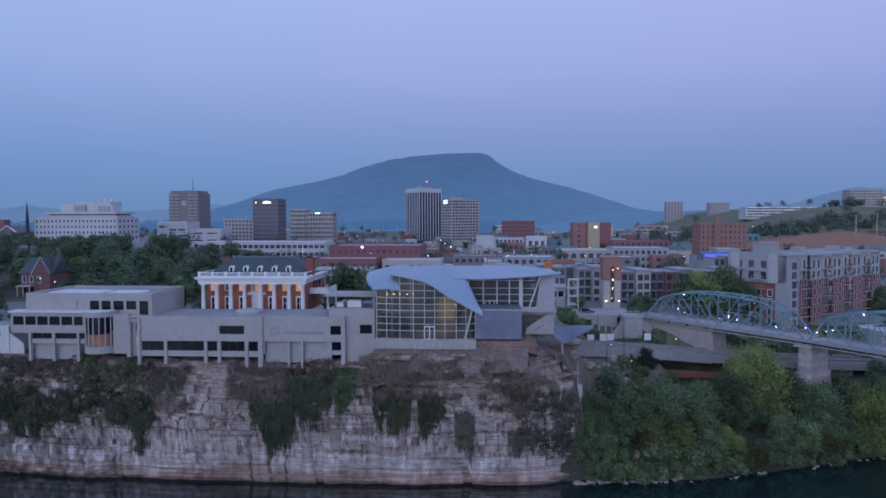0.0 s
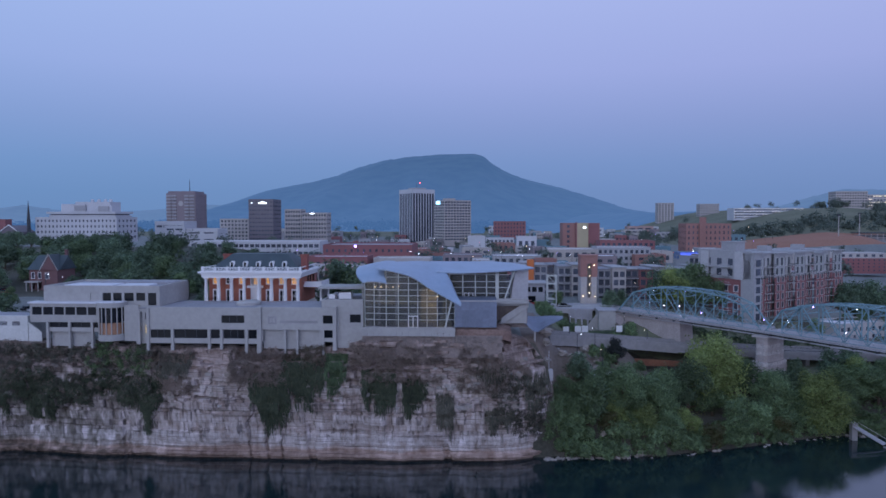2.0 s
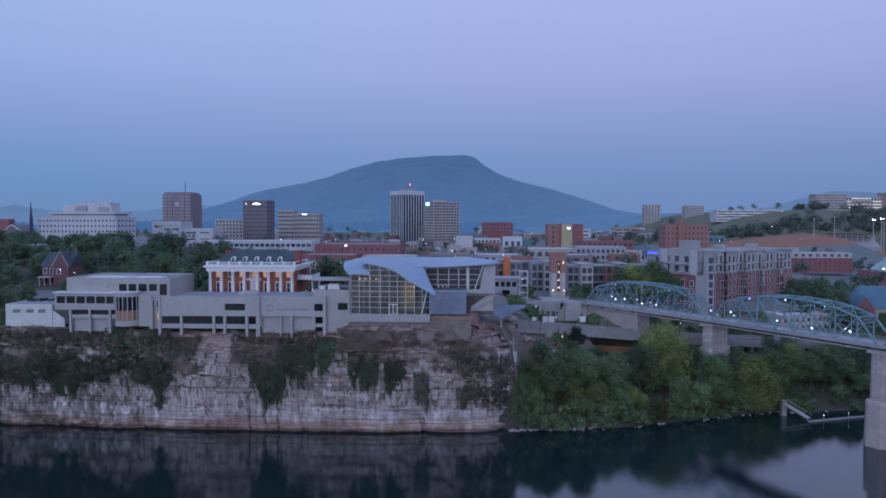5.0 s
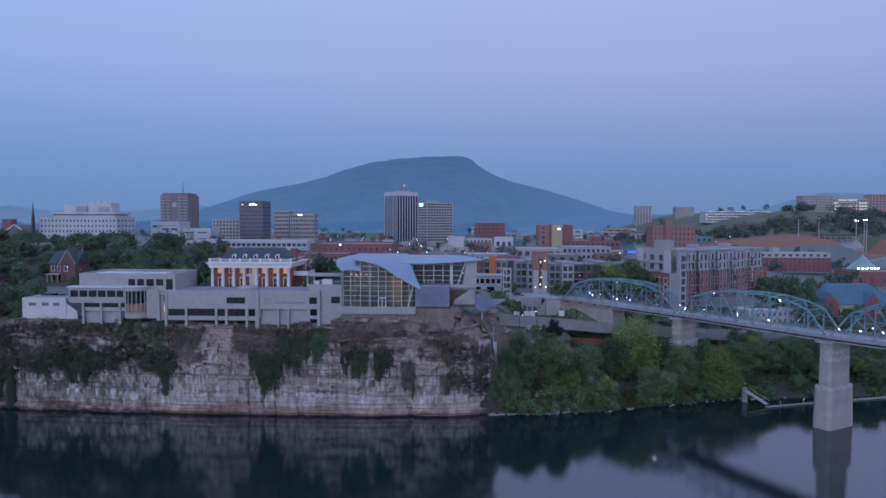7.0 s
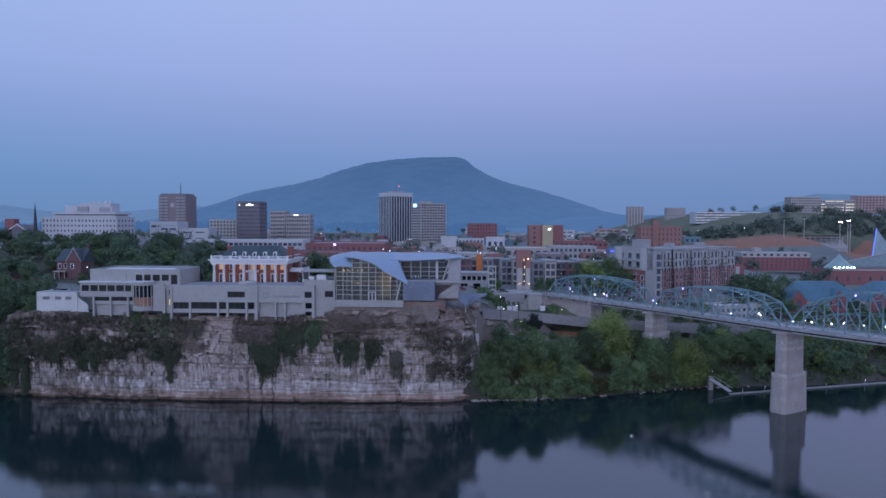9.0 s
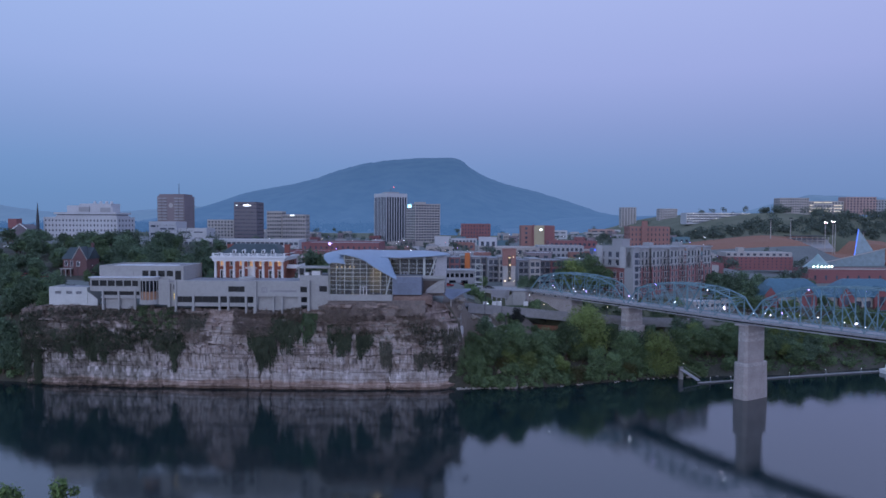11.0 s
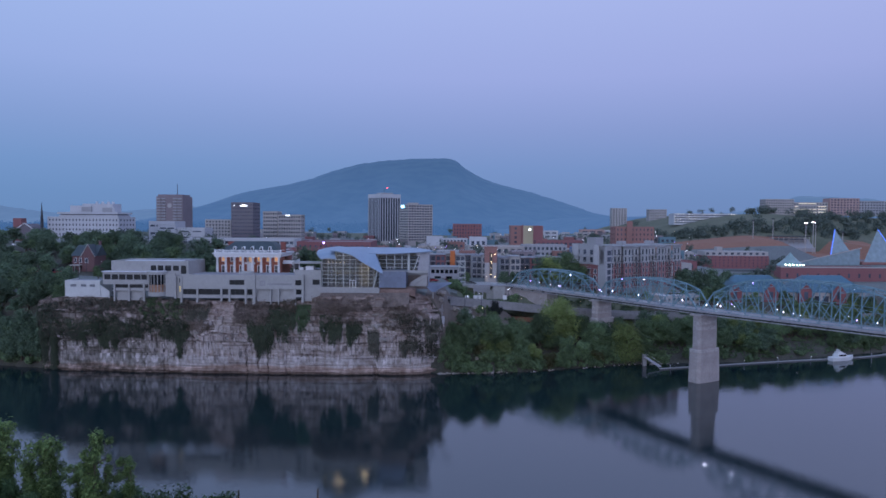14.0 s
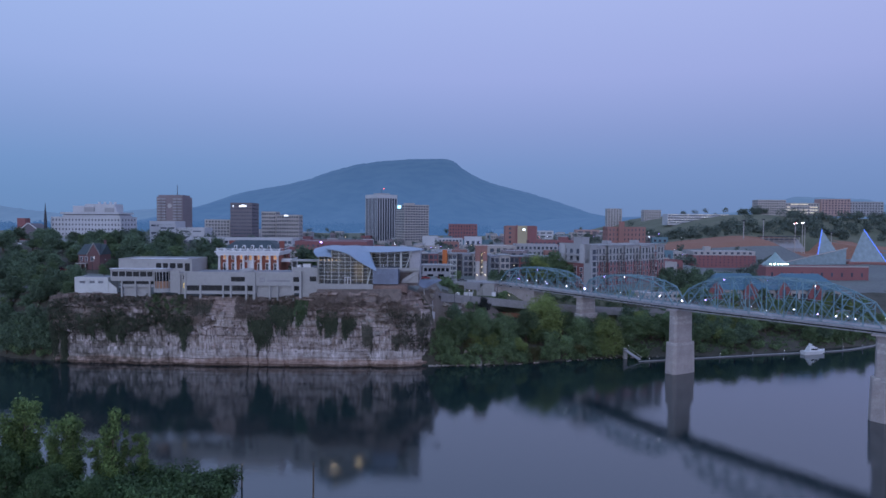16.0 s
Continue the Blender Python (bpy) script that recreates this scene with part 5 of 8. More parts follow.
def tree(name, seed, height, width, leaf, label, leaves=2600, size=0.42, trunk=0.28, lean=0.0):
    """A tapered trunk with limbs and an uneven crown."""
    rng = random.Random(seed)
    root = thing(name, 0, 0, 0, label, "tree")
    limbs, blobs = Shape(), []
    th = height * trunk
    tr = 0.03 * height
    trunk_pts = [Vector((lean * i / 4 + rng.uniform(-.15, .15), rng.uniform(-.15, .15), height * 0.62 * i / 4)) for i in range(5)]
    trunk_pts[0] = Vector((0, 0, -0.6))
    trunk_s = Shape()
    rings = [[p + Vector((math.cos(a), math.sin(a), 0)) * tr * (1.25 - 0.22 * i) for a in [2 * math.pi * j / 8 for j in range(8)]] for i, p in enumerate(trunk_pts)]
    trunk_s.loft(rings, True, True)
    n_l = rng.randint(8, 11)
    for i in range(n_l):
        z = th + (height * 0.62 - th) * (i / n_l)
        a = i * 2.4 + rng.uniform(-.4, .4)
        reach = width * 0.5 * rng.uniform(0.45, 0.82) * (1 - 0.35 * i / n_l)
        p0 = trunk_pts[0].lerp(trunk_pts[-1], z / (height * 0.62))
        p1 = Vector((p0.x + reach * math.cos(a), p0.y + reach * math.sin(a), z + reach * rng.uniform(0.15, 0.75)))
        limbs.beam(p0, p1, tr * 0.7, tr * 0.7)
        r = width * rng.uniform(0.13, 0.22)
        blobs.append((p1.x, p1.y, min(p1.z, height - r), r, rng.uniform(0.75, 1.05)))
        p2 = p0.lerp(p1, 0.55) + Vector((rng.uniform(-1, 1), rng.uniform(-1, 1), rng.uniform(0.2, 1.4))) * width * 0.10
        blobs.append((p2.x, p2.y, min(p2.z + 0.5, height - r), r * 0.95, 0.95))
        p3 = p1 + Vector((rng.uniform(-1, 1), rng.uniform(-1, 1), rng.uniform(-0.9, 0.5))) * width * 0.13
        blobs.append((p3.x, p3.y, max(th * 0.7, min(p3.z, height - r * 0.7)), r * 0.62, 0.9))
    for i in range(5):
        r = width * rng.uniform(0.13, 0.21)
        blobs.append((rng.uniform(-.22, .22) * width + lean, rng.uniform(-.22, .22) * width, height - r * rng.uniform(0.9, 1.9), r, 1.0))
    trunk_s.add(limbs.v, limbs.f)
    part("trunk", trunk_s, M["bark"], root, here=True)
    v, f = leaf_cloud(rng, blobs, leaves, size)
    me = bpy.data.meshes.new("crown")
    me.from_pydata(v, [], f)
    me.materials.append(leaf)
    part("crown", me, leaf, root, here=True)
    return root


def column_tree(name, seed, height, width, leaf, label, leaves=5200, size=0.34):
    """A tall trunk wrapped in climbing growth from foot to top, with a few arms."""
    rng = random.Random(seed)
    root = thing(name, 0, 0, 0, label, "tree")
    tk = Shape().tube(0, 0, [(-0.8, 0.45), (height * 0.5, 0.3), (height * 0.9, 0.12)], 8)
    blobs = []
    for i in range(15):
        z = height * (0.06 + 0.86 * i / 14)
        a = rng.uniform(0, 6.3)
        r = width * (0.24 if i < 9 else 0.17) * rng.uniform(0.75, 1.2)
        o = width * rng.uniform(0.02, 0.2)
        blobs.append((o * math.cos(a), o * math.sin(a), z, r, rng.uniform(1.0, 1.5)))
    for i in range(6):
        a, z = rng.uniform(0, 6.3), height * rng.uniform(0.35, 0.85)
        q = Vector((width * 0.42 * math.cos(a), width * 0.42 * math.sin(a), z + height * 0.07))
        tk.beam((0, 0, z), q, 0.14, 0.14)
        blobs.append((q.x, q.y, q.z, width * rng.uniform(0.10, 0.17), 1.2))
    part("trunk", tk, M["bark"], root, here=True)
    v, f = leaf_cloud(rng, blobs, leaves, size)
    me = bpy.data.meshes.new("crown")
    me.from_pydata(v, [], f)
    me.materials.append(leaf)
    part("crown", me, leaf, root, here=True)
    return root


def bush(name, seed, height, width, leaf, label, leaves=700, size=0.35):
    rng = random.Random(seed)
    root = thing(name, 0, 0, 0, label, "bush")
    blobs = [(rng.uniform(-.4, .4) * width, rng.uniform(-.4, .4) * width, rng.uniform(0.25, 0.72) * height, height * rng.uniform(0.22, 0.36), 0.9) for _ in range(9)]
    st_ = Shape()
    for b in blobs[:5]:
        st_.beam((0, 0, -0.4), (b[0], b[1], b[2]), 0.09, 0.09)
    part("stem", st_, M["bark"], root, here=True)
    v, f = leaf_cloud(rng, blobs, leaves, size)
    me = bpy.data.meshes.new("foliage")
    me.from_pydata(v, [], f)
    me.materials.append(leaf)
    part("foliage", me, leaf, root, here=True)
    return root


first_used = set()


def plant(proto, x, y, z=None, scale=1.0, turn=0.0, tall=1.0):
    zz = ground_z(x, y) if z is None else z
    m = pose(x, y, zz, 0, 0, turn)
    if proto.name not in first_used:
        first_used.add(proto.name)
        proto.scale = (scale, scale, scale * tall)
        proto.matrix_basis = m @ Matrix.Diagonal((scale, scale, scale * tall, 1))
        return proto
    c = copy_thing(proto, m)
    c.matrix_basis = m @ Matrix.Diagonal((scale, scale, scale * tall, 1))
    return c


T_MID = [tree("bank_tree", 21 + k, 13, 10.5, M["leaf_mid"], "full green broadleaf tree on the river bank", 4200, 0.30, 0.16) for k in range(4)]
T_BRIGHT = [tree("bank_tree", 41 + k, 14, 11.5, M["leaf_bright"], "yellow-green broadleaf tree, lighter than its neighbours", 4600, 0.30, 0.2) for k in range(2)]
T_DARK = [tree("street_tree", 51 + k, 14, 12, M["leaf_dark"], "dark green leafy town tree", 1900, 0.5, 0.2) for k in range(4)]
T_AUT = [tree("bank_tree", 61, 9, 8, M["leaf_autumn"], "small olive and rust tinted tree by the water", 2000, 0.34, 0.15)]
B_MID = [bush("bush", 71 + k, 3.2, 4.5, M["leaf_mid"], "low green bush at the water's edge", 700, 0.32) for k in range(3)]
M["leaf_black"] = leaf_material("leaf_black", (0.018, 0.023, 0.022), (0.028, 0.032, 0.03))
T_BLACK = tree("bank_tree", 77, 10.6, 8.6, M["leaf_black"], "very dark purple-black round tree beside the road", 4200, 0.26, 0.2)
M["leaf_hedge"] = leaf_material("leaf_hedge", (0.046, 0.090, 0.036), (0.072, 0.122, 0.046))
B_ISLE = [bush("bush", 171 + k, 3.2, 4.5, M["leaf_hedge"], "dense dark green bush on the island", 1100, 0.2) for k in range(2)]
rb = random.Random(17)

T_COL = [column_tree("island_tree", 81 + k, 19, 8.5, M["leaf_isle"], "tall creeper-clad green tree on the island") for k in range(3)]
T_BIG = [tree("bank_tree", 121 + k, 18, 17, M[lf], lb, 12000, 0.29, 0.10) for k, (lf, lb) in enumerate((("leaf_bright", "large spreading yellow-green tree on the bank"), ("leaf_mid", "large spreading green tree on the bank"), ("leaf_mid", "large spreading green tree on the bank"), ("leaf_shade", "large dark green tree on the bank")))]
# named large trees of the bank
for proto, x, y, s, tl in ((T_BIG[0], 63.2, 180.5, 1.06, 0.93), (T_BIG[1], 46.0, 169, 0.88, 0.82), (T_BIG[3], 56.0, 177, 0.85, 0.85), (T_BIG[2], 36, 163.5, 0.82, 0.76), (T_BIG[2], 79.5, 179, 0.9, 0.72), (T_BIG[0], 90.5, 176.5, 0.95, 0.82), (T_BIG[1], 104, 190, 0.85, 0.7), (T_BIG[3], 73, 187, 0.8, 0.7),
                           (T_AUT[0], 57.8, 162.8, 0.85, 0.8), (T_MID[1], 27, 160.5, 1.0, 0.95), (T_MID[3], 22, 158.5, 0.75, 0.9), (T_MID[0], 47, 161.5, 0.75, 0.8), (T_MID[2], 65.5, 168.5, 0.85, 0.8), (T_AUT[0], 32, 159.3, 0.8, 0.8), (T_MID[0], 20.5, 161, 0.7, 1.0),
                           (T_MID[2], 24, 163, 0.5, 1.0), (T_MID[0], 36, 170, 0.6, 0.8), (T_MID[3], 42.5, 174, 0.6, 0.8), (T_AUT[0], 46, 180, 0.8, 0.8), (T_MID[1], 32, 166, 0.6, 0.9), (T_BRIGHT[0], 34, 161, 0.55, 0.9), (T_MID[3], 71.5, 170, 0.75, 0.8), (T_MID[1], 86.5, 177, 0.75, 0.75), (T_BRIGHT[1], 40.5, 160.2, 0.65, 0.8), (T_MID[0], 99, 181.5, 0.75, 0.75), (T_BRIGHT[0], 52.5, 165, 0.6, 0.8), (T_AUT[0], 78, 171.5, 0.8, 0.7)):
    plant(proto, x, y, None, s * 1.06, rb.uniform(0, 360), tl * 1.08)
for x, y, s in ((18.6, 157.6, 0.62), (19.8, 160.0, 0.5), (23.5, 157.6, 0.6)):
    plant(T_MID[int(x * 10) % 4], x, y, None, s, rb.uniform(0, 360), 1.25)
plant(T_BLACK, 39.0, 187.0, None, 0.78, 0, 0.9)
# the wooded slope farther along
for k in range(86):
    x = rb.uniform(24, 112) if k < 24 else rb.uniform(108, 240)
    d = rb.uniform(4, 24) if x < 112 else rb.uniform(9, 34)
    p = rb.choice(T_MID + T_DARK[:2] if rb.random() < 0.88 else T_BRIGHT)
    y = shore(x) + d
    if abs(x - 85) < 7 and abs(y - 193) < 6 or abs(x - 114) < 9 and abs(y - 156) < 9 or x < 40 and d > 14:
        continue
    plant(p, x, y, None, rb.uniform(0.6, 0.95), rb.uniform(0, 360), rb.uniform(0.75, 0.95))
for k in range(110):
    x = rb.uniform(17.5, 230) if k > 76 else rb.uniform(17.5, 110)
    plant(rb.choice(B_MID), x, shore(x) + rb.uniform(0.2, 6.0 if x < 110 else 9), None, rb.uniform(0.6, 1.3), rb.uniform(0, 360))
# low planting below the plaza and behind the road
for k in range(20):
    x = rb.uniform(20, 30)
    plant(rb.choice(B_MID), x, rb.uniform(209, 223), None, rb.uniform(0.7, 1.2), rb.uniform(0, 360))
for k in range(98):
    x = rb.uniform(124, 240)
    plant(rb.choice(T_MID + T_DARK[:1] if rb.random() < 0.9 else T_BRIGHT), x, shore(x) + rb.uniform(5, 30), None, rb.uniform(0.45, 0.8), rb.uniform(0, 360), 0.85)
for k in range(60):
    x = rb.uniform(118, 240)
    plant(rb.choice(T_MID[:2] + B_MID + B_MID + T_DARK[:1]), x, shore(x) + rb.uniform(34, 62), None, rb.uniform(0.4, 0.75), rb.uniform(0, 360), 0.8)
for k in range(34):
    x = rb.uniform(17.5, 50)
    plant(rb.choice(B_MID), x, shore(x) + rb.uniform(0.6, 7), None, rb.uniform(0.9, 1.5), rb.uniform(0, 360))
for k in range(12):
    x = rb.uniform(43, 51)
    plant(rb.choice(B_MID), x, rb.uniform(207, 224) - 0.6 * (x - 44), None, rb.uniform(0.6, 1.0), rb.uniform(0, 360))
# woods closing the slope behind the old house and the museum
for x, y, s, p in ((-181, 262, 1.0, 0), (-172, 266, 1.1, 1), (-163, 268, 1.05, 2), (-154, 262, 1.0, 3), (-176, 284, 1.2, 2), (-164, 290, 1.2, 0), (-152, 280, 1.1, 1), (-142, 262, 1.0, 2), (-134, 250, 0.9, 0), (-126, 244, 0.85, 3), (-148, 296, 1.2, 0)):
    plant(T_DARK[p] if p != 2 else T_MID[1], x, y, None, s, 47.0 * x, 0.75)
for x, d, s in ((30, 1.5, 1.4), (34, 2.5, 1.5), (38, 2.0, 1.3), (43, 2.2, 1.4), (49, 2.5, 1.3)):
    plant(B_MID[int(x) % 3], x, shore(x) + d, None, s, 31.0 * x)
# scrub on the landslip slope between cliff and road
for k in range(26):
    x = rb.uniform(32, 64)
    y = rb.uniform(168, 188) + 0.25 * (x - 18)
    plant(rb.choice(B_MID), x, y, None, rb.uniform(0.5, 1.15), rb.uniform(0, 360))
# dark woods on the bluff upstream of the cliff
for k in range(52):
    x = rb.uniform(-215, -134)
    y = shore(x) + rb.uniform(1.0, 26)
    plant(rb.choice(T_DARK + T_MID[:1]), x, y, ground_z(x, y) - 0.5, rb.uniform(0.6, 1.0), rb.uniform(0, 360), rb.uniform(0.8, 1.05))
for k in range(14):
    x = rb.uniform(-150, -133)
    plant(rb.choice(B_MID), x, shore(x) + rb.uniform(0.6, 5), None, rb.uniform(1.0, 1.8), rb.uniform(0, 360))
for x, d, s in ((-135.5, 1.2, 0.75), (-139, 1.0, 0.85), (-143, 1.5, 0.7), (-147, 1.0, 0.8), (-152, 1.2, 0.85), (-157, 1.4, 0.8), (-137, 4.5, 0.95), (-145, 5, 1.0), (-133.5, 3.5, 0.8)):
    plant(T_DARK[int(-x) % 4], x, shore(x) + d, None, s, rb.uniform(0, 360), 1.1)
for x, y, s in ((-300, 425, 1.2), (-322, 432, 1.3), (-284, 415, 1.1)):
    plant(T_DARK[int(-x) % 4], x, y, None, s, rb.uniform(0, 360), 0.7)
# trees on the shelf upstream of the museum
for k in range(30):
    x, y = rb.uniform(-232, -126), rb.uniform(176, 232)
    if x > -134 and y < 190 or x > -174 and y > 184:
        continue
    plant(rb.choice(T_DARK + T_MID[:2]), x, y, None, rb.uniform(0.45, 0.8), rb.uniform(0, 360), rb.uniform(0.8, 1.0))
# town trees behind the museum
for x, y, s in ((-112, 205, 0.8), (-120, 232, 1.0), (-134, 226, 0.8), (-104, 250, 1.2), (-118, 262, 1.2), (-92, 246, 1.1), (-84, 262, 1.1), (-97, 275, 1.3), (-132, 275, 1.3), (-146, 268, 1.2), (-76, 205, 0.9),
                (-80, 192, 0.75), (-72, 216, 1.05), (-87, 214, 0.7), (-108, 290, 1.3), (-125, 300, 1.3), (-150, 300, 1.3), (-170, 310, 1.35), (-190, 300, 1.2), (-205, 280, 1.1), (-182, 262, 0.9), (-160, 330, 1.3),
                (-40.0, 190, 1.42), (-37.2, 193, 1.3), (-39.0, 198, 1.35), (-196, 236, 0.8), (-211, 255, 0.9), (-185, 222, 0.6), (-172, 226, 0.5), (-196, 226, 0.6), (-225, 310, 1.2), (-240, 290, 1.1), (-68, 236, 1.0), (-61, 250, 0.8)):
    plant(T_MID[int(y) % 4] if int(-x) % 5 == 2 else rb.choice(T_DARK), x, y, None, s * (1.05 if y > 238 else 1.0), rb.uniform(0, 360), 0.70 if y > 238 else 1.0)
for k in range(30):
    x, y = rb.uniform(-275, -150), rb.uniform(266, 400)
    if x > -240 or y < 320:
        plant(rb.choice(T_DARK + T_MID[:2]), x, y, None, rb.uniform(0.75, 1.0), rb.uniform(0, 360), rb.uniform(0.6, 0.8))
for k in range(46):
    x, y = rb.uniform(-250, -62), rb.uniform(225, 400)
    if -182 < x < -140 and y < 258 or x < -240 and y > 325 or x > -100 and y > 330:
        continue
    plant(rb.choice(T_DARK + T_MID[:3]), x, y, None, rb.uniform(0.8, 1.1), rb.uniform(0, 360), rb.uniform(0.6, 0.82))
for x, y, s, p in ((-141, 214, 0.55, T_MID[1]), (-128, 203, 0.5, T_MID[2]), (-150, 205, 0.55, T_MID[0]), (68, 238, 1.15, T_BRIGHT[1]), (73, 240, 1.2, T_MID[2]), (78, 243, 1.25, T_MID[0]), (64, 240, 1.0, T_DARK[1]), (83, 240, 0.9, T_MID[1]), (45, 231, 0.55, T_DARK[3]), (50, 236, 0.5, T_DARK[2]),
                    (112, 226, 0.55, T_MID[0]), (36, 204, 0.42, T_DARK[0]), (39, 206, 0.38, T_DARK[1]), (-150, 240, 0.75, T_DARK[2]), (-146, 250, 0.9, T_DARK[1]), (-183, 245, 0.9, T_DARK[3]), (-192, 255, 1.0, T_DARK[1]), (-178, 275, 1.2, T_DARK[0]), (-160, 285, 1.2, T_DARK[2]), (-176, 232, 0.5, T_MID[1]), (-205, 245, 0.9, T_DARK[2]), (-220, 268, 1.0, T_DARK[0]), (-138, 240, 0.8, T_DARK[3]), (-168, 300, 1.3, T_DARK[1]), (-145, 285, 1.2, T_DARK[0]),
                    (140, 262, 1.0, T_DARK[0]), (146, 278, 1.05, T_DARK[3]), (156, 286, 1.1, T_DARK[2]), (166, 292, 1.1, T_DARK[1]), (176, 296, 1.0, T_DARK[0]),
                    (158, 262, 0.95, T_DARK[1]), (166, 268, 1.0, T_DARK[2]), (150, 270, 0.9, T_DARK[3]), (174, 275, 1.0, T_DARK[0]), (183, 282, 0.95, T_DARK[1]), (192, 276, 0.9, T_DARK[2]), (27.5, 232, 0.45, T_MID[3])):
    plant(p, x, y, None, s, rb.uniform(0, 360), 0.68 if x < -100 and y > 238 else 1.0)


def ground_cover(name, label, spots, leaf, leaves, size):
    """Low weeds and saplings close over the soil, as one mass."""
    v, f = [], []
    for x, y, h, w in spots:
        z = ground_z(x, y)
        bl = [(x + rb.uniform(-.4, .4) * w, y + rb.uniform(-.4, .4) * w, z + h * rb.uniform(0.1, 0.6), h * rb.uniform(0.4, 0.7), 0.8) for _ in range(3)]
        v2, f2 = leaf_cloud(rb, bl, leaves, size)
        k = len(v)
        v += v2
        f += [tuple(k + i for i in q) for q in f2]
    me = bpy.data.meshes.new(name)
    me.from_pydata(v, [], f)
    me.materials.append(leaf)
    tagged(new(name, me), label, "weeds", kind="stuff")


spots = []
for k in range(520):
    x = rb.uniform(96, 240)
    spots.append((x, shore(x) + rb.uniform(1.5, 16), rb.uniform(0.5, 1.3), rb.uniform(2, 4)))
under = [(x, y, rb.uniform(1.2, 2.6), rb.uniform(2.5, 4)) for x, y in ((rb.uniform(50, 114), rb.uniform(219, 236)) for k in range(150))]
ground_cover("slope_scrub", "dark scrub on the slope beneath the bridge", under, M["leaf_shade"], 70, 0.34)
for k in range(210):
    x = rb.uniform(17, 100)
    spots.append((x, shore(x) + rb.uniform(0.9, 5), rb.uniform(0.5, 1.2), rb.uniform(2, 3)))
ground_cover("bank_weeds", "low green weeds and saplings covering the bank", spots, M["leaf_mid"], 34, 0.3)

# paler, bluer leaves: distance haze put into the foliage colour
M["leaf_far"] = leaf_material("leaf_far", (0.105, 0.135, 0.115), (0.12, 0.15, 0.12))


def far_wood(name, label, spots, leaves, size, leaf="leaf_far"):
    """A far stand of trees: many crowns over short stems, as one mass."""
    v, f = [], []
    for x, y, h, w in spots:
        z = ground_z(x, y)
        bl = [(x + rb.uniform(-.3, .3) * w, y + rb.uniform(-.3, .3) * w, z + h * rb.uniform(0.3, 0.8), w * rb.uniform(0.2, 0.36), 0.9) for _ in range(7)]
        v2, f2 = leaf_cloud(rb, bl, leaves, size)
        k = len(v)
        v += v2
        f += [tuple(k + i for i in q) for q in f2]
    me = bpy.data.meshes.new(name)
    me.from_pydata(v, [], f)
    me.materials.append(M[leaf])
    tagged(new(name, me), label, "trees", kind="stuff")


spots = []
for k in range(230):
    y = rb.uniform(300, 1500)
    x = rb.uniform(-0.55, 0.55) * (y + 60)
    if -20 < x < 60 and y < 330 or 235 < x < 620 and 690 < y < 900:
        continue
    spots.append((x, y, rb.uniform(7, 13) * (1 + 0.0003 * y), rb.uniform(8, 15)))
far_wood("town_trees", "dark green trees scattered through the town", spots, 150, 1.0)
spots = [(rb.uniform(250, 900), rb.uniform(920, 1120), rb.uniform(9, 15), rb.uniform(12, 20)) for k in range(170)]
spots += [(rb.uniform(300, 900), rb.uniform(890, 935), rb.uniform(7, 12), rb.uniform(12, 20)) for k in range(70)]
spots += [(rb.uniform(520, 900), rb.uniform(840, 1000), rb.uniform(9, 14), rb.uniform(12, 20)) for k in range(90)] + [(rb.uniform(250, 560), rb.uniform(835, 885), rb.uniform(6, 10), rb.uniform(10, 18)) for k in range(50)]
spots = [q for q in spots if not (355 < q[0] < 545 and q[1] > 935) and (q[1] < 1060 or q[0] < 380)]
spots += [(rb.uniform(500, 545), rb.uniform(1040, 1075), rb.uniform(8, 12), rb.uniform(12, 18)) for k in range(10)]
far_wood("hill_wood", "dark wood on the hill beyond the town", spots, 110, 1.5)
spots = [(rb.uniform(-1500, 1300), rb.uniform(1500, 2700), rb.uniform(11, 17), rb.uniform(30, 60)) for k in range(260)]
spots = [q for q in spots if q[0] < 120]
# these crowns glow blue with the mountain's haze emission
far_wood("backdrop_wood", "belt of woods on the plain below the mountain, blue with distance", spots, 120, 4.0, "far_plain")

# island in the foreground
T_SLIM = [column_tree("island_tree", 91 + k, 19, 6.2, M["leaf_isle"], "slender creeper-clad tree on the island", 3800, 0.3) for k in range(2)]
T_LOW = [tree("island_tree", 95 + k, 13, 11, M["leaf_hedge"], "dark green broadleaf tree on the island", 3600, 0.3, 0.14) for k in range(2)]
for x, y, s, p in ((-60.2, 24, 0.90, T_COL[1]), (-51.2, 24, 0.80, T_COL[0]), (-40.2, 20.5, 0.90, T_SLIM[0]), (-35.6, 24.0, 0.66, T_SLIM[1]), (-44.6, 23.5, 0.60, T_SLIM[1]),
                   (-67, 12, 0.9, T_LOW[0]), (-76, 20, 1.0, T_LOW[1]), (-57, 14, 0.75, T_LOW[0]), (-48, 9, 0.6, T_LOW[1]), (-86, 15, 1.1, T_LOW[0]), (-95, 8, 1.1, T_LOW[1]), (-70, -4, 0.9, T_LOW[0]),
                   (-64, 27, 0.65, T_LOW[1]), (-55.5, 21, 0.6, T_LOW[0]), (-48, 15, 0.6, T_LOW[1]), (-61, 18, 0.75, T_LOW[0]), (-40, 11, 0.55, T_LOW[1]), (-71, 24, 0.72, T_COL[2]), (-58.8, 22.6, 0.74, T_COL[0]),
                   (-62.5, 22.4, 0.74, T_COL[2]), (-49.4, 23.0, 0.68, T_COL[2]), (-52.8, 22.8, 0.60, T_COL[1]), (-41.6, 21.6, 0.66, T_SLIM[1]), (-39.0, 22.0, 0.60, T_SLIM[0])):
    plant(p, x, y, max(1.2, ground_z(x, y)), s * 1.05, rb.uniform(0, 360), 1.05)
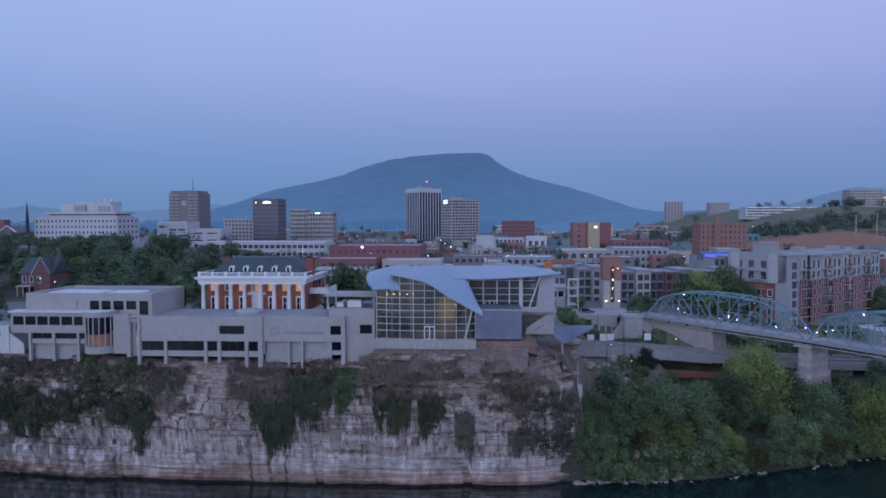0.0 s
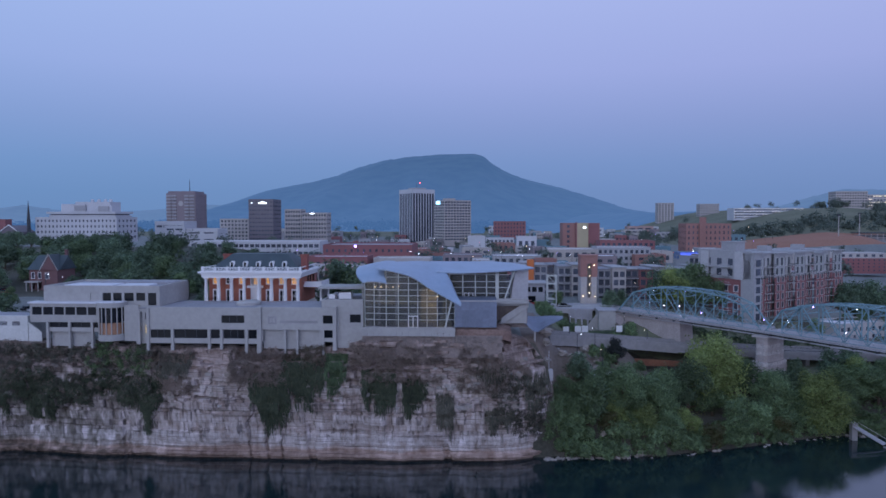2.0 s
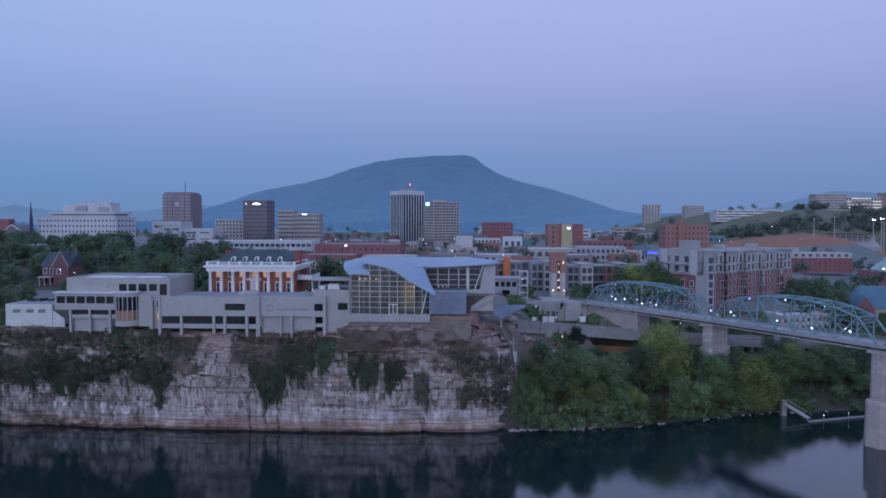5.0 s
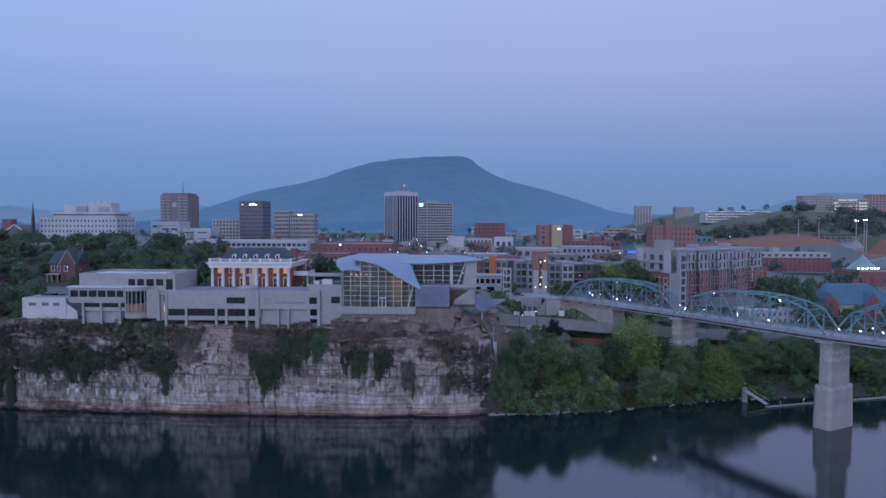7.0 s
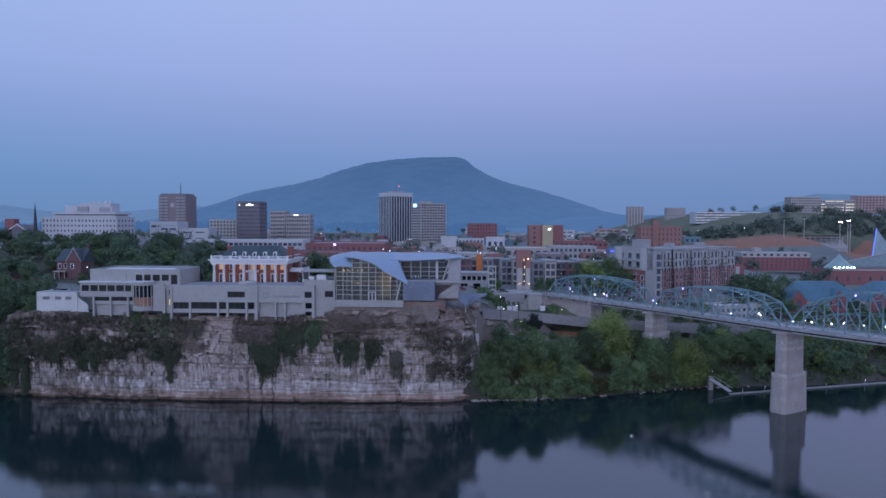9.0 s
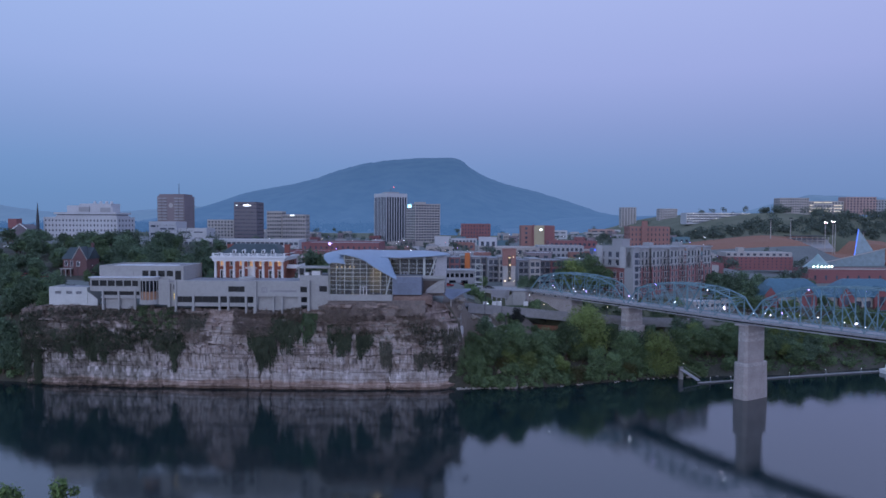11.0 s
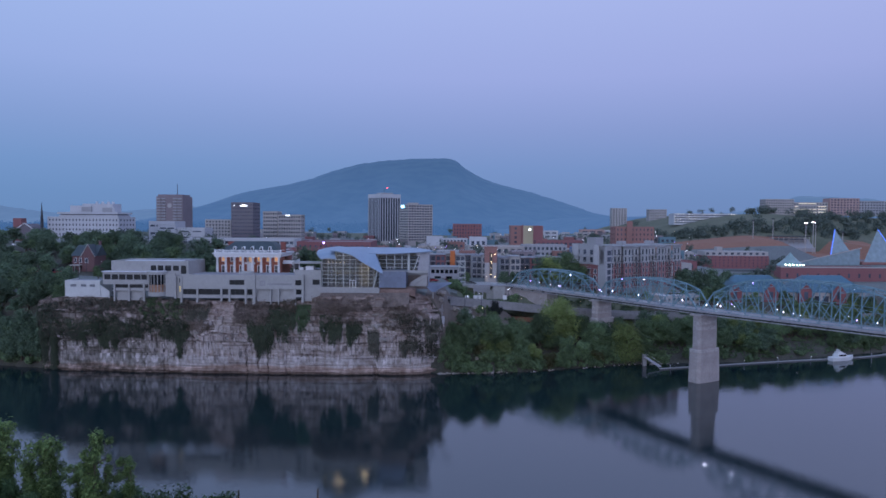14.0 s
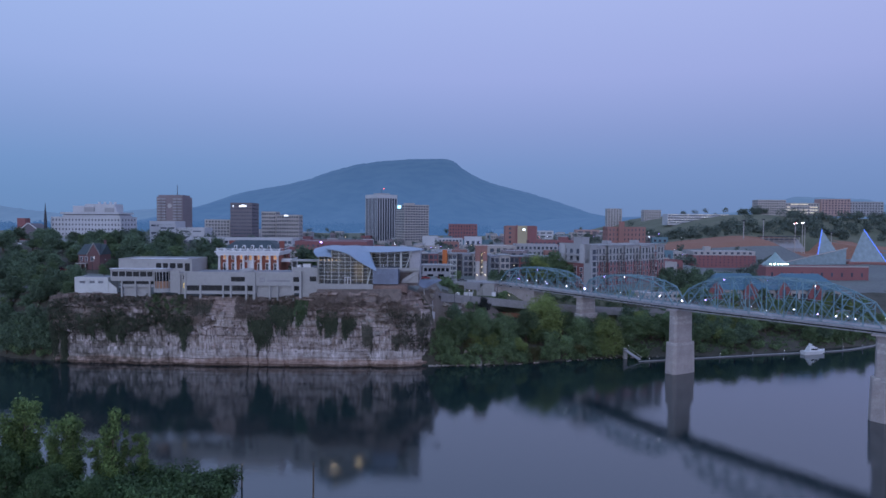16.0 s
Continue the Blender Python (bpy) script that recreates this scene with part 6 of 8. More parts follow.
for k in range(58):
    x = rb.uniform(-66, -18.3)
    y = 21 + rb.uniform(-12, 6) * (1 - 0.5 * smooth01(-30, -14, x))
    plant(rb.choice(B_ISLE), x, y, 1.0 + 1.8 * smooth01(-10, -24, x), rb.uniform(1.4, 1.95) * (1 - 0.15 * smooth01(-25, -18, x)), rb.uniform(0, 360))

# ---- creepers and dry shrubs on the cliff ----
def cliff_creeper(name, seed, x0, x1, z_hi, z_lo, leaf, label, strands, size=0.26, droop=0.55):
    """Curtains of leafy stems that hang down the face."""
    rng = random.Random(seed)
    v, f = [], []
    for s in range(strands):
        x = rng.uniform(x0, x1)
        edge = min(1.0, 4 * min(x - x0, x1 - x) / (x1 - x0))
        lump = min(1.25, max(0.12, 0.55 + 1.1 * noise.noise((x * 0.4, seed * 1.7, 0))))
        span = z_hi - z_lo
        z = z_hi - span * rng.uniform(0, 0.42) * (1.15 - 0.5 * lump)
        end = max(z_lo - 0.5, z - span * droop * 1.25 * edge ** 0.6 * lump * rng.uniform(0.35, 1.0))
        out = rng.uniform(0.1, 0.95)
        while z > end:
            x += rng.gauss(0, 0.05)
            p = Vector((x, cliff_y(x, z) - out + rng.uniform(-.15, .15), z))
            nrm = Vector((rng.uniform(-.8, .8), -1, rng.uniform(-.3, .7))).normalized()
            t = Vector((rng.uniform(-.5, .5), 0, -1)).normalized()
            b = nrm.cross(t).normalized()
            q = size * rng.uniform(0.6, 1.4)
            k = len(v)
            v += [p - t * q * 1.9, p + b * q * 0.3, p + t * q * 1.9, p - b * q * 0.3]
            f.append((k, k + 1, k + 2, k + 3))
            z -= rng.uniform(0.10, 0.25)
    me = bpy.data.meshes.new(name)
    me.from_pydata(v, [], f)
    me.materials.append(leaf)
    return tagged(new(name, me), label, "creeper", kind="stuff")


M["leaf_vine"] = leaf_material("leaf_vine", (0.050, 0.070, 0.045), (0.080, 0.092, 0.056))
M["leaf_grey"] = leaf_material("leaf_grey", (0.090, 0.100, 0.078), (0.145, 0.128, 0.102))
for i, (a, b, hi, lo, lf, n, dr) in enumerate((
        (-52.5, -43.0, 22.5, 6.5, "leaf_vine", 420, 0.95), (-44.8, -34.6, 25.8, 12.8, "leaf_vine", 520, 0.95), (-34.8, -29.6, 27.0, 14.5, "leaf_shade", 260, 0.8), (-26.4, -18.2, 23.5, 9.8, "leaf_vine", 460, 0.95), (-17.0, -11.0, 21.0, 12.0, "leaf_vine", 260, 0.9),
        (-84.6, -74.5, 21.0, 6.8, "leaf_vine", 520, 0.95), (-111, -99.5, 21.0, 9.5, "leaf_vine", 460, 0.95), (-134, -124, 26, 1.5, "leaf_vine", 520, 1.0), (-124, -110, 21, 9, "leaf_vine", 420, 0.8), (-99, -84, 20, 13.5, "leaf_vine", 380, 0.6),
        (-76, -66, 27, 16.5, "leaf_grey", 300, 0.6), (-9.2, -5.0, 17.5, 6.5, "leaf_grey", 150, 0.9), (2.0, 9.0, 13.5, 7.6, "leaf_grey", 190, 0.9), (11, 17, 22, 8, "leaf_grey", 130, 0.7), (0.0, 7.5, 24.5, 17.0, "leaf_grey", 170, 0.7))):
    cliff_creeper("cliff_creeper", 90 + i, a, b, hi, lo, M[lf], "dark hanging creeper on the cliff face", n, 0.2, dr)


def ledge_shrubs(name, seed, x0, x1, z0, z1, count, leaf, label, size=0.26):
    """Rounded scrub on the ledges, thin enough for rock to show between."""
    rng = random.Random(seed)
    v, f = [], []
    for _ in range(count):
        x, z = rng.uniform(x0, x1), rng.uniform(z0, z1)
        if noise.noise((x * 0.13, z * 0.2, seed)) < -0.22 or z > rim(x) + 0.6:
            continue
        y, r = cliff_y(x, z) - 0.45, rng.uniform(0.45, 1.15)
        bl = [(x + rng.uniform(-.6, .6) * r, y - 0.15 + rng.uniform(-.3, .2), z + rng.uniform(-.4, .5) * r, r * rng.uniform(0.45, 0.8), rng.uniform(0.8, 1.3)) for _ in range(3)]
        v2, f2 = leaf_cloud(rng, bl, int((42 * r + 14) * (0.24 / size)), size)
        k = len(v)
        v += v2
        f += [tuple(k + i for i in q) for q in f2]
    me = bpy.data.meshes.new(name)
    me.from_pydata(v, [], f)
    me.materials.append(leaf)
    tagged(new(name, me), label, "shrubs", kind="stuff")


M["leaf_brush"] = leaf_material("leaf_brush", (0.32, 0.245, 0.21), (0.20, 0.165, 0.14))
ledge_shrubs("ledge_scrub", 201, -131, -74, 14, 28, 760, M["leaf_grey"], "grey-green scrub on the cliff ledges", 0.2)
ledge_shrubs("ledge_scrub", 202, -131, -70, 17, 28.5, 300, M["leaf_brush"], "bare brown brush along the cliff top", 0.15)
ledge_shrubs("ledge_scrub", 207, -112, -74, 14.5, 22, 330, M["leaf_vine"], "dark green scrub hanging over the cliff ledge", 0.2)
ledge_shrubs("ledge_scrub", 208, -76, -66, 17, 28, 170, M["leaf_brush"], "bare brown brush along the cliff top", 0.15)
ledge_shrubs("ledge_scrub", 203, -57, -44, 19.5, 28.5, 260, M["leaf_brush"], "bare brown brush along the cliff top", 0.15)
ledge_shrubs("ledge_scrub", 209, -44, -35, 24, 29.5, 130, M["leaf_dry"], "rust-brown brush mound at the cliff top", 0.16)
ledge_shrubs("ledge_scrub", 204, -29, -8, 20, 29.5, 360, M["leaf_brush"], "bare brown brush below the pavilion", 0.15)
ledge_shrubs("ledge_scrub", 210, -4, 13, 18, 29, 210, M["leaf_brush"], "bare brown brush on the cliff corner", 0.15)
ledge_shrubs("ledge_scrub", 205, 4, 16, 7, 22, 120, M["leaf_grey"], "grey-green scrub on the cliff corner", 0.2)
ledge_shrubs("ledge_scrub", 206, -92, -72, 22, 29.0, 150, M["leaf_mid"], "green scrub below the museum posts", 0.22)

# ---- town ----
def wall_mat(name, base, tint=None):
    return material(name, base, 0.85, vary=0.14, fine=1.2, coarse=0.05, bump=0.08, tint=tint)


# brown, dark and tan are greyed bluish: distance haze put into the base colour
W = dict(old_red=wall_mat("old_red_brick", (0.165, 0.090, 0.092)), rose=wall_mat("rose_brick", (0.40, 0.27, 0.25)), white=wall_mat("white_render", (0.50, 0.50, 0.52)), tan=wall_mat("tan_concrete", (0.41, 0.37, 0.345)), brown=wall_mat("brown_brick", (0.245, 0.20, 0.212)),
         stone=wall_mat("lilac_render", (0.45, 0.435, 0.445)), grey=wall_mat("grey_render", (0.345, 0.34, 0.35)), pale=wall_mat("pale_stone", (0.42, 0.39, 0.375)), red=wall_mat("red_brick", (0.255, 0.108, 0.112)), dark=wall_mat("dark_brick", (0.165, 0.145, 0.162)),
         orange=wall_mat("orange_brick", (0.31, 0.16, 0.14)), yellow=wall_mat("yellow_render", (0.44, 0.37, 0.24)), teal=wall_mat("teal_panel", (0.13, 0.22, 0.26)), blue=wall_mat("blue_panel", (0.12, 0.17, 0.28)))
# pane colour lifted to a hazy blue-grey for the far windows
M["town_glass"] = material("town_glass", (0.075, 0.085, 0.11), 0.2, vary=0.3, bump=0.0, per_object=0.35)
M["sign_glow"] = glowing("sign_glow", (0.85, 0.92, 1.0), 2.2)


def swapped(shape):
    """The same shape with its x and y exchanged, for walls along y."""
    s = Shape()
    s.v = [(y, x, z) for x, y, z in shape.v]
    s.f = [tuple(reversed(q)) for q in shape.f]
    return s


def block(name, label, x, y, w, d, h, mat, rows, cols, rz=0.0, side="", side_cols=0, z0=None, wx=0.55, wz=0.5, roof="roofing", low=0.10, category="building", glass=None, parapet=0.7, group=""):
    """A building with its wall shell, recessed windows on the seen faces, roof and parapet. x, y is its front left corner."""
    z = (ground_z(x, y) - 1.0) if z0 is None else z0
    b = thing(name, x, y, z, label, category, group=group, rz=rz)
    mats = W[mat] if isinstance(mat, str) else mat
    lo = low * h

    def holes(length, n):
        pitch, hh = length / (n + 0.3), (h - lo - parapet) / rows
        return [((c + 0.65) * pitch - wx * pitch / 2, (c + 0.65) * pitch + wx * pitch / 2, lo + (r + 0.5 - wz / 2) * hh, lo + (r + 0.5 + wz / 2) * hh) for r in range(rows) for c in range(n)]
    t = 0.45
    fh = holes(w, cols) if rows and cols else []
    part("wall", Shape().wall(0, w, 0, h, 0, t, fh), mats, b, here=True)
    part("back_wall", Shape().box(0, w, d - t, d, 0, h), mats, b, here=True)
    for tag, x0 in (("L", 0.0), ("R", w - t)):
        sh = holes(d - t, side_cols) if tag == side and side_cols and rows else []
        part("side_wall", swapped(Shape().wall(t, d - t, 0, h, x0, x0 + t, [(p + t * 0.5, q + t * 0.5, r, s) for p, q, r, s in sh])), mats, b, here=True)
        if sh:
            wm_ = Shape().box(-0.05, 0.05, -(sh[0][1] - sh[0][0]) / 2, (sh[0][1] - sh[0][0]) / 2, -(sh[0][3] - sh[0][2]) / 2, (sh[0][3] - sh[0][2]) / 2).mesh("window", glass or M["town_glass"])
            for p, q, r, s in sh:
                piece("window", wm_, b, x0 + t * 0.5, (p + q) / 2 + t * 0.5, (r + s) / 2, here=True)
    if fh:
        wm_ = Shape().box(-(fh[0][1] - fh[0][0]) / 2, (fh[0][1] - fh[0][0]) / 2, -0.05, 0.05, -(fh[0][3] - fh[0][2]) / 2, (fh[0][3] - fh[0][2]) / 2).mesh("window", glass or M["town_glass"])
        for p, q, r, s in fh:
            piece("window", wm_, b, (p + q) / 2, t * 0.55, (r + s) / 2, here=True)
    part("roof", Shape().box(t, w - t, t, d - t, h - parapet - 0.3, h - parapet), M[roof], b, here=True)
    return b


# hospital
hosp = block("hospital", "long white hospital block with rows of small square windows", -321, 475, 60.5, 30, 18.5, "white", 4, 21, side="R", side_cols=5, z0=40, wx=0.42, wz=0.42, category="hospital")
part("set_back_floor", Shape().box(8.5, 58, 3, 26, 18.5, 20.0).box(7.5, 59, 1.5, 27, 20.8, 22.4), W["white"], hosp, here=True)
part("glazed_floor", Shape().box(9.5, 57, 3.5, 25, 20.0, 20.8), M["town_glass"], hosp, here=True)
part("penthouse", Shape().box(16, 34, 6, 20, 22.4, 28.0).box(26, 52, 7, 22, 22.4, 29.6).box(44, 54, 6, 18, 22.4, 26.6), W["white"], hosp, here=True)
part("plant_room", Shape().box(26, 34.5, 5.5, 8, 23.0, 27.0).box(44, 52, 5.2, 8, 22.6, 26.4), W["grey"], hosp, here=True)
for x in (36, 41, 46, 50):
    part("cooling_unit", Shape().tube(x, 12, [(29.6, 1.1), (31.2, 1.1), (31.6, 0.8)], 10), W["white"], hosp, here=True)
# brown tower with white balcony bands
t1 = block("apartment_tower", "brown brick tower with pale balcony bands and a round emblem", -310, 660, 29.5, 28, 50, "brown", 10, 2, z0=32, wx=0.1, wz=0.3, side="R", side_cols=4, category="tower")
for r in range(10):
    for x0 in (0.8, 6.0, 18.8, 24.0):
        part("balcony", Shape().box(x0, x0 + 4.4, -1.2, 0, 18 + r * 3.2, 19.5 + r * 3.2), W["grey"], t1, here=True)
part("crown", Shape().box(1.2, 28, 2, 26, 50, 52.2), W["brown"], t1, here=True)
part("emblem", swapped(Shape()).add([(14.7 + 2.4 * math.cos(a), -0.15, 40 + 2.6 * math.sin(a)) for a in [k * math.pi / 10 for k in range(20)]] + [(14.7 + 2.4 * math.cos(a), -0.02, 40 + 2.6 * math.sin(a)) for a in [k * math.pi / 10 for k in range(20)]], [tuple(reversed(range(20)))] + [(k, (k + 1) % 20, 20 + (k + 1) % 20, 20 + k) for k in range(20)]), W["pale"], t1, "pale round emblem", here=True)
part("mast", Shape().tube(18, 14, [(50, 0.5), (64, 0.2)], 6), M["dark_steel"], t1, here=True)
# dark office tower with lit sign
t2 = block("office_tower", "dark brown glass office tower with a lit white roof sign", -213.5, 620, 23, 26, 47, "dark", 11, 8, z0=28, wx=0.75, wz=0.35, side="R", side_cols=6, category="tower")
part("sign", Shape().box(9.5, 17, -0.3, 0, 42.8, 44.0).box(11.5, 15, -0.3, 0, 44.0, 44.7).box(2.6, 3.4, -0.3, 0, 43, 44.2), M["sign_glow"], t2, "glowing white sign bar", here=True)
block("office_block", "pale tan concrete office block", -248.5, 640, 28, 24, 28, "pale", 7, 8, z0=29, side="R", side_cols=4)
block("office_block", "tan concrete office block with dark window bands", -208.5, 720, 17.5, 20, 40, "tan", 8, 6, z0=27, side="R", side_cols=4, wx=0.7)
t3 = block("office_block", "tan gridded office block with lit parapet sign", -190, 719, 27, 22, 36.3, "tan", 7, 9, z0=27, wx=0.6, side="R", side_cols=5)
part("sign", Shape().box(9, 14, -0.3, 0, 34.6, 35.8), M["sign_glow"], t3, "small glowing sign", here=True)
# pale stepped civic buildings
block("civic_block", "pale stepped concrete civic building", -273.5, 560, 25, 26, 25, "white", 3, 4, z0=30, wx=0.8, wz=0.25)
block("civic_block", "white concrete civic building with long slit windows", -258.3, 545, 17, 20, 22, "white", 4, 2, z0=29.5, wx=0.8, wz=0.3)
block("civic_block", "low pale civic building with blank wall", -241.5, 548, 26.5, 22, 19.5, "white", 3, 2, z0=29.5, wx=0.7, wz=0.2)
block("parking_deck", "long low white parking structure with open bays", -209, 480, 95, 26, 12.6, "white", 2, 24, z0=28.5, wx=0.8, wz=0.45, roof="pale_roof", category="garage")
block("brick_hall", "wide red brick hall behind the mansion", -98, 420, 56, 40, 14.0, "red", 2, 14, z0=27, wx=0.35, wz=0.3, category="hall")
block("shop_row", "low brick shop row with pale roof", -78, 300, 28, 18, 13.5, "red", 2, 8, z0=27, wx=0.5, wz=0.4, roof="pale_roof", category="shop")
block("shop_row", "low pale shop row with flat roof", -48, 305, 26, 16, 12.6, "pale", 2, 7, z0=27, wx=0.5, wz=0.4, roof="pale_roof", category="shop")
bb = block("brick_block", "pale two-storey house block with red brick bays", -61, 230, 20.5, 14, 13.6, "pale", 2, 5, z0=27.5, wx=0.4, wz=0.4, roof="pale_roof", side="R", side_cols=3)
for k in range(3):
    part("bay", Shape().box(1.0 + 7 * k, 5.0 + 7 * k, -1.2, 0, 6.0, 13.4), W["red"], bb, here=True)
# two downtown towers
t4 = block("office_tower", "tall tower with white vertical fins and dark glass", -92, 930, 35, 35, 74, M["town_glass"], 0, 0, z0=22, rz=36.9, category="tower")
for k in range(9):
    part("fin", Shape().box(k * 35 / 8 - 0.55, k * 35 / 8 + 0.55, -0.3, 0.0, 4, 69), W["white"], t4, here=True)
    part("fin", Shape().box(-0.35, 0.0, k * 35 / 8 - 0.55, k * 35 / 8 + 0.55, 4, 69), W["white"], t4, here=True)
part("crown", Shape().box(-0.5, 35.5, -0.5, 35.5, 69, 74.5), W["white"], t4, here=True)
part("plant_room", Shape().box(10, 28, 10, 28, 75, 77), W["grey"], t4, here=True)
part("mast", Shape().tube(18, 18, [(77, 0.35), (84, 0.2)], 6), M["dark_steel"], t4, here=True)
t5 = block("office_tower", "tan concrete tower with gridded windows and blue roof sign", -44.5, 850, 38, 30, 59, "tan", 14, 9, z0=20.5, rz=30, side="L", side_cols=6, wx=0.74, wz=0.6, low=0.14, category="tower")
part("sign", Shape().box(-0.5, -0.2, 12, 22, 54, 58), glowing("blue_sign", (0.35, 0.75, 1.0), 3.0), t5, "glowing blue-white sign panel", here=True)
part("plant_room", Shape().box(8, 20, 8, 20, 58.4, 61.5), W["tan"], t5, here=True)
# blocks right of the towers
block("white_block", "plain white commercial block", -12.5, 700, 18, 16, 19, "white", 0, 0, z0=20)
block("white_block", "white and blue commercial block with windows", 6, 700, 29, 16, 17, "white", 3, 7, z0=20)
block("brick_tower_block", "red-brown brick slab with small windows", 17, 860, 40, 18, 32, "red", 6, 10, z0=21, wx=0.4)
block("white_block", "white cubic gallery block", 37, 690, 20, 18, 19, "white", 1, 3, z0=20)
block("teal_block", "teal panelled low block", 57.5, 700, 13, 14, 15, "teal", 0, 0, z0=20)
dm = block("theatre_block", "red and yellow cinema block with a lit centre bay", 86, 715, 38, 26, 30, "orange", 5, 4, z0=22, wx=0.3)
part("centre_bay", Shape().box(14, 26, -2.5, 0, 0, 30), W["yellow"], dm, "yellow rounded centre bay", here=True)
part("sign", Shape().box(20.5, 23.5, -2.8, -2.5, 24.5, 26.5), M["sign_glow"], dm, "small bright sign", here=True)
part("red_panel", Shape().box(13, 14.4, -2.7, 0, 0, 31).box(26, 37, -1.2, 0, 2, 30), W["red"], dm, here=True)
block("grey_block", "tan low warehouse block", 41, 420, 32, 24, 13.5, "tan", 2, 6, z0=25, roof="pale_roof")
block("grey_block", "grey concrete office block with window grid", 73, 425, 33, 22, 14.5, "grey", 3, 10, z0=25, roof="pale_roof")
block("grey_block", "grey flat-roofed shop block", 8, 400, 30, 22, 10.5, "grey", 2, 7, z0=25, roof="pale_roof")
block("grey_block", "tan shop block with parapet", -22, 410, 24, 22, 10.5, "brown", 2, 6, z0=25)
block("brick_block", "red and white low brick block", 98, 560, 44, 22, 17, "red", 3, 10, z0=22, roof="pale_roof")
block("brick_block", "broad red brick mill building", 196, 660, 42, 26, 30, "orange", 5, 10, z0=22, wx=0.3, side="L", side_cols=5)
part("stair_tower", Shape().box(208, 214, 658, 660, 22, 58), W["orange"], bpy.data.objects["brick_block.002"] if "brick_block.002" in bpy.data.objects else dm)
block("slab_tower", "tall pale apartment slab far off", 371, 1460, 33, 22, 50, "pale", 12, 5, z0=38, category="tower", side="L", side_cols=4)
block("slab_tower", "pale apartment slab far off among trees", 427, 1361, 36, 24, 42, "pale", 11, 7, z0=42, category="tower", wx=0.75, wz=0.35, side="L", side_cols=4)
gr = block("parking_deck", "white tiered parking structure with lit decks on the hill", 390, 1078, 105, 30, 19, "white", 4, 22, z0=53, wx=0.85, wz=0.5, category="garage")
block("hill_flats", "long tan apartment building on the hilltop", 553, 1100, 48, 24, 28, "tan", 6, 12, z0=70, side="L", side_cols=4, category="apartments")
hf = block("hill_flats", "pale hilltop apartment building with lit windows", 601, 1104, 60, 20, 23, "pale", 4, 12, z0=70, category="apartments")
block("hill_flats", "red and cream hilltop apartment building", 661, 1098, 50, 24, 30, "rose", 6, 9, z0=70, category="apartments")
block("hill_flats", "grey hilltop apartment building", 712, 1104, 60, 22, 26, "grey", 5, 12, z0=70, category="apartments")

M["room_glow"] = glowing("room_glow", (1.0, 0.84, 0.58), 0.35)
M["deck_glow"] = glowing("deck_glow", (1.0, 0.93, 0.8), 1.3)
for k in range(22):
    for r_ in range(4):
        if (k * 7 + r_ * 5) % 9 < 6:
            part("deck_light", Shape().box(1.5 + 4.72 * k, 2.6 + 4.72 * k, -0.12, -0.02, 5.0 + 4.1 * r_, 5.6 + 4.1 * r_), M["deck_glow"], gr, here=True)
for r_ in range(4):
    for x0, x1 in ((3, 9), (10, 24), (26, 40), (43, 57)):
        if (r_ * 3 + int(x0)) % 4:
            part("lit_window", Shape().box(x0, x1, -0.12, -0.02, 5.2 + 4.9 * r_, 6.6 + 4.9 * r_), M["room_glow"], hf, here=True)

# ---- flats by the bridge head ----
def flats(x, y, bays, z0, storeys, rz, colours, label):
    """A row of flats: bays step in and out, with windows, balconies and flat caps."""
    rng = random.Random(int(x * 7 + y))
    b = thing("apartment_row", x, y, z0, label, "apartments", rz=rz)
    bw, sh = 5.2, 3.1
    for k in range(bays):
        out = 1.4 if k % 2 else 0.0
        h = storeys * sh + (0.9 if k % 3 == 1 else 0.2)
        m_ = W[colours[(k // 2) % len(colours)]] if k % 2 else W["dark" if k % 4 else "grey"]
        x0 = k * bw
        hl = [(x0 + 0.5, x0 + 2.35, sh * s + 0.5, sh * s + 2.6) for s in range(storeys)] + [(x0 + 2.85, x0 + 4.7, sh * s + 0.5, sh * s + 2.6) for s in range(storeys)]
        part("wall", Shape().wall(x0, x0 + bw, 0, h, -out, -out + 0.4, hl).box(x0, x0 + 0.3, -out + 0.4, 12, 0, h).box(x0 + bw - 0.3, x0 + bw, -out + 0.4, 12, 0, h), m_, b, here=True)
        for (p, q, r, s) in hl:
            part("window", Shape().box(p, q, -out + 0.2, -out + 0.28, r, s).box((p + q) / 2 - 0.05, (p + q) / 2 + 0.05, -out + 0.12, -out + 0.2, r, s), M["town_glass"], b, here=True)
        part("cap", Shape().box(x0 - 0.3, x0 + bw + 0.3, -out - 0.8, 12, h, h + 0.35), W["grey"] if k % 3 else M["roofing"], b, here=True)
        if k % 2 == 0:
            for s in range(1, storeys):
                bl = part("balcony", Shape().box(x0 + 0.2, x0 + bw - 0.2, -1.6, 0, sh * s - 0.15, sh * s), W["grey"], b, here=True)
                rr = Shape().box(x0 + 0.2, x0 + bw - 0.2, -1.6, -1.52, sh * s + 0.95, sh * s + 1.02)
                for j in range(12):
                    xx = x0 + 0.25 + j * (bw - 0.5) / 11
                    rr.box(xx - 0.025, xx + 0.025, -1.58, -1.54, sh * s, sh * s + 0.95)
                part("railing", rr, M["dark_steel"], bl, here=True)
    return b


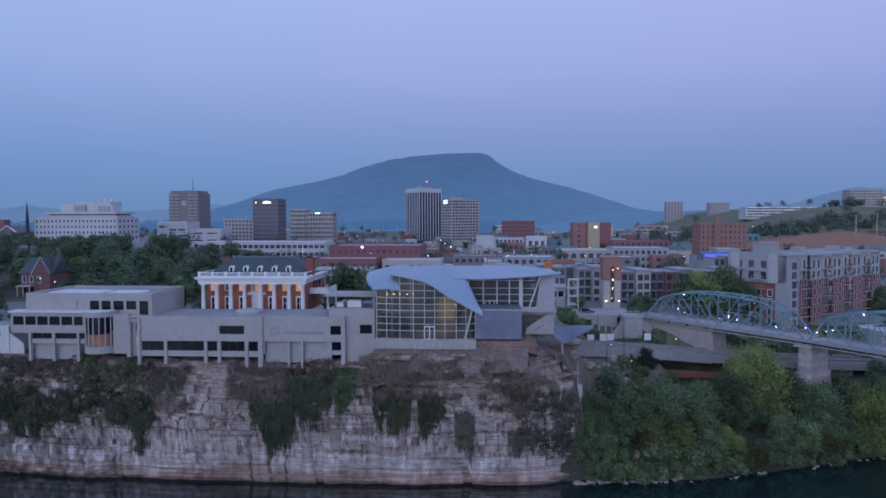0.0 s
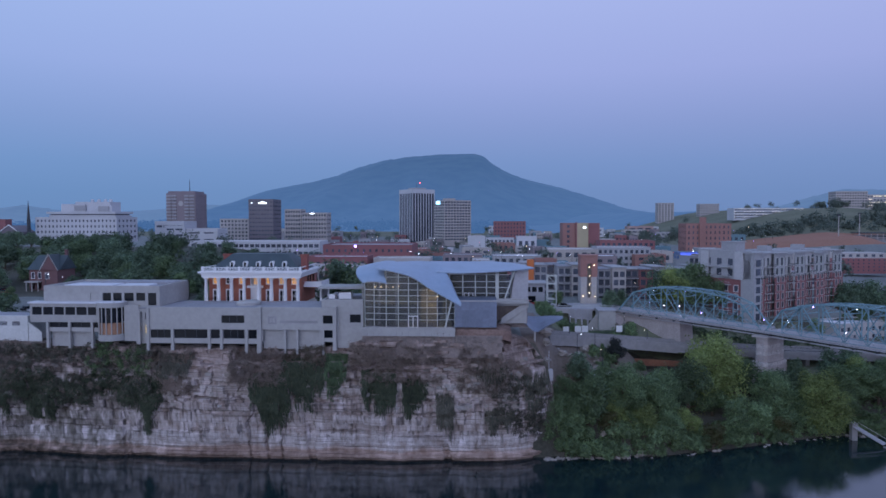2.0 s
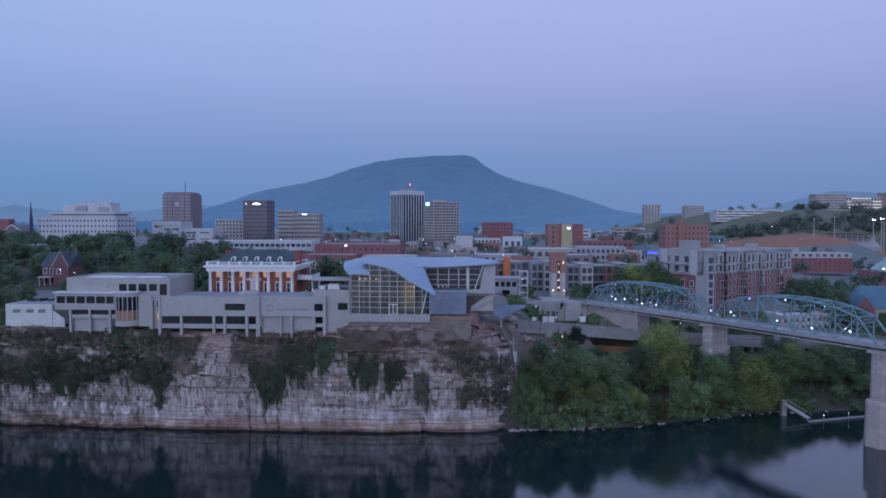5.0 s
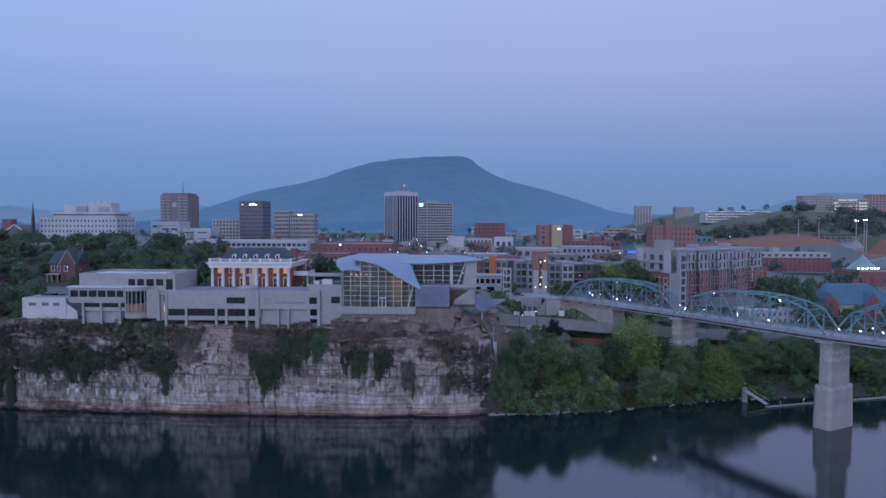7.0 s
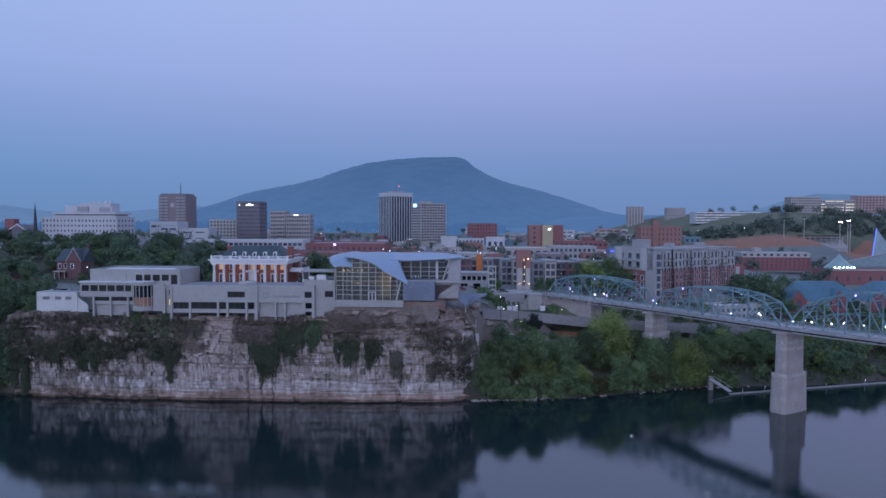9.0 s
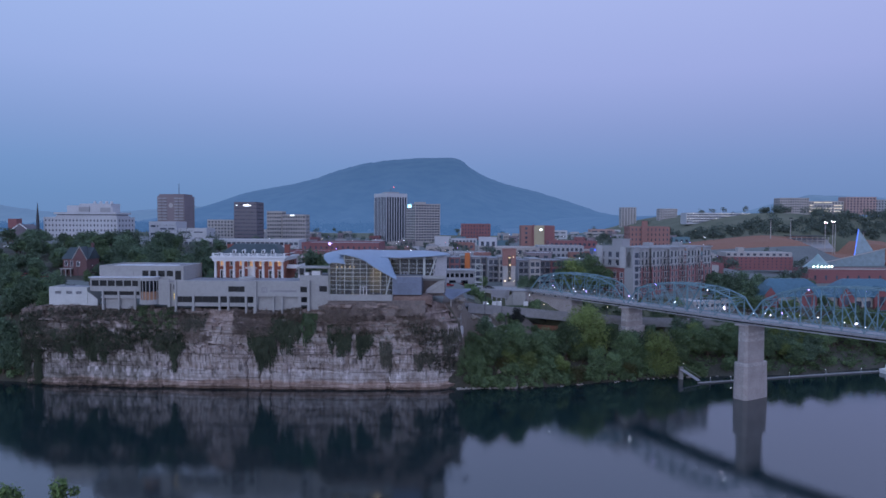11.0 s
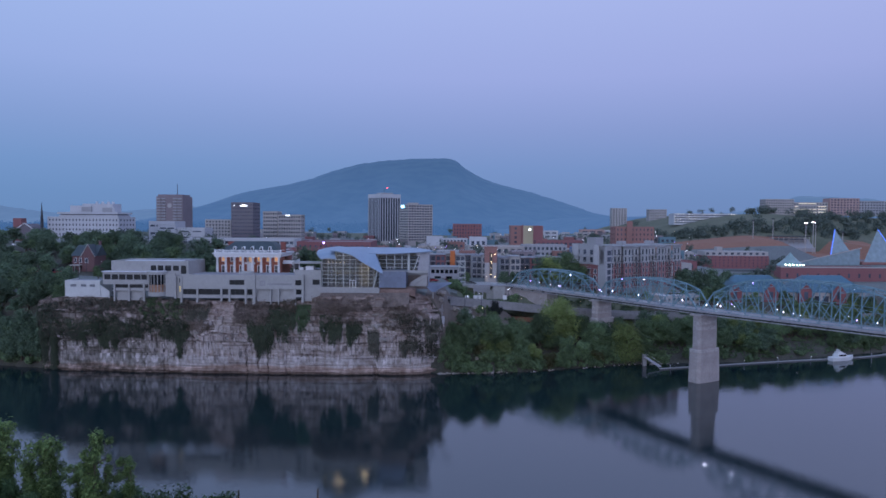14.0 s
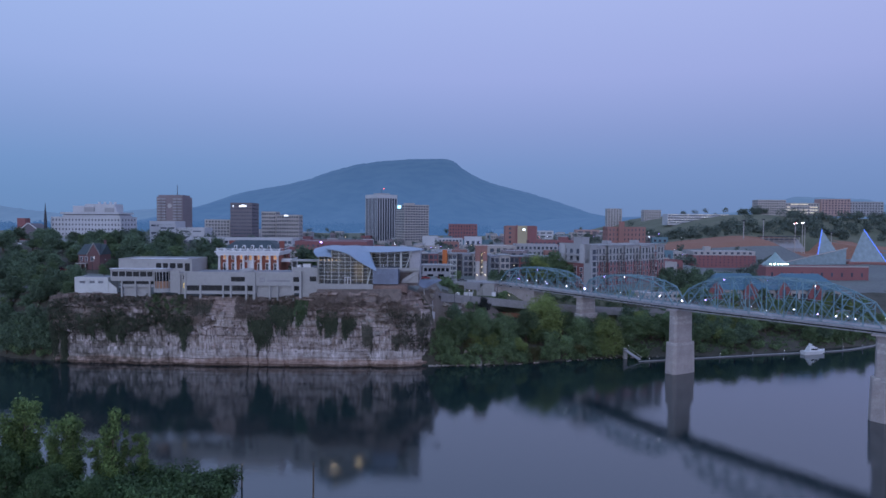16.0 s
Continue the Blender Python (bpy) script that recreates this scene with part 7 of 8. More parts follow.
flats(-4, 268, 7, 26.5, 4, 0, ["pale", "red", "grey"], "four-storey flats with grey, cream and red brick bays")
flats(44.5, 252, 9, 26.0, 4, 8, ["pale", "red", "pale", "grey"], "four-storey flats with balconies and red brick bays")
flats(30.5, 259, 3, 26.5, 4, 4, ["pale", "red"], "four-storey flats behind the lift tower")
flats(92, 300, 6, 25.0, 5, 10, ["red", "grey", "pale"], "five-storey flats behind the bridge head")
ogn = block("apartment_row", "low pale flats with one orange render bay", 24, 285, 9, 10, 14, "orange", 4, 2, z0=26.5, category="apartments")
# brick lift tower with lit stair slot
lt = thing("lift_tower", 39.4, 242, 28, "red brick and concrete lift tower with lit stair slot", "tower")
part("shaft", Shape().wall(36.6, 42.2, 27.2, 36.9, 240, 240.5, [(38.8, 40.2, 29.5, 36.9)]).box(36.6, 37.0, 240.5, 246, 27.2, 36.9).box(41.8, 42.2, 240.5, 246, 27.2, 36.9), W["pale"], lt)
part("brick_head", Shape().wall(36.4, 42.4, 36.9, 44.2, 239.8, 240.4, [(38.8, 40.2, 36.9, 41.6)]).box(36.4, 36.8, 240.4, 246, 36.9, 44.2).box(42.0, 42.4, 240.4, 246, 36.9, 44.2).box(36.2, 42.6, 239.6, 246.2, 44.2, 44.7), W["orange"], lt)
part("stair_wall", Shape().box(37, 42, 243.0, 243.4, 27.2, 44), W["grey"], lt)
for z in (31.5, 34.5, 37.5, 40.5):
    part("landing", Shape().box(38.8, 40.2, 240.6, 243, z - 1.1, z - 0.9), W["grey"], lt)
bulb = Shape().tube(0, 0, [(-0.16, 0.04), (-0.07, 0.13), (0.07, 0.13), (0.16, 0.04)], 8)
warm_bulb, white_bulb = bulb.mesh("lamp", M["lamp_warm"], True), bulb.mesh("lamp", M["lamp_white"], True)
for x, z in ((39.5, 31.2), (39.5, 34.2), (39.6, 37.2), (39.5, 40.4), (37.4, 30.0), (41.6, 30.0), (41.2, 41.0)):
    piece("lamp", warm_bulb, lt, x, 239.5, z)

# large flats over the brick base
ap = thing("apartment_block", 93, 233, 21, "large grey apartment block on a red brick base with balconies", "apartments", rz=36)
BW, ST = 6.4, 3.05
for k in range(9):
    x0 = k * BW
    out = 0.0 if k % 2 else -1.2
    hb = [(x0 + 1.0, x0 + 2.4, 2.0 + ST * s, 4.2 + ST * s) for s in range(5)] + [(x0 + 3.8, x0 + 5.2, 2.0 + ST * s, 4.2 + ST * s) for s in range(5)]
    part("brick_base", Shape().wall(x0, x0 + BW, 0, 15.8, out, out + 0.4, hb), W["red"], ap, here=True)
    hu = [(x0 + 0.9, x0 + 2.5, 16.8, 19.2), (x0 + 3.7, x0 + 5.3, 16.8, 19.2), (x0 + 0.9, x0 + 2.5, 20.0, 22.8), (x0 + 3.7, x0 + 5.3, 20.0, 22.8)]
    part("upper_wall", Shape().wall(x0, x0 + BW, 15.8, 24.2 if k % 3 else 23.6, out + 0.5, out + 0.9, hu), W["stone"] if k % 2 else W["grey"], ap, here=True)
    for (p, q, r, s) in hb + hu:
        y_ = out + (0.2 if r < 15.8 else 0.7)
        wd = part("window", Shape().box(p, q, y_, y_ + 0.08, r, s), M["town_glass"], ap, here=True)
        part("frame", Shape().wall(p - 0.12, q + 0.12, r - 0.12, s + 0.12, y_ - 0.3, y_ - 0.16, [(p + 0.05, q - 0.05, r + 0.05, s - 0.05)]), W["pale"] if r < 15.8 and k % 2 == 0 else M["mullion"], wd, here=True)
    if k % 2:
        for s in range(1, 7):
            bl = part("balcony", Shape().box(x0 + 0.3, x0 + BW - 0.3, -1.6, 0.2, 1.2 + ST * s, 1.36 + ST * s), W["pale"], ap, here=True)
            rr = Shape().box(x0 + 0.3, x0 + BW - 0.3, -1.6, -1.52, 2.2 + ST * s, 2.28 + ST * s)
            for j in range(14):
                xx = x0 + 0.35 + j * (BW - 0.7) / 13
                rr.box(xx - 0.03, xx + 0.03, -1.58, -1.53, 1.36 + ST * s, 2.2 + ST * s)
            part("railing", rr, M["dark_steel"], bl, here=True)
    part("cornice", Shape().box(x0 - 0.2, x0 + BW + 0.2, out - 0.3, 20, 24.2 if k % 3 else 23.6, 24.7 if k % 3 else 24.1), W["grey"], ap, here=True)
part("rear_wall", Shape().box(0, 57.6, 20, 20.5, 0, 24), W["grey"], ap, here=True)
lh = [(2 + 4.4 * j, 4.0 + 4.4 * j, 16.6 + 3.6 * s, 19.0 + 3.6 * s) for j in range(4) for s in range(2)]
le = [(4.4 + 4.0 * j, 6.0 + 4.0 * j, 2.0 + ST * s, 4.2 + ST * s) for j in range(4) for s in range(4)]
for (p, q, r, s) in le:
    wd = part("window", Shape().box(-0.2, -0.12, p, q, r, s), M["town_glass"], ap, here=True)
    part("frame", swapped(Shape().wall(p - 0.12, q + 0.12, r - 0.12, s + 0.12, -0.5, -0.4, [(p + 0.05, q - 0.05, r + 0.05, s - 0.05)])), M["white_paint"], wd, here=True)
part("end_wall", swapped(Shape().wall(-1.2, 20.5, 0, 15.5, -0.4, 0, le)), W["red"], ap, here=True)
part("end_upper", swapped(Shape().wall(-0.5, 20.5, 15.5, 25.4, -0.8, -0.3, lh)), W["grey"], ap, here=True)
for (p, q, r, s) in lh:
    part("window", Shape().box(-0.6, -0.5, p, q, r, s), M["town_glass"], ap, here=True)
for s in range(1, 7):
    for j in (0, 1):
        y0 = 7.0 + 7.0 * j
        part("balcony", Shape().box(-1.9, -0.3, y0, y0 + 4, 1.2 + ST * s, 1.36 + ST * s).box(-1.9, -1.82, y0, y0 + 4, 2.2 + ST * s, 2.3 + ST * s).box(-1.9, -1.8, y0, y0 + 0.1, 1.36 + ST * s, 2.2 + ST * s).box(-1.9, -1.8, y0 + 3.9, y0 + 4, 1.36 + ST * s, 2.2 + ST * s), W["stone"], ap, here=True)
for y0 in (2.4, 16.0):
    part("end_bay", Shape().box(-1.3, -0.3, y0, y0 + 3.0, 15.5, 25.0), W["stone"], ap, here=True)
part("roof_house", Shape().box(2, 7, 7, 13, 24, 28.2).box(1.7, 7.3, 6.7, 13.3, 28.2, 28.5), W["grey"], ap, here=True)
for x0 in (22, 44):
    part("roof_house", Shape().box(x0, x0 + 3, 8, 12, 24, 26.5), W["grey"], ap, here=True)
part("corner_turret", Shape().box(-1.0, 3.4, -2.0, 3, 0, 15.8).box(-0.8, 3.2, -1.8, 2.8, 15.8, 24.6).box(-1.2, 3.6, -2.2, 3.2, 24.6, 25.1), W["grey"], ap, here=True)
for s in range(7):
    part("window", Shape().box(0.2, 2.4, -2.06, -1.7, 2 + ST * s, 4.2 + ST * s), M["town_glass"], ap, here=True)
part("ground_slab", Shape().box(-2, 58, -1.5, 20.5, -6, 0), W["grey"], ap, here=True)

# brick hotel, grey deck, market halls and glass-peaked aquarium
br = block("brick_hotel", "long red brick hotel with pale top storey", 236, 500, 55, 20, 11.0, "red", 4, 15, z0=17.6, wx=0.28, wz=0.42, side="L", side_cols=4, parapet=0.1)
part("top_storey", Shape().box(0.5, 54.5, 0.6, 19.5, 11.0, 14.8).box(11, 16, 2, 8, 14.8, 18.6), W["pale"], br, here=True)
for k in range(10):
    part("top_window", Shape().box(1.5 + 5.3 * k, 3.9 + 5.3 * k, 0.5, 0.6, 12.0, 13.8), M["town_glass"], br, here=True)
M["blue_roof"] = material("blue_roof", (0.085, 0.175, 0.235), 0.45, metal=0.2, vary=0.2, fine=1.0, coarse=0.1)
M["red_gable"] = material("red_gable", (0.25, 0.09, 0.092), 0.8, vary=0.15, fine=1.0)
mk = thing("market_hall", 160, 255, 14, "long market hall with blue hipped roof and red cross gables", "hall", rz=3)
part("wall", Shape().wall(0, 72, 0, 8, 0, 0.5, [(1.5 + 4.4 * j, 4.6 + 4.4 * j, 1.0, 6.0) for j in range(16)]).box(0, 0.5, 0.5, 18, 0, 8).box(71.5, 72, 0.5, 18, 0, 8).box(0, 72, 18, 18.5, 0, 8), W["pale"], mk, here=True)
for j in range(16):
    part("window", Shape().box(1.5 + 4.4 * j, 4.6 + 4.4 * j, 0.2, 0.28, 1.0, 6.0), M["town_glass"], mk, here=True)
for u, l_ in ((0, 34), (36, 36)):
    part("roof", Shape().loft([[(u - 0.8, -1.2, 8), (u + l_ + 0.8, -1.2, 8), (u + l_ + 0.8, 19, 8), (u - 0.8, 19, 8)], [(u + 8, 8.2, 16.0), (u + l_ - 8, 8.2, 16.0), (u + l_ - 8, 9.6, 16.0), (u + 8, 9.6, 16.0)]], True, True), M["blue_roof"], mk, here=True)
for u in (3.5, 22, 40, 57):
    part("cross_roof", Shape().loft([[(u - 4.2, -1.8, 7.6), (u, -1.8, 13.2), (u + 4.2, -1.8, 7.6)], [(u - 4.2, 8, 7.6), (u, 8, 13.2), (u + 4.2, 8, 7.6)]], True, True), M["blue_roof"], mk, here=True)
    part("gable", Shape().loft([[(u - 3.7, -2.0, 2.0), (u + 3.7, -2.0, 2.0), (u + 3.7, -2.0, 7.8), (u, -2.0, 12.6), (u - 3.7, -2.0, 7.8)], [(u - 3.7, -1.0, 2.0), (u + 3.7, -1.0, 2.0), (u + 3.7, -1.0, 7.8), (u, -1.0, 12.6), (u - 3.7, -1.0, 7.8)]], True, True), M["red_gable"], mk, "red gable front", here=True)
    part("gable_window", Shape().box(u - 1.0, u + 1.0, -2.06, -2.0, 4.5, 8.4), M["town_glass"], mk, here=True)
block("annex_block", "pale low building with a grid of windows behind the bridge", 118, 224, 22, 12, 9.5, "pale", 3, 8, z0=13.5, rz=20, wx=0.5, wz=0.5, roof="pale_roof")
aq = thing("aquarium", 430, 605, 12, "aquarium with striped brick blocks and tall glass peaks", "aquarium")
part("brick_hall", Shape().box(428, 470, 600, 630, 6, 18.5), W["orange"], aq)
for k in range(5):
    part("stone_band", Shape().box(427.8, 470.2, 599.7, 600, 7.5 + 2.2 * k, 8.1 + 2.2 * k), W["red"], aq)
M["peak_glass"] = material("peak_glass", (0.25, 0.32, 0.345), 0.25, metal=0.1, vary=0.2, fine=0.3)
for apex, base in (((406, 610, 51), ((397, 601, 20), (424, 603, 20), (415, 622, 20))), ((450, 612, 51.5), ((430, 600, 18.5), (468, 602, 18.5), (452, 628, 18.5)))):
    part("glass_peak", Shape().add([apex, *base], [(0, 1, 2), (0, 2, 3), (0, 3, 1), (1, 3, 2)]), M["peak_glass"], aq)
    part("glass_edge", Shape().beam(base[1 if apex[0] > 420 else 0], apex, 0.7, 0.7), glowing("blue_edge", (0.10, 0.22, 0.9), 0.9), aq, "edge lit blue")
part("glass_wedge", Shape().loft([[(362, 600, 12), (426, 600, 12), (426, 600, 32), (364, 600, 17)], [(362, 622, 12), (426, 622, 12), (426, 622, 25), (364, 622, 12.5)]], True, True), M["peak_glass"], aq)
part("wedge_edge", Shape().beam((362, 599.6, 17), (427, 599.6, 32.6), 0.8, 0.8), W["pale"], aq)
ah = block("brick_hall", "long low red brick hall with pale parapet", 264, 420, 78, 24, 12, "red", 1, 10, z0=12, wx=0.2, wz=0.3, category="hall")
part("parapet", Shape().box(0, 78, -0.3, 0.3, 12, 12.9), W["pale"], ah, here=True)
pv = thing("lit_pavilion", 268, 423, 24, "small cone-roofed pavilion with bright floodlights", "pavilion")
part("drum", Shape().tube(276, 431, [(22, 9), (25, 9)], 24), W["pale"], pv)
part("cone", Shape().tube(276, 431, [(25, 10), (29.0, 5.2), (32.0, 2.4), (34.6, 0.3)], 24), material("cone_glass", (0.26, 0.36, 0.36), 0.3, vary=0.15), pv)
fl_ = Shape().box(-0.5, 0.5, -0.2, 0.2, -0.35, 0.35).mesh("floodlight", glowing("flood_glow", (0.75, 1.0, 0.85), 8.0))
for k in range(6):
    piece("floodlight", fl_, pv, 269 + 2.6 * k, 421.8 + 0.5 * abs(k - 2.5), 25.9)
# ballpark stand on the clay hill
sd = thing("ballpark_stand", 455, 800, 30, "grey tiered ballpark stand with roof on the clay slope", "stand")
part("tiers", Shape().loft([[(434, 800, 19), (484, 800, 19), (484, 800, 25), (434, 800, 25)], [(434, 818, 19), (484, 818, 19), (484, 818, 36), (434, 818, 36)]], True, True), W["grey"], sd)
part("canopy", Shape().box(433, 482, 806, 824, 39.2, 40.4), M["dark_steel"], sd)
for k in range(8):
    part("post", Shape().box(434 + 6.6 * k, 434.7 + 6.6 * k, 807, 807.7, 24, 39.2), W["pale"], sd)
part("press_row", Shape().box(436, 480, 812, 822, 34, 37.6), W["grey"], sd)
part("glass_band", Shape().box(437, 479, 811.8, 812, 35.2, 36.8), M["town_glass"], sd)

# houses and church on the left
hs = thing("brick_house", -165, 250, 31, "old red brick house with steep slate gables", "house")
H_WIN = ((-170.0, -168.9), (-167.4, -166.3), (-163.6, -162.3))
part("wall", Shape().wall(-171, -159, 29.5, 38.5, 246, 246.4, [(p, q, 35, 37.2) for p, q in H_WIN[:2]] + [(p, q, 31, 33.4) for p, q in H_WIN[:2]]).box(-171, -170.6, 246.4, 256, 29.5, 38.5).box(-159.4, -159, 246.4, 256, 29.5, 38.5), W["old_red"], hs)
part("roof", Shape().loft([[(-171.5, 245.4, 38.3), (-170.3, 251, 43.6), (-171.5, 256.5, 38.3)], [(-158.5, 245.4, 38.3), (-158.5, 251, 43.6), (-158.5, 256.5, 38.3)]], True, True), M["slate"], hs)
part("cross_gable", Shape().loft([[(-165.6, 244.2, 38.3), (-162.0, 244.2, 44.2), (-158.6, 244.2, 38.3)], [(-165.6, 251, 38.3), (-162.0, 251, 44.2), (-158.6, 251, 38.3)]], True, True), M["slate"], hs)
part("gable_wall", Shape().box(-165.2, -159.0, 244.6, 246, 29.5, 38.3).loft([[(-165.2, 244.14, 38.3), (-162.0, 244.14, 43.5), (-159.0, 244.14, 38.3)], [(-165.2, 244.19, 38.3), (-162.0, 244.19, 43.5), (-159.0, 244.19, 38.3)]], True, True), W["old_red"], hs)
part("barge_board", Shape().beam((-165.7, 244.05, 38.1), (-162.0, 244.05, 44.3), 0.2, 0.3).beam((-158.5, 244.05, 38.1), (-162.0, 244.05, 44.3), 0.12, 0.2), W["pale"], hs)
part("chimney", Shape().box(-160.6, -159.6, 252, 253, 38, 45.4).box(-160.7, -159.5, 251.9, 253.1, 45.4, 45.7), W["old_red"], hs)
part("porch", Shape().box(-171, -165.4, 243, 246, 33.6, 34.0).box(-170.6, -170.3, 243.2, 243.5, 29.5, 33.6).box(-166.0, -165.7, 243.2, 243.5, 29.5, 33.6).box(-168.4, -168.1, 243.2, 243.5, 29.5, 33.6), W["pale"], hs)
for (p, q), y_ in zip(H_WIN, (246.0, 246.0, 244.6)):
    wd = part("window", Shape().box(p, q, y_ + 0.2 if y_ > 245 else y_ - 0.06, y_ + 0.26 if y_ > 245 else y_ - 0.01, 35, 37.2), M["town_glass"], hs)
    part("frame", Shape().wall(p - 0.15, q + 0.15, 34.85, 37.35, y_ - 0.12, y_ - 0.065, [(p, q, 35, 37.2)]), M["white_paint"], wd)
wh = thing("white_house", -257, 342, 31, "white stuccoed villa with stepped gables", "house")
part("wall", Shape().wall(-267, -248, 29, 38.0, 340, 340.4, [(-265 + 4.2 * k, -263 + 4.2 * k, 33.4, 36.2) for k in range(4)]).box(-267, -266.6, 340.4, 352, 29, 38).box(-248.4, -248, 340.4, 352, 29, 38), M["white_paint"], wh)
part("gable", Shape().box(-263, -260, 339.7, 340, 38, 40.6).box(-254, -251, 339.7, 340, 38, 40.0), M["white_paint"], wh)
part("roof", Shape().box(-267, -248, 340.4, 352, 37.4, 37.8), M["roofing"], wh)
part("glazing", Shape().box(-266.6, -248.4, 340.6, 340.7, 33, 36.4), M["town_glass"], wh)
chu = thing("church", -335, 470, 40, "red brick church with tower and dark spire", "church")
part("tower", Shape().box(-347, -340, 470, 477, 38, 57), W["red"], chu)
part("spire", Shape().tube(-322.6, 470, [(40, 1.3), (56, 1.2), (70, 0.1)], 8), M["dark_steel"], chu)
part("nave", Shape().loft([[(-343, 468, 40), (-329, 468, 40), (-329, 468, 48), (-336, 468, 52.5), (-343, 468, 48)], [(-343, 486, 40), (-329, 486, 40), (-329, 486, 48), (-336, 486, 52.5), (-343, 486, 48)]], True, True), W["dark"], chu)
part("verge", Shape().beam((-343.4, 467.7, 47.8), (-336, 467.7, 52.9), 0.5, 0.6).beam((-336, 467.7, 52.9), (-328.6, 467.7, 47.8), 0.5, 0.6), M["white_paint"], chu)

ob_ = thing("orange_stair_tower", 20.5, 265.6, 26, "bright orange stair tower among the flats", "tower")
part("shaft", Shape().chamfer_box(19.2, 21.8, 264.2, 267, 26, 41.5, 0.15), material("orange_panel", (0.55, 0.16, 0.05), 0.7, vary=0.12), ob_)

for x, y, w, h, c in ((170, 1180, 40, 16, "white"), (232, 1120, 34, 14, "pale"), (262, 1240, 46, 18, "rose"), (300, 1330, 40, 16, "white"), (340, 1180, 30, 13, "pale")):
    block("town_building", "low pale commercial building far off", x, y, w, 22, h, c, 2, 3, z0=24, wx=0.7, wz=0.35, roof="pale_roof")

# ---- low town filler between the named blocks ----
rb = random.Random(29)
taken = [(o.matrix_basis.translation.x, o.matrix_basis.translation.y) for o in scene.objects if o.parent is None and o.type == "EMPTY" and o.matrix_basis.translation.y > 290 and o.get("category") not in ("tree", "bush")]
made = 0
for k in range(900):
    if made >= 108:
        break
    y = rb.uniform(325, 1250)
    x = rb.uniform(-0.34, 0.42) * (y + 30)
    if x < -100 and y < 560 or x > 300 and y > 640:
        continue
    if any(abs(x - a) < 17 and abs(y - b) < 15 for a, b in taken):
        continue
    taken.append((x, y))
    made += 1
    w, h = rb.uniform(9, 24), rb.uniform(4.5, 9) + 0.005 * y
    c = rb.choice(("red", "orange", "grey", "pale", "white", "brown", "tan", "teal"))
    block("town_building", {"red": "low red brick town building", "grey": "low grey rendered town building", "pale": "low stone-coloured town building", "white": "low white flat-roofed town building", "brown": "low dark brick town building", "tan": "low tan commercial town building", "orange": "low orange-brick town building", "teal": "low teal-clad town building"}[c],
          x, y, w, rb.uniform(12, 24), h, c, 1 if made % 3 else 2, 3, rz=rb.choice((0, 0, 12, -10)), wx=0.5, wz=0.4, roof=rb.choice(("roofing", "pale_roof", "pale_roof")))

# ---- street lamps and their points of light ----
lamp = thing("street_lamp", 0, 0, 0, "tall street lamp with a lit white head", "lamp", group="street lamps")
part("pole", Shape().tube(0, 0, [(0, 0.12), (7.2, 0.07)], 6).beam((0, 0, 7.2), (0, -1.0, 7.4), 0.09, 0.09), M["dark_steel"], lamp, here=True)
part("head", Shape().tube(0, -1.0, [(7.18, 0.03), (7.22, 0.075), (7.31, 0.075), (7.35, 0.03)], 8), M["lamp_white"], lamp, here=True)
lampw = thing("street_lamp", 0, 0, 0, "tall street lamp with a warm lit head", "lamp", group="street lamps")
part("pole", Shape().tube(0, 0, [(0, 0.12), (7.2, 0.07)], 6).beam((0, 0, 7.2), (0, -1.0, 7.4), 0.09, 0.09), M["dark_steel"], lampw, here=True)
part("head", Shape().tube(0, -1.0, [(7.18, 0.03), (7.22, 0.075), (7.31, 0.075), (7.35, 0.03)], 8), M["lamp_warm"], lampw, here=True)
spots = [(-95, 170), (-150, 232), (-160, 239), (-122, 330), (-112, 345), (33, 187), (52, 206), (46, 211), (68, 200), (78, 212), (27, 196), (100, 222), (56, 246), (24, 232), (8, 240), (-14, 236), (62, 186), (26, 172), (34, 180)]
for k in range(52):
    y = rb.uniform(330, 900)
    spots.append((rb.uniform(-0.36, 0.42) * (y + 30), y))
for i, (x, y) in enumerate(spots):
    pr = lamp if i % 3 else lampw
    m_ = pose(x, y, ground_z(x, y), 0, 0, rb.uniform(0, 360))
    k = 1.0 if y < 300 else 1.35
    if i in (0, 1):
        pr.matrix_basis = m_
    else:
        c = copy_thing(pr, m_)
        c.matrix_basis = m_ @ Matrix.Diagonal((k, k, k, 1))

# ---- coloured lights and masts of the town ----
M["lamp_red"] = glowing("lamp_red", (1.0, 0.08, 0.10), 6.0)
for i in range(90):
    y = rb.uniform(330, 1000)
    x = rb.uniform(-0.30, 0.44) * (y + 30)
    z = ground_z(x, y)
    h = rb.uniform(4, 10) + 0.004 * y
    k = 0.13 + 0.00026 * y
    kind_ = rb.choice(("lamp_white", "lamp_white", "lamp_warm", "lamp_violet", "lamp_violet", "lamp_red"))
    pl_ = thing("post_light", x, y, z, {"lamp_white": "white area light on a slim pole", "lamp_warm": "warm area light on a slim pole", "lamp_violet": "violet area light on a slim pole", "lamp_red": "red signal light on a slim pole"}[kind_], "lamp", group="town lights")
    part("pole", Shape().tube(0, 0, [(-0.5, 0.12), (h, 0.08)], 5), M["dark_steel"], pl_, here=True)
    part("lamp", Shape().tube(0, 0, [(h, 0.2 * k), (h + 0.5 * k, k), (h + k, 0.2 * k)], 6), M[kind_], pl_, here=True)
lf = thing("lit_facade", 97, 312, 38, "low roof canopy washed in blue and violet light", "canopy")
part("canopy", Shape().chamfer_box(90, 105.5, 309, 316, 39.2, 42.4, 0.2), W["blue"], lf)
part("light_panel", Shape().box(91, 105, 308.9, 309.0, 39.5, 42.0), glowing("blue_wash", (0.10, 0.16, 1.0), 0.75), lf, "panel glowing deep blue")
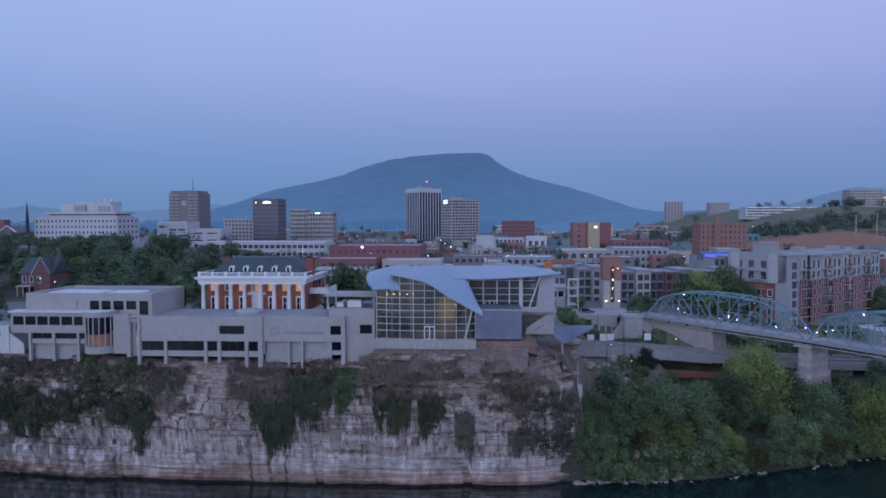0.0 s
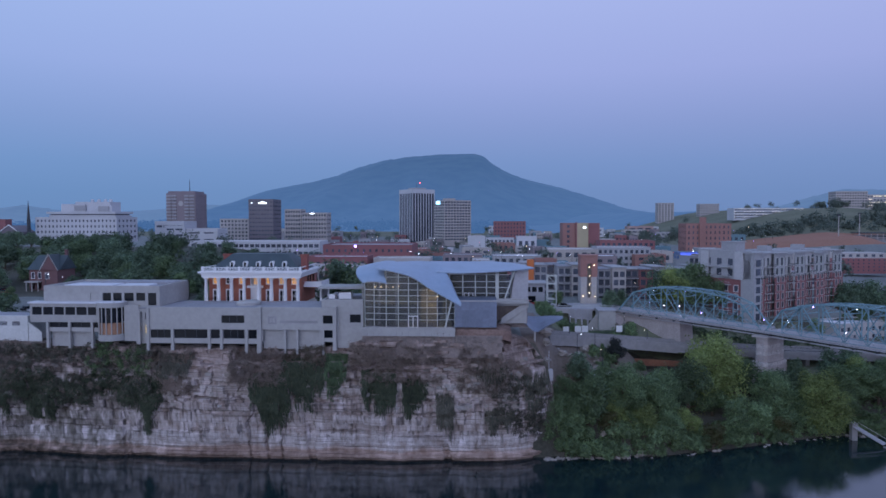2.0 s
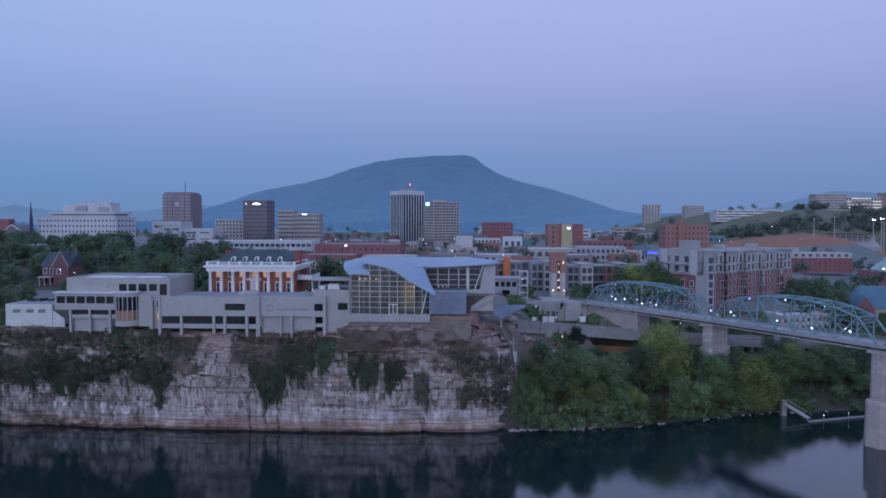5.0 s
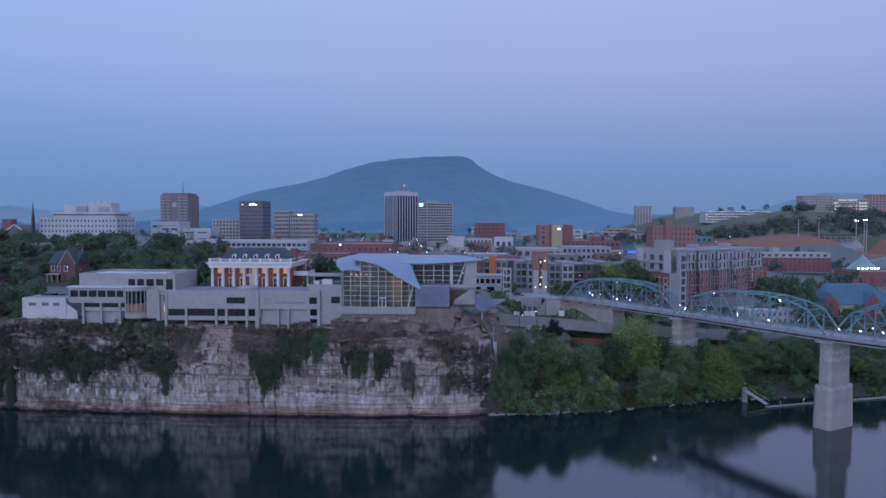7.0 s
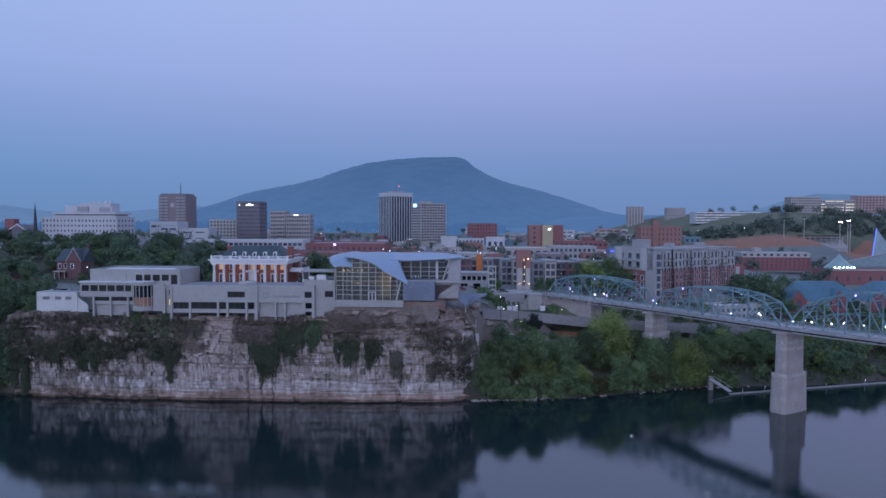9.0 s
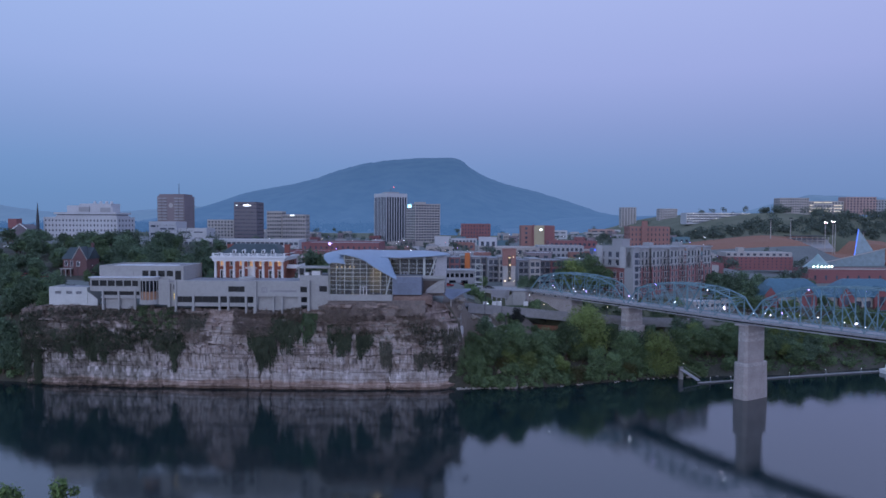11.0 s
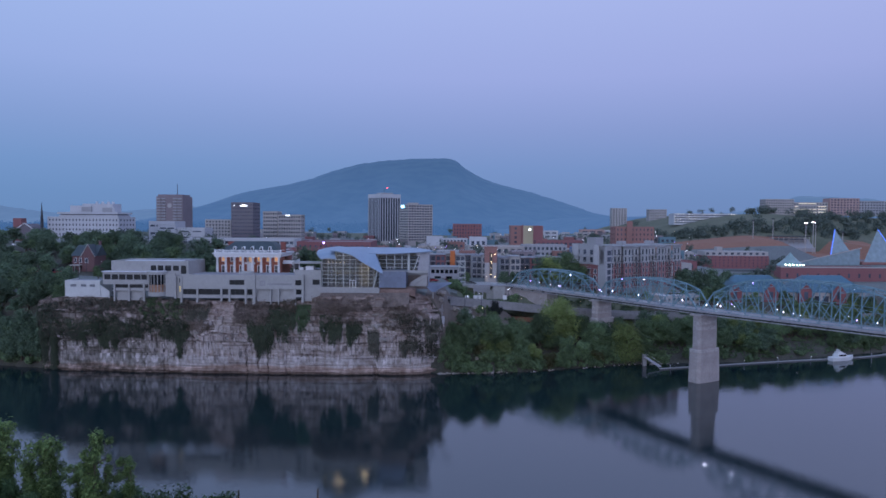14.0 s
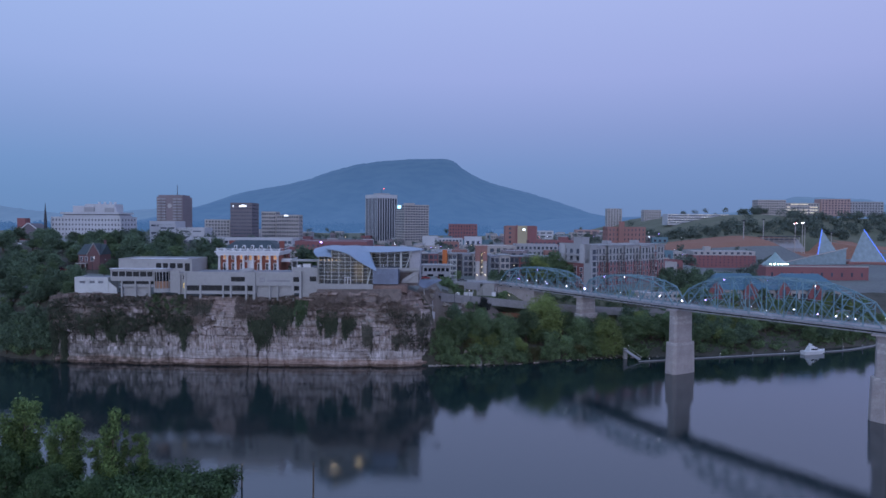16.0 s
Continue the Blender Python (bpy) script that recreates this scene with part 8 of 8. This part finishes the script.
for x in (91.5, 94.5, 98.5):
    part("lamp", Shape().tube(x, 308.6, [(40.2, 0.1), (40.6, 0.45), (41.0, 0.1)], 8), M["lamp_violet"], lf)
vl = thing("violet_beacon", -76.5, 415, 30, "bright violet floodlight on a short pole", "lamp")
part("pole", Shape().tube(-76.5, 415, [(26, 0.2), (39.6, 0.12)], 6), M["dark_steel"], vl)
part("lamp", Shape().tube(-76.5, 415, [(39.6, 0.2), (40.2, 1.0), (40.9, 0.2)], 10), M["lamp_violet"], vl)
for x, y, top, red in ((452, 760, 57, True), (461, 760, 58, True), (466, 764, 56, False), (497, 760, 46, False), (392, 770, 60, False), (430, 800, 62, False)):
    lm = thing("floodlight_mast", x, y, ground_z(x, y), "tall steel floodlight mast on the clay hill", "mast", group="floodlight masts")
    part("mast", Shape().tube(x, y, [(ground_z(x, y) - 1, 0.55), (top, 0.35)], 8), W["pale"], lm)
    part("lamp_bar", Shape().box(x - 2.2, x + 2.2, y - 0.5, y, top - 0.4, top + 0.9), M["dark_steel"], lm)
    if red:
        for k in (-1.5, 0, 1.5):
            part("lamp", Shape().tube(x + k, y - 0.8, [(top - 0.2, 0.2), (top + 0.25, 0.6), (top + 0.7, 0.2)], 8), M["lamp_white"] if k else M["lamp_red"], lm)
pl = thing("mast_beacon", -78, 948, 100, "red aircraft beacon on the tower mast", "beacon")
part("lamp", Shape().tube(-84.0, 955.2, [(105.6, 0.2), (106.2, 0.9), (106.9, 0.2)], 8), M["lamp_red"], pl)

# ---- road, walls, dock and small things along the river ----
road = thing("riverside_road", 90, 213, 14, "concrete riverside road on a walled ramp and viaduct", "road")
RP = [(18, 188, 24.6), (30, 193.5, 23.1), (45, 200.5, 21.1), (60, 206, 19.1), (90, 213, 16.2), (120, 217, 14.9), (160, 223, 13.8), (235, 243, 13.4)]
pts = spline(RP, 60)
M["road_wall"] = material("road_wall", (0.29, 0.275, 0.275), 0.9, vary=0.2, fine=0.8, coarse=0.15)
part("carriageway", Shape().sweep(pts, 10.0, 0.6), M["asphalt"], road)


def offset(path, by, up):
    out = []
    for i, p in enumerate(path):
        d = (path[min(i + 1, len(path) - 1)] - path[max(i - 1, 0)])
        n = Vector((-d.y, d.x, 0)).normalized()
        out.append(p + n * by + Vector((0, 0, up)))
    return out


part("near_parapet", Shape().sweep(offset(pts, -5.1, 0.35), 0.3, 1.3), M["road_wall"], road)
part("far_parapet", Shape().sweep(offset(pts, 5.1, 0.35), 0.3, 1.3), M["road_wall"], road)
part("median", Shape().sweep(offset(pts, 0.4, 0.6), 0.35, 0.8), M["road_wall"], road)
part("edge_beam", Shape().sweep(offset(pts[22:], -4.6, -0.9), 0.8, 1.3), M["road_wall"], road)
low = offset(pts[:26], -5.0, -0.9)
part("ramp_wall", Shape().sweep(low, 0.5, 1.8), M["road_wall"], road)
for i in range(28, 60, 5):
    q = offset(pts, -2.5, 0)[i]
    part("column", Shape().box(q.x - 0.6, q.x + 0.6, q.y - 0.6, q.y + 3, 4.0, q.z - 0.2), M["road_wall"], road)
M["rust"] = material("rust", (0.23, 0.10, 0.06), 0.9, vary=0.3, fine=1.5, coarse=0.2)
fen = thing("site_fence", 56, 197, 14, "rust-brown board fence below the road", "fence")
for k in range(26):
    part("board", Shape().chamfer_box(46 + 1.0 * k, 46.95 + 1.0 * k, 196.0 + 0.23 * k, 196.15 + 0.23 * k, 14.6 - 0.06 * k, 16.7 - 0.09 * k, 0.03), M["rust"], fen)

# plaza walls by the bridge head
pz = thing("plaza_wall", 38, 226, 22, "grey concrete plaza retaining walls with ribs and a stair wall", "wall")
part("rib_wall", Shape().box(30.6, 38.6, 226.6, 227.3, 18.0, 27.0), M["deck"], pz)
for x in (31.0, 33.0, 35.0, 37.0):
    part("rib", Shape().loft([[(x - 0.3, 225.4, 18.0), (x + 0.3, 225.4, 18.0), (x + 0.3, 226.6, 18.0), (x - 0.3, 226.6, 18.0)], [(x - 0.25, 226.0, 27.0), (x + 0.25, 226.0, 27.0), (x + 0.25, 226.6, 27.0), (x - 0.25, 226.6, 27.0)]], True, True), M["deck"], pz)
part("stair_wall", Shape().loft([[(36.6, 222.0, 18.0), (41.0, 222.0, 18.0), (41.0, 222.0, 27.2), (40.2, 222.0, 27.2), (36.6, 222.0, 22.6)], [(36.6, 222.6, 18.0), (41.0, 222.6, 18.0), (41.0, 222.6, 27.2), (40.2, 222.6, 27.2), (36.6, 222.6, 22.6)]], True, True), M["concrete"], pz)
part("block_wall", Shape().chamfer_box(39.6, 45.0, 219.5, 226.6, 17.0, 27.4, 0.12), M["concrete"], pz)
part("wall_coping", Shape().box(39.3, 45.3, 219.2, 226.9, 27.4, 27.75), M["deck"], pz)
part("slab", Shape().box(8, 46, 226.7, 262, 26.6, 27.3), M["deck"], pz)
arch = [(8 + 23 * i / 16, 25.6 + 1.1 * math.sin(math.pi * i / 16)) for i in range(17)]
part("arch_beam", Shape().loft([[(x, yy, z) for x, z in arch] + [(31, yy, 27.35), (8, yy, 27.35)] for yy in (225.6, 226.6)], True, True), M["concrete"], pz)
rail_ = Shape()
for k in range(38):
    rail_.box(8.0 + k, 8.06 + k, 225.9, 225.96, 27.3, 28.4)
rail_.box(8, 45.2, 225.88, 225.98, 28.36, 28.46).box(8, 45.2, 225.9, 225.96, 27.9, 27.96)
tagged(part("railing", rail_, M["mullion"], pz), kind="stuff")
gal = thing("low_gallery", 17, 238, 27.3, "low glazed gallery with flat grey roof on the plaza", "building")
part("wall", Shape().wall(9.6, 23.6, 27.3, 34.4, 238, 238.4, [(10.4 + 2.2 * k, 12.0 + 2.2 * k, 31.6, 33.4) for k in range(6)] + [(12.0, 15.0, 27.3, 30.2), (17.5, 20.5, 27.3, 30.2)]), M["deck"], gal)
part("roof", Shape().box(9.2, 24.4, 237.2, 248, 34.4, 34.95), W["grey"], gal)
part("glazing", Shape().box(9.8, 23.4, 238.2, 238.3, 27.4, 33.8), M["dark_glass"], gal)
part("end_wall", Shape().box(23.2, 23.6, 238.4, 247.6, 27.3, 34.4), M["deck"], gal)
hedge_ = thing("clipped_hedge", 35, 212, 21, "low dark clipped hedge below the plaza wall", "hedge")
v, f = leaf_cloud(random.Random(5), [(27 + 1.1 * k, 211.5 + 0.25 * k, ground_z(27 + 1.1 * k, 211.5 + 0.25 * k) + 0.6, 0.95, 0.8) for k in range(16)], 2600, 0.24)
me = bpy.data.meshes.new("hedge_foliage")
me.from_pydata(v, [], f)
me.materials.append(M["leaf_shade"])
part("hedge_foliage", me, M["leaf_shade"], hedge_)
# curved walk among the rocks of the slope
cw = thing("curved_walk", 28, 176, 16, "pale curved concrete walk on the rocky slope", "path")
ARC = [Vector((28.2 + 6.6 * math.cos(radians(a)), 176 + 6.6 * math.sin(radians(a)), 17.6)) for a in range(195, 346, 10)]
part("paving", Shape().sweep(ARC, 1.8, 0.25), M["deck"], cw)
part("edge_wall", Shape().sweep([p + Vector((0.13 * (p.x - 28.2), 0.13 * (p.y - 176), -1.4)) for p in ARC], 0.35, 3.2), M["road_wall"], cw)
for x, y in ((27.4, 206.5), (31.2, 208.0), (33.4, 208.6), (44.2, 209.5)):
    sg = thing("sign_panel", x, y, 20, "blank white site panel on posts", "sign", group="site panels")
    part("panel", Shape().box(x - 0.95, x + 0.95, y - 0.08, y, 22.3, 24.3), M["white_paint"], sg)
    part("post", Shape().box(x - 0.06, x + 0.06, y, y + 0.1, 20, 24.6), M["dark_steel"], sg)

# rocks of the landslip slope beside the cliff
M["boulder"] = material("boulder", (0.36, 0.33, 0.31), 0.95, vary=0.3, fine=2.0, coarse=0.4, bump=0.5, per_object=0.25, tint=(0.27, 0.23, 0.2))
rb = random.Random(41)
rock_meshes = []
for k in range(6):
    bm = bmesh.new()
    bmesh.ops.create_icosphere(bm, subdivisions=2, radius=1.0)
    for v in bm.verts:
        q = 0.75 + 0.5 * noise.noise(v.co * 1.3 + Vector((k * 7, 0, 0))) + 0.2 * noise.cell(v.co * 2.1 + Vector((k, 0, 0)))
        v.co = Vector((v.co.x * q * 1.2, v.co.y * q, v.co.z * q * 0.75))
    me = bpy.data.meshes.new("boulder")
    bm.to_mesh(me)
    bm.free()
    me.materials.append(M["boulder"])
    rock_meshes.append(me)
for k in range(190):
    if k < 92:
        x, y = rb.uniform(16.5, 40), rb.uniform(157, 188)
        s = rb.uniform(0.5, 1.9)
    else:
        x = rb.uniform(17, 112) if k < 140 else rb.uniform(16, 37)
        y, s = shore(x) - rb.uniform(-0.3, 1.2), rb.uniform(0.25, 0.75)
    ob = new("boulder", rb.choice(rock_meshes))
    ob.location = (x, y, max(WATER - 0.1, ground_z(x, y)) + 0.1 * s)
    ob.rotation_euler, ob.scale = (0, 0, rb.uniform(0, 6)), (s, s, s)
    tagged(ob, "grey limestone boulder on the landslip slope" if k < 92 else "pale limestone rock at the waterline", "rock", group="boulders")

# instrument box on a mast at the cliff corner
bx = thing("instrument_mast", 17.4, 158.5, 8, "grey metal box on a tall thin mast", "mast")
part("mast", Shape().tube(17.4, 158.5, [(6.0, 0.12), (26.0, 0.10)], 8), M["deck"], bx)
part("box", Shape().chamfer_box(16.5, 18.3, 157.6, 159.2, 18.9, 21.6, 0.1), M["deck"], bx)

# floating walkway, gangway, cabin cruiser
dock = thing("floating_walkway", 140, 178, 1.0, "long narrow floating walkway with lit bollards", "dock")
DP = spline([(100.5, 166, 1.25), (123, 173, 1.25), (160, 184.3, 1.25), (197.6, 195.5, 1.25), (228, 214, 1.25)], 40)
part("deck", Shape().sweep(DP, 1.25, 0.3), M["road_wall"], dock)
for i in range(2, 40, 4):
    p = DP[i]
    bo = part("bollard", Shape().tube(p.x, p.y - 0.8, [(1.4, 0.12), (2.7, 0.12), (2.9, 0.07)], 8), M["deck"], dock)
    part("light", Shape().tube(p.x, p.y - 0.8, [(2.9, 0.05), (2.98, 0.05)], 6), M["lamp_white"], bo)
for x in (99.0, 128, 163, 199, 217):
    y = shore(x) + 1.5 if x < 110 else lerp_table(x, (100.5, 123, 160, 197.6, 228), (166, 173, 184.3, 195.5, 214)) + 1.6
    dl_ = thing("dock_lamp", x, y, 0.5, "slim dark lamp post by the floating walkway", "lamp", group="dock lamps")
    part("pole", Shape().tube(0, 0, [(-1.5, 0.1), (5.2, 0.07)], 6), M["dark_steel"], dl_, here=True)
    part("lamp", Shape().tube(0, 0, [(5.2, 0.03), (5.25, 0.05), (5.3, 0.03)], 6), M["lamp_white"], dl_, here=True)
gw = thing("gangway", 97, 172, 2, "pale metal gangway down to the walkway", "gangway")
part("ramp", Shape().beam((96.5, 172.6, 4.6), (101, 167, 1.8), 1.8, 0.25), M["deck"], gw)
for sgn in (-0.9, 0.9):
    part("handrail", Shape().beam((96.5 + sgn, 172.6, 5.6), (101 + sgn, 167, 2.8), 0.06, 0.08), M["mullion"], gw)
part("landing_tower", Shape().box(95.8, 97.2, 172.2, 173.6, 0.5, 5.4), M["road_wall"], gw)
boat = thing("cabin_cruiser", 181, 187.5, 1.0, "white motor cruiser with cabin moored at the walkway", "boat", rz=17)
hull = []
for u, w, z in ((-5.6, 1.5, 0.0), (-3, 1.75, 0.0), (1, 1.75, 0.05), (4, 1.15, 0.25), (5.9, 0.1, 0.6)):
    hull.append([(u, -w, z + 1.5), (u, -w * 0.75, z - 0.2), (u, w * 0.75, z - 0.2), (u, w, z + 1.5)])
part("hull", Shape().loft(hull, True, True), M["white_paint"], boat, here=True)
part("cabin", Shape().loft([[(-3.2, -1.4, 1.4), (2.6, -1.2, 1.4), (2.6, 1.2, 1.4), (-3.2, 1.4, 1.4)], [(-2.8, -1.2, 2.9), (1.2, -1.0, 2.9), (1.2, 1.0, 2.9), (-2.8, 1.2, 2.9)]], True, True), M["white_paint"], boat, here=True)
part("cabin_window", Shape().box(-2.4, 1.0, -1.36, -1.28, 2.0, 2.6), M["dark_glass"], boat, here=True)
part("flybridge", Shape().box(-2.6, -0.2, -1.0, 1.0, 2.9, 3.6).box(-1.8, -1.6, -0.9, 0.9, 3.6, 4.6), M["white_paint"], boat, here=True)
for x, y, z in ((-18.4, 31.3, 5.9), (-2.0, 24.9, 8.9)):
    pl = thing("mooring_pile", x, y, -3, "weathered dark timber pile standing in the river", "pile", group="mooring piles")
    part("pile", Shape().tube(x, y, [(-3, 0.2), (z - 0.3, 0.17), (z, 0.12)], 10), M["bark"], pl)
    part("collar", Shape().tube(x, y, [(z - 1.0, 0.2), (z - 0.7, 0.2)], 10), M["dark_steel"], pl)


# ---- parked cars ----
def car(x, y, rz, paint, label):
    c = thing("car", x, y, ground_z(x, y) + 0.25, label, "car", group="parked cars", rz=rz)
    prof = [(-2.2, 0.35), (2.2, 0.35), (2.25, 0.75), (1.1, 0.95), (-2.15, 0.95)]
    part("body", Shape().loft([[(u, -0.88, z) for u, z in prof], [(u, 0.88, z) for u, z in prof]], True, True), paint, c, here=True)
    cab = [(-1.9, 0.95), (1.0, 0.95), (0.3, 1.45), (-1.4, 1.48)]
    part("cabin", Shape().loft([[(u, -0.78, z) for u, z in cab], [(u, 0.78, z) for u, z in cab]], True, True), M["dark_glass"], c, here=True)
    part("car_roof", Shape().box(-1.4, 0.3, -0.72, 0.72, 1.46, 1.52), paint, c, here=True)
    for u in (-1.35, 1.35):
        for v in (-0.86, 0.86):
            part("wheel", swapped(Shape()).loft([[(u + 0.33 * math.cos(a), v - 0.1, 0.33 + 0.33 * math.sin(a)) for a in [k * math.pi / 5 for k in range(10)]], [(u + 0.33 * math.cos(a), v + 0.1, 0.33 + 0.33 * math.sin(a)) for a in [k * math.pi / 5 for k in range(10)]]], True, True), M["dark_steel"], c, here=True)


PAINTS = [(material("paint_silver", (0.45, 0.46, 0.48), 0.35, vary=0.05, bump=0), "silver parked car"), (material("paint_black", (0.02, 0.02, 0.025), 0.3, vary=0.05, bump=0), "black parked car"), (material("paint_red", (0.35, 0.03, 0.03), 0.35, vary=0.05, bump=0), "red parked car"), (M["white_paint"], "white parked car")]
for i, (x, y, rz) in enumerate(((-112, 172, 80), (-115.5, 173, 82), (-119, 173.5, 80), (-122.5, 175, 78), (-126, 176, 80), (-110, 182, 80), (-116, 184, 82), (-131, 178, 75), (-185, 240, 80), (-181.3, 240.6, 82), (-177.8, 241, 80), (-174.5, 238.5, 84), (-136, 197, 70), (-139.5, 199, 72), (18, 228, 10), (24, 229, 5), (30, 231, 0), (12, 216, 20), (47, 236, 40))):
    m_, lb = PAINTS[(i * 5 + i // 3) % 4]
    car(x, y, rz, m_, lb + (" in the lot behind the museum" if x < 0 else " by the bridge head plaza"))
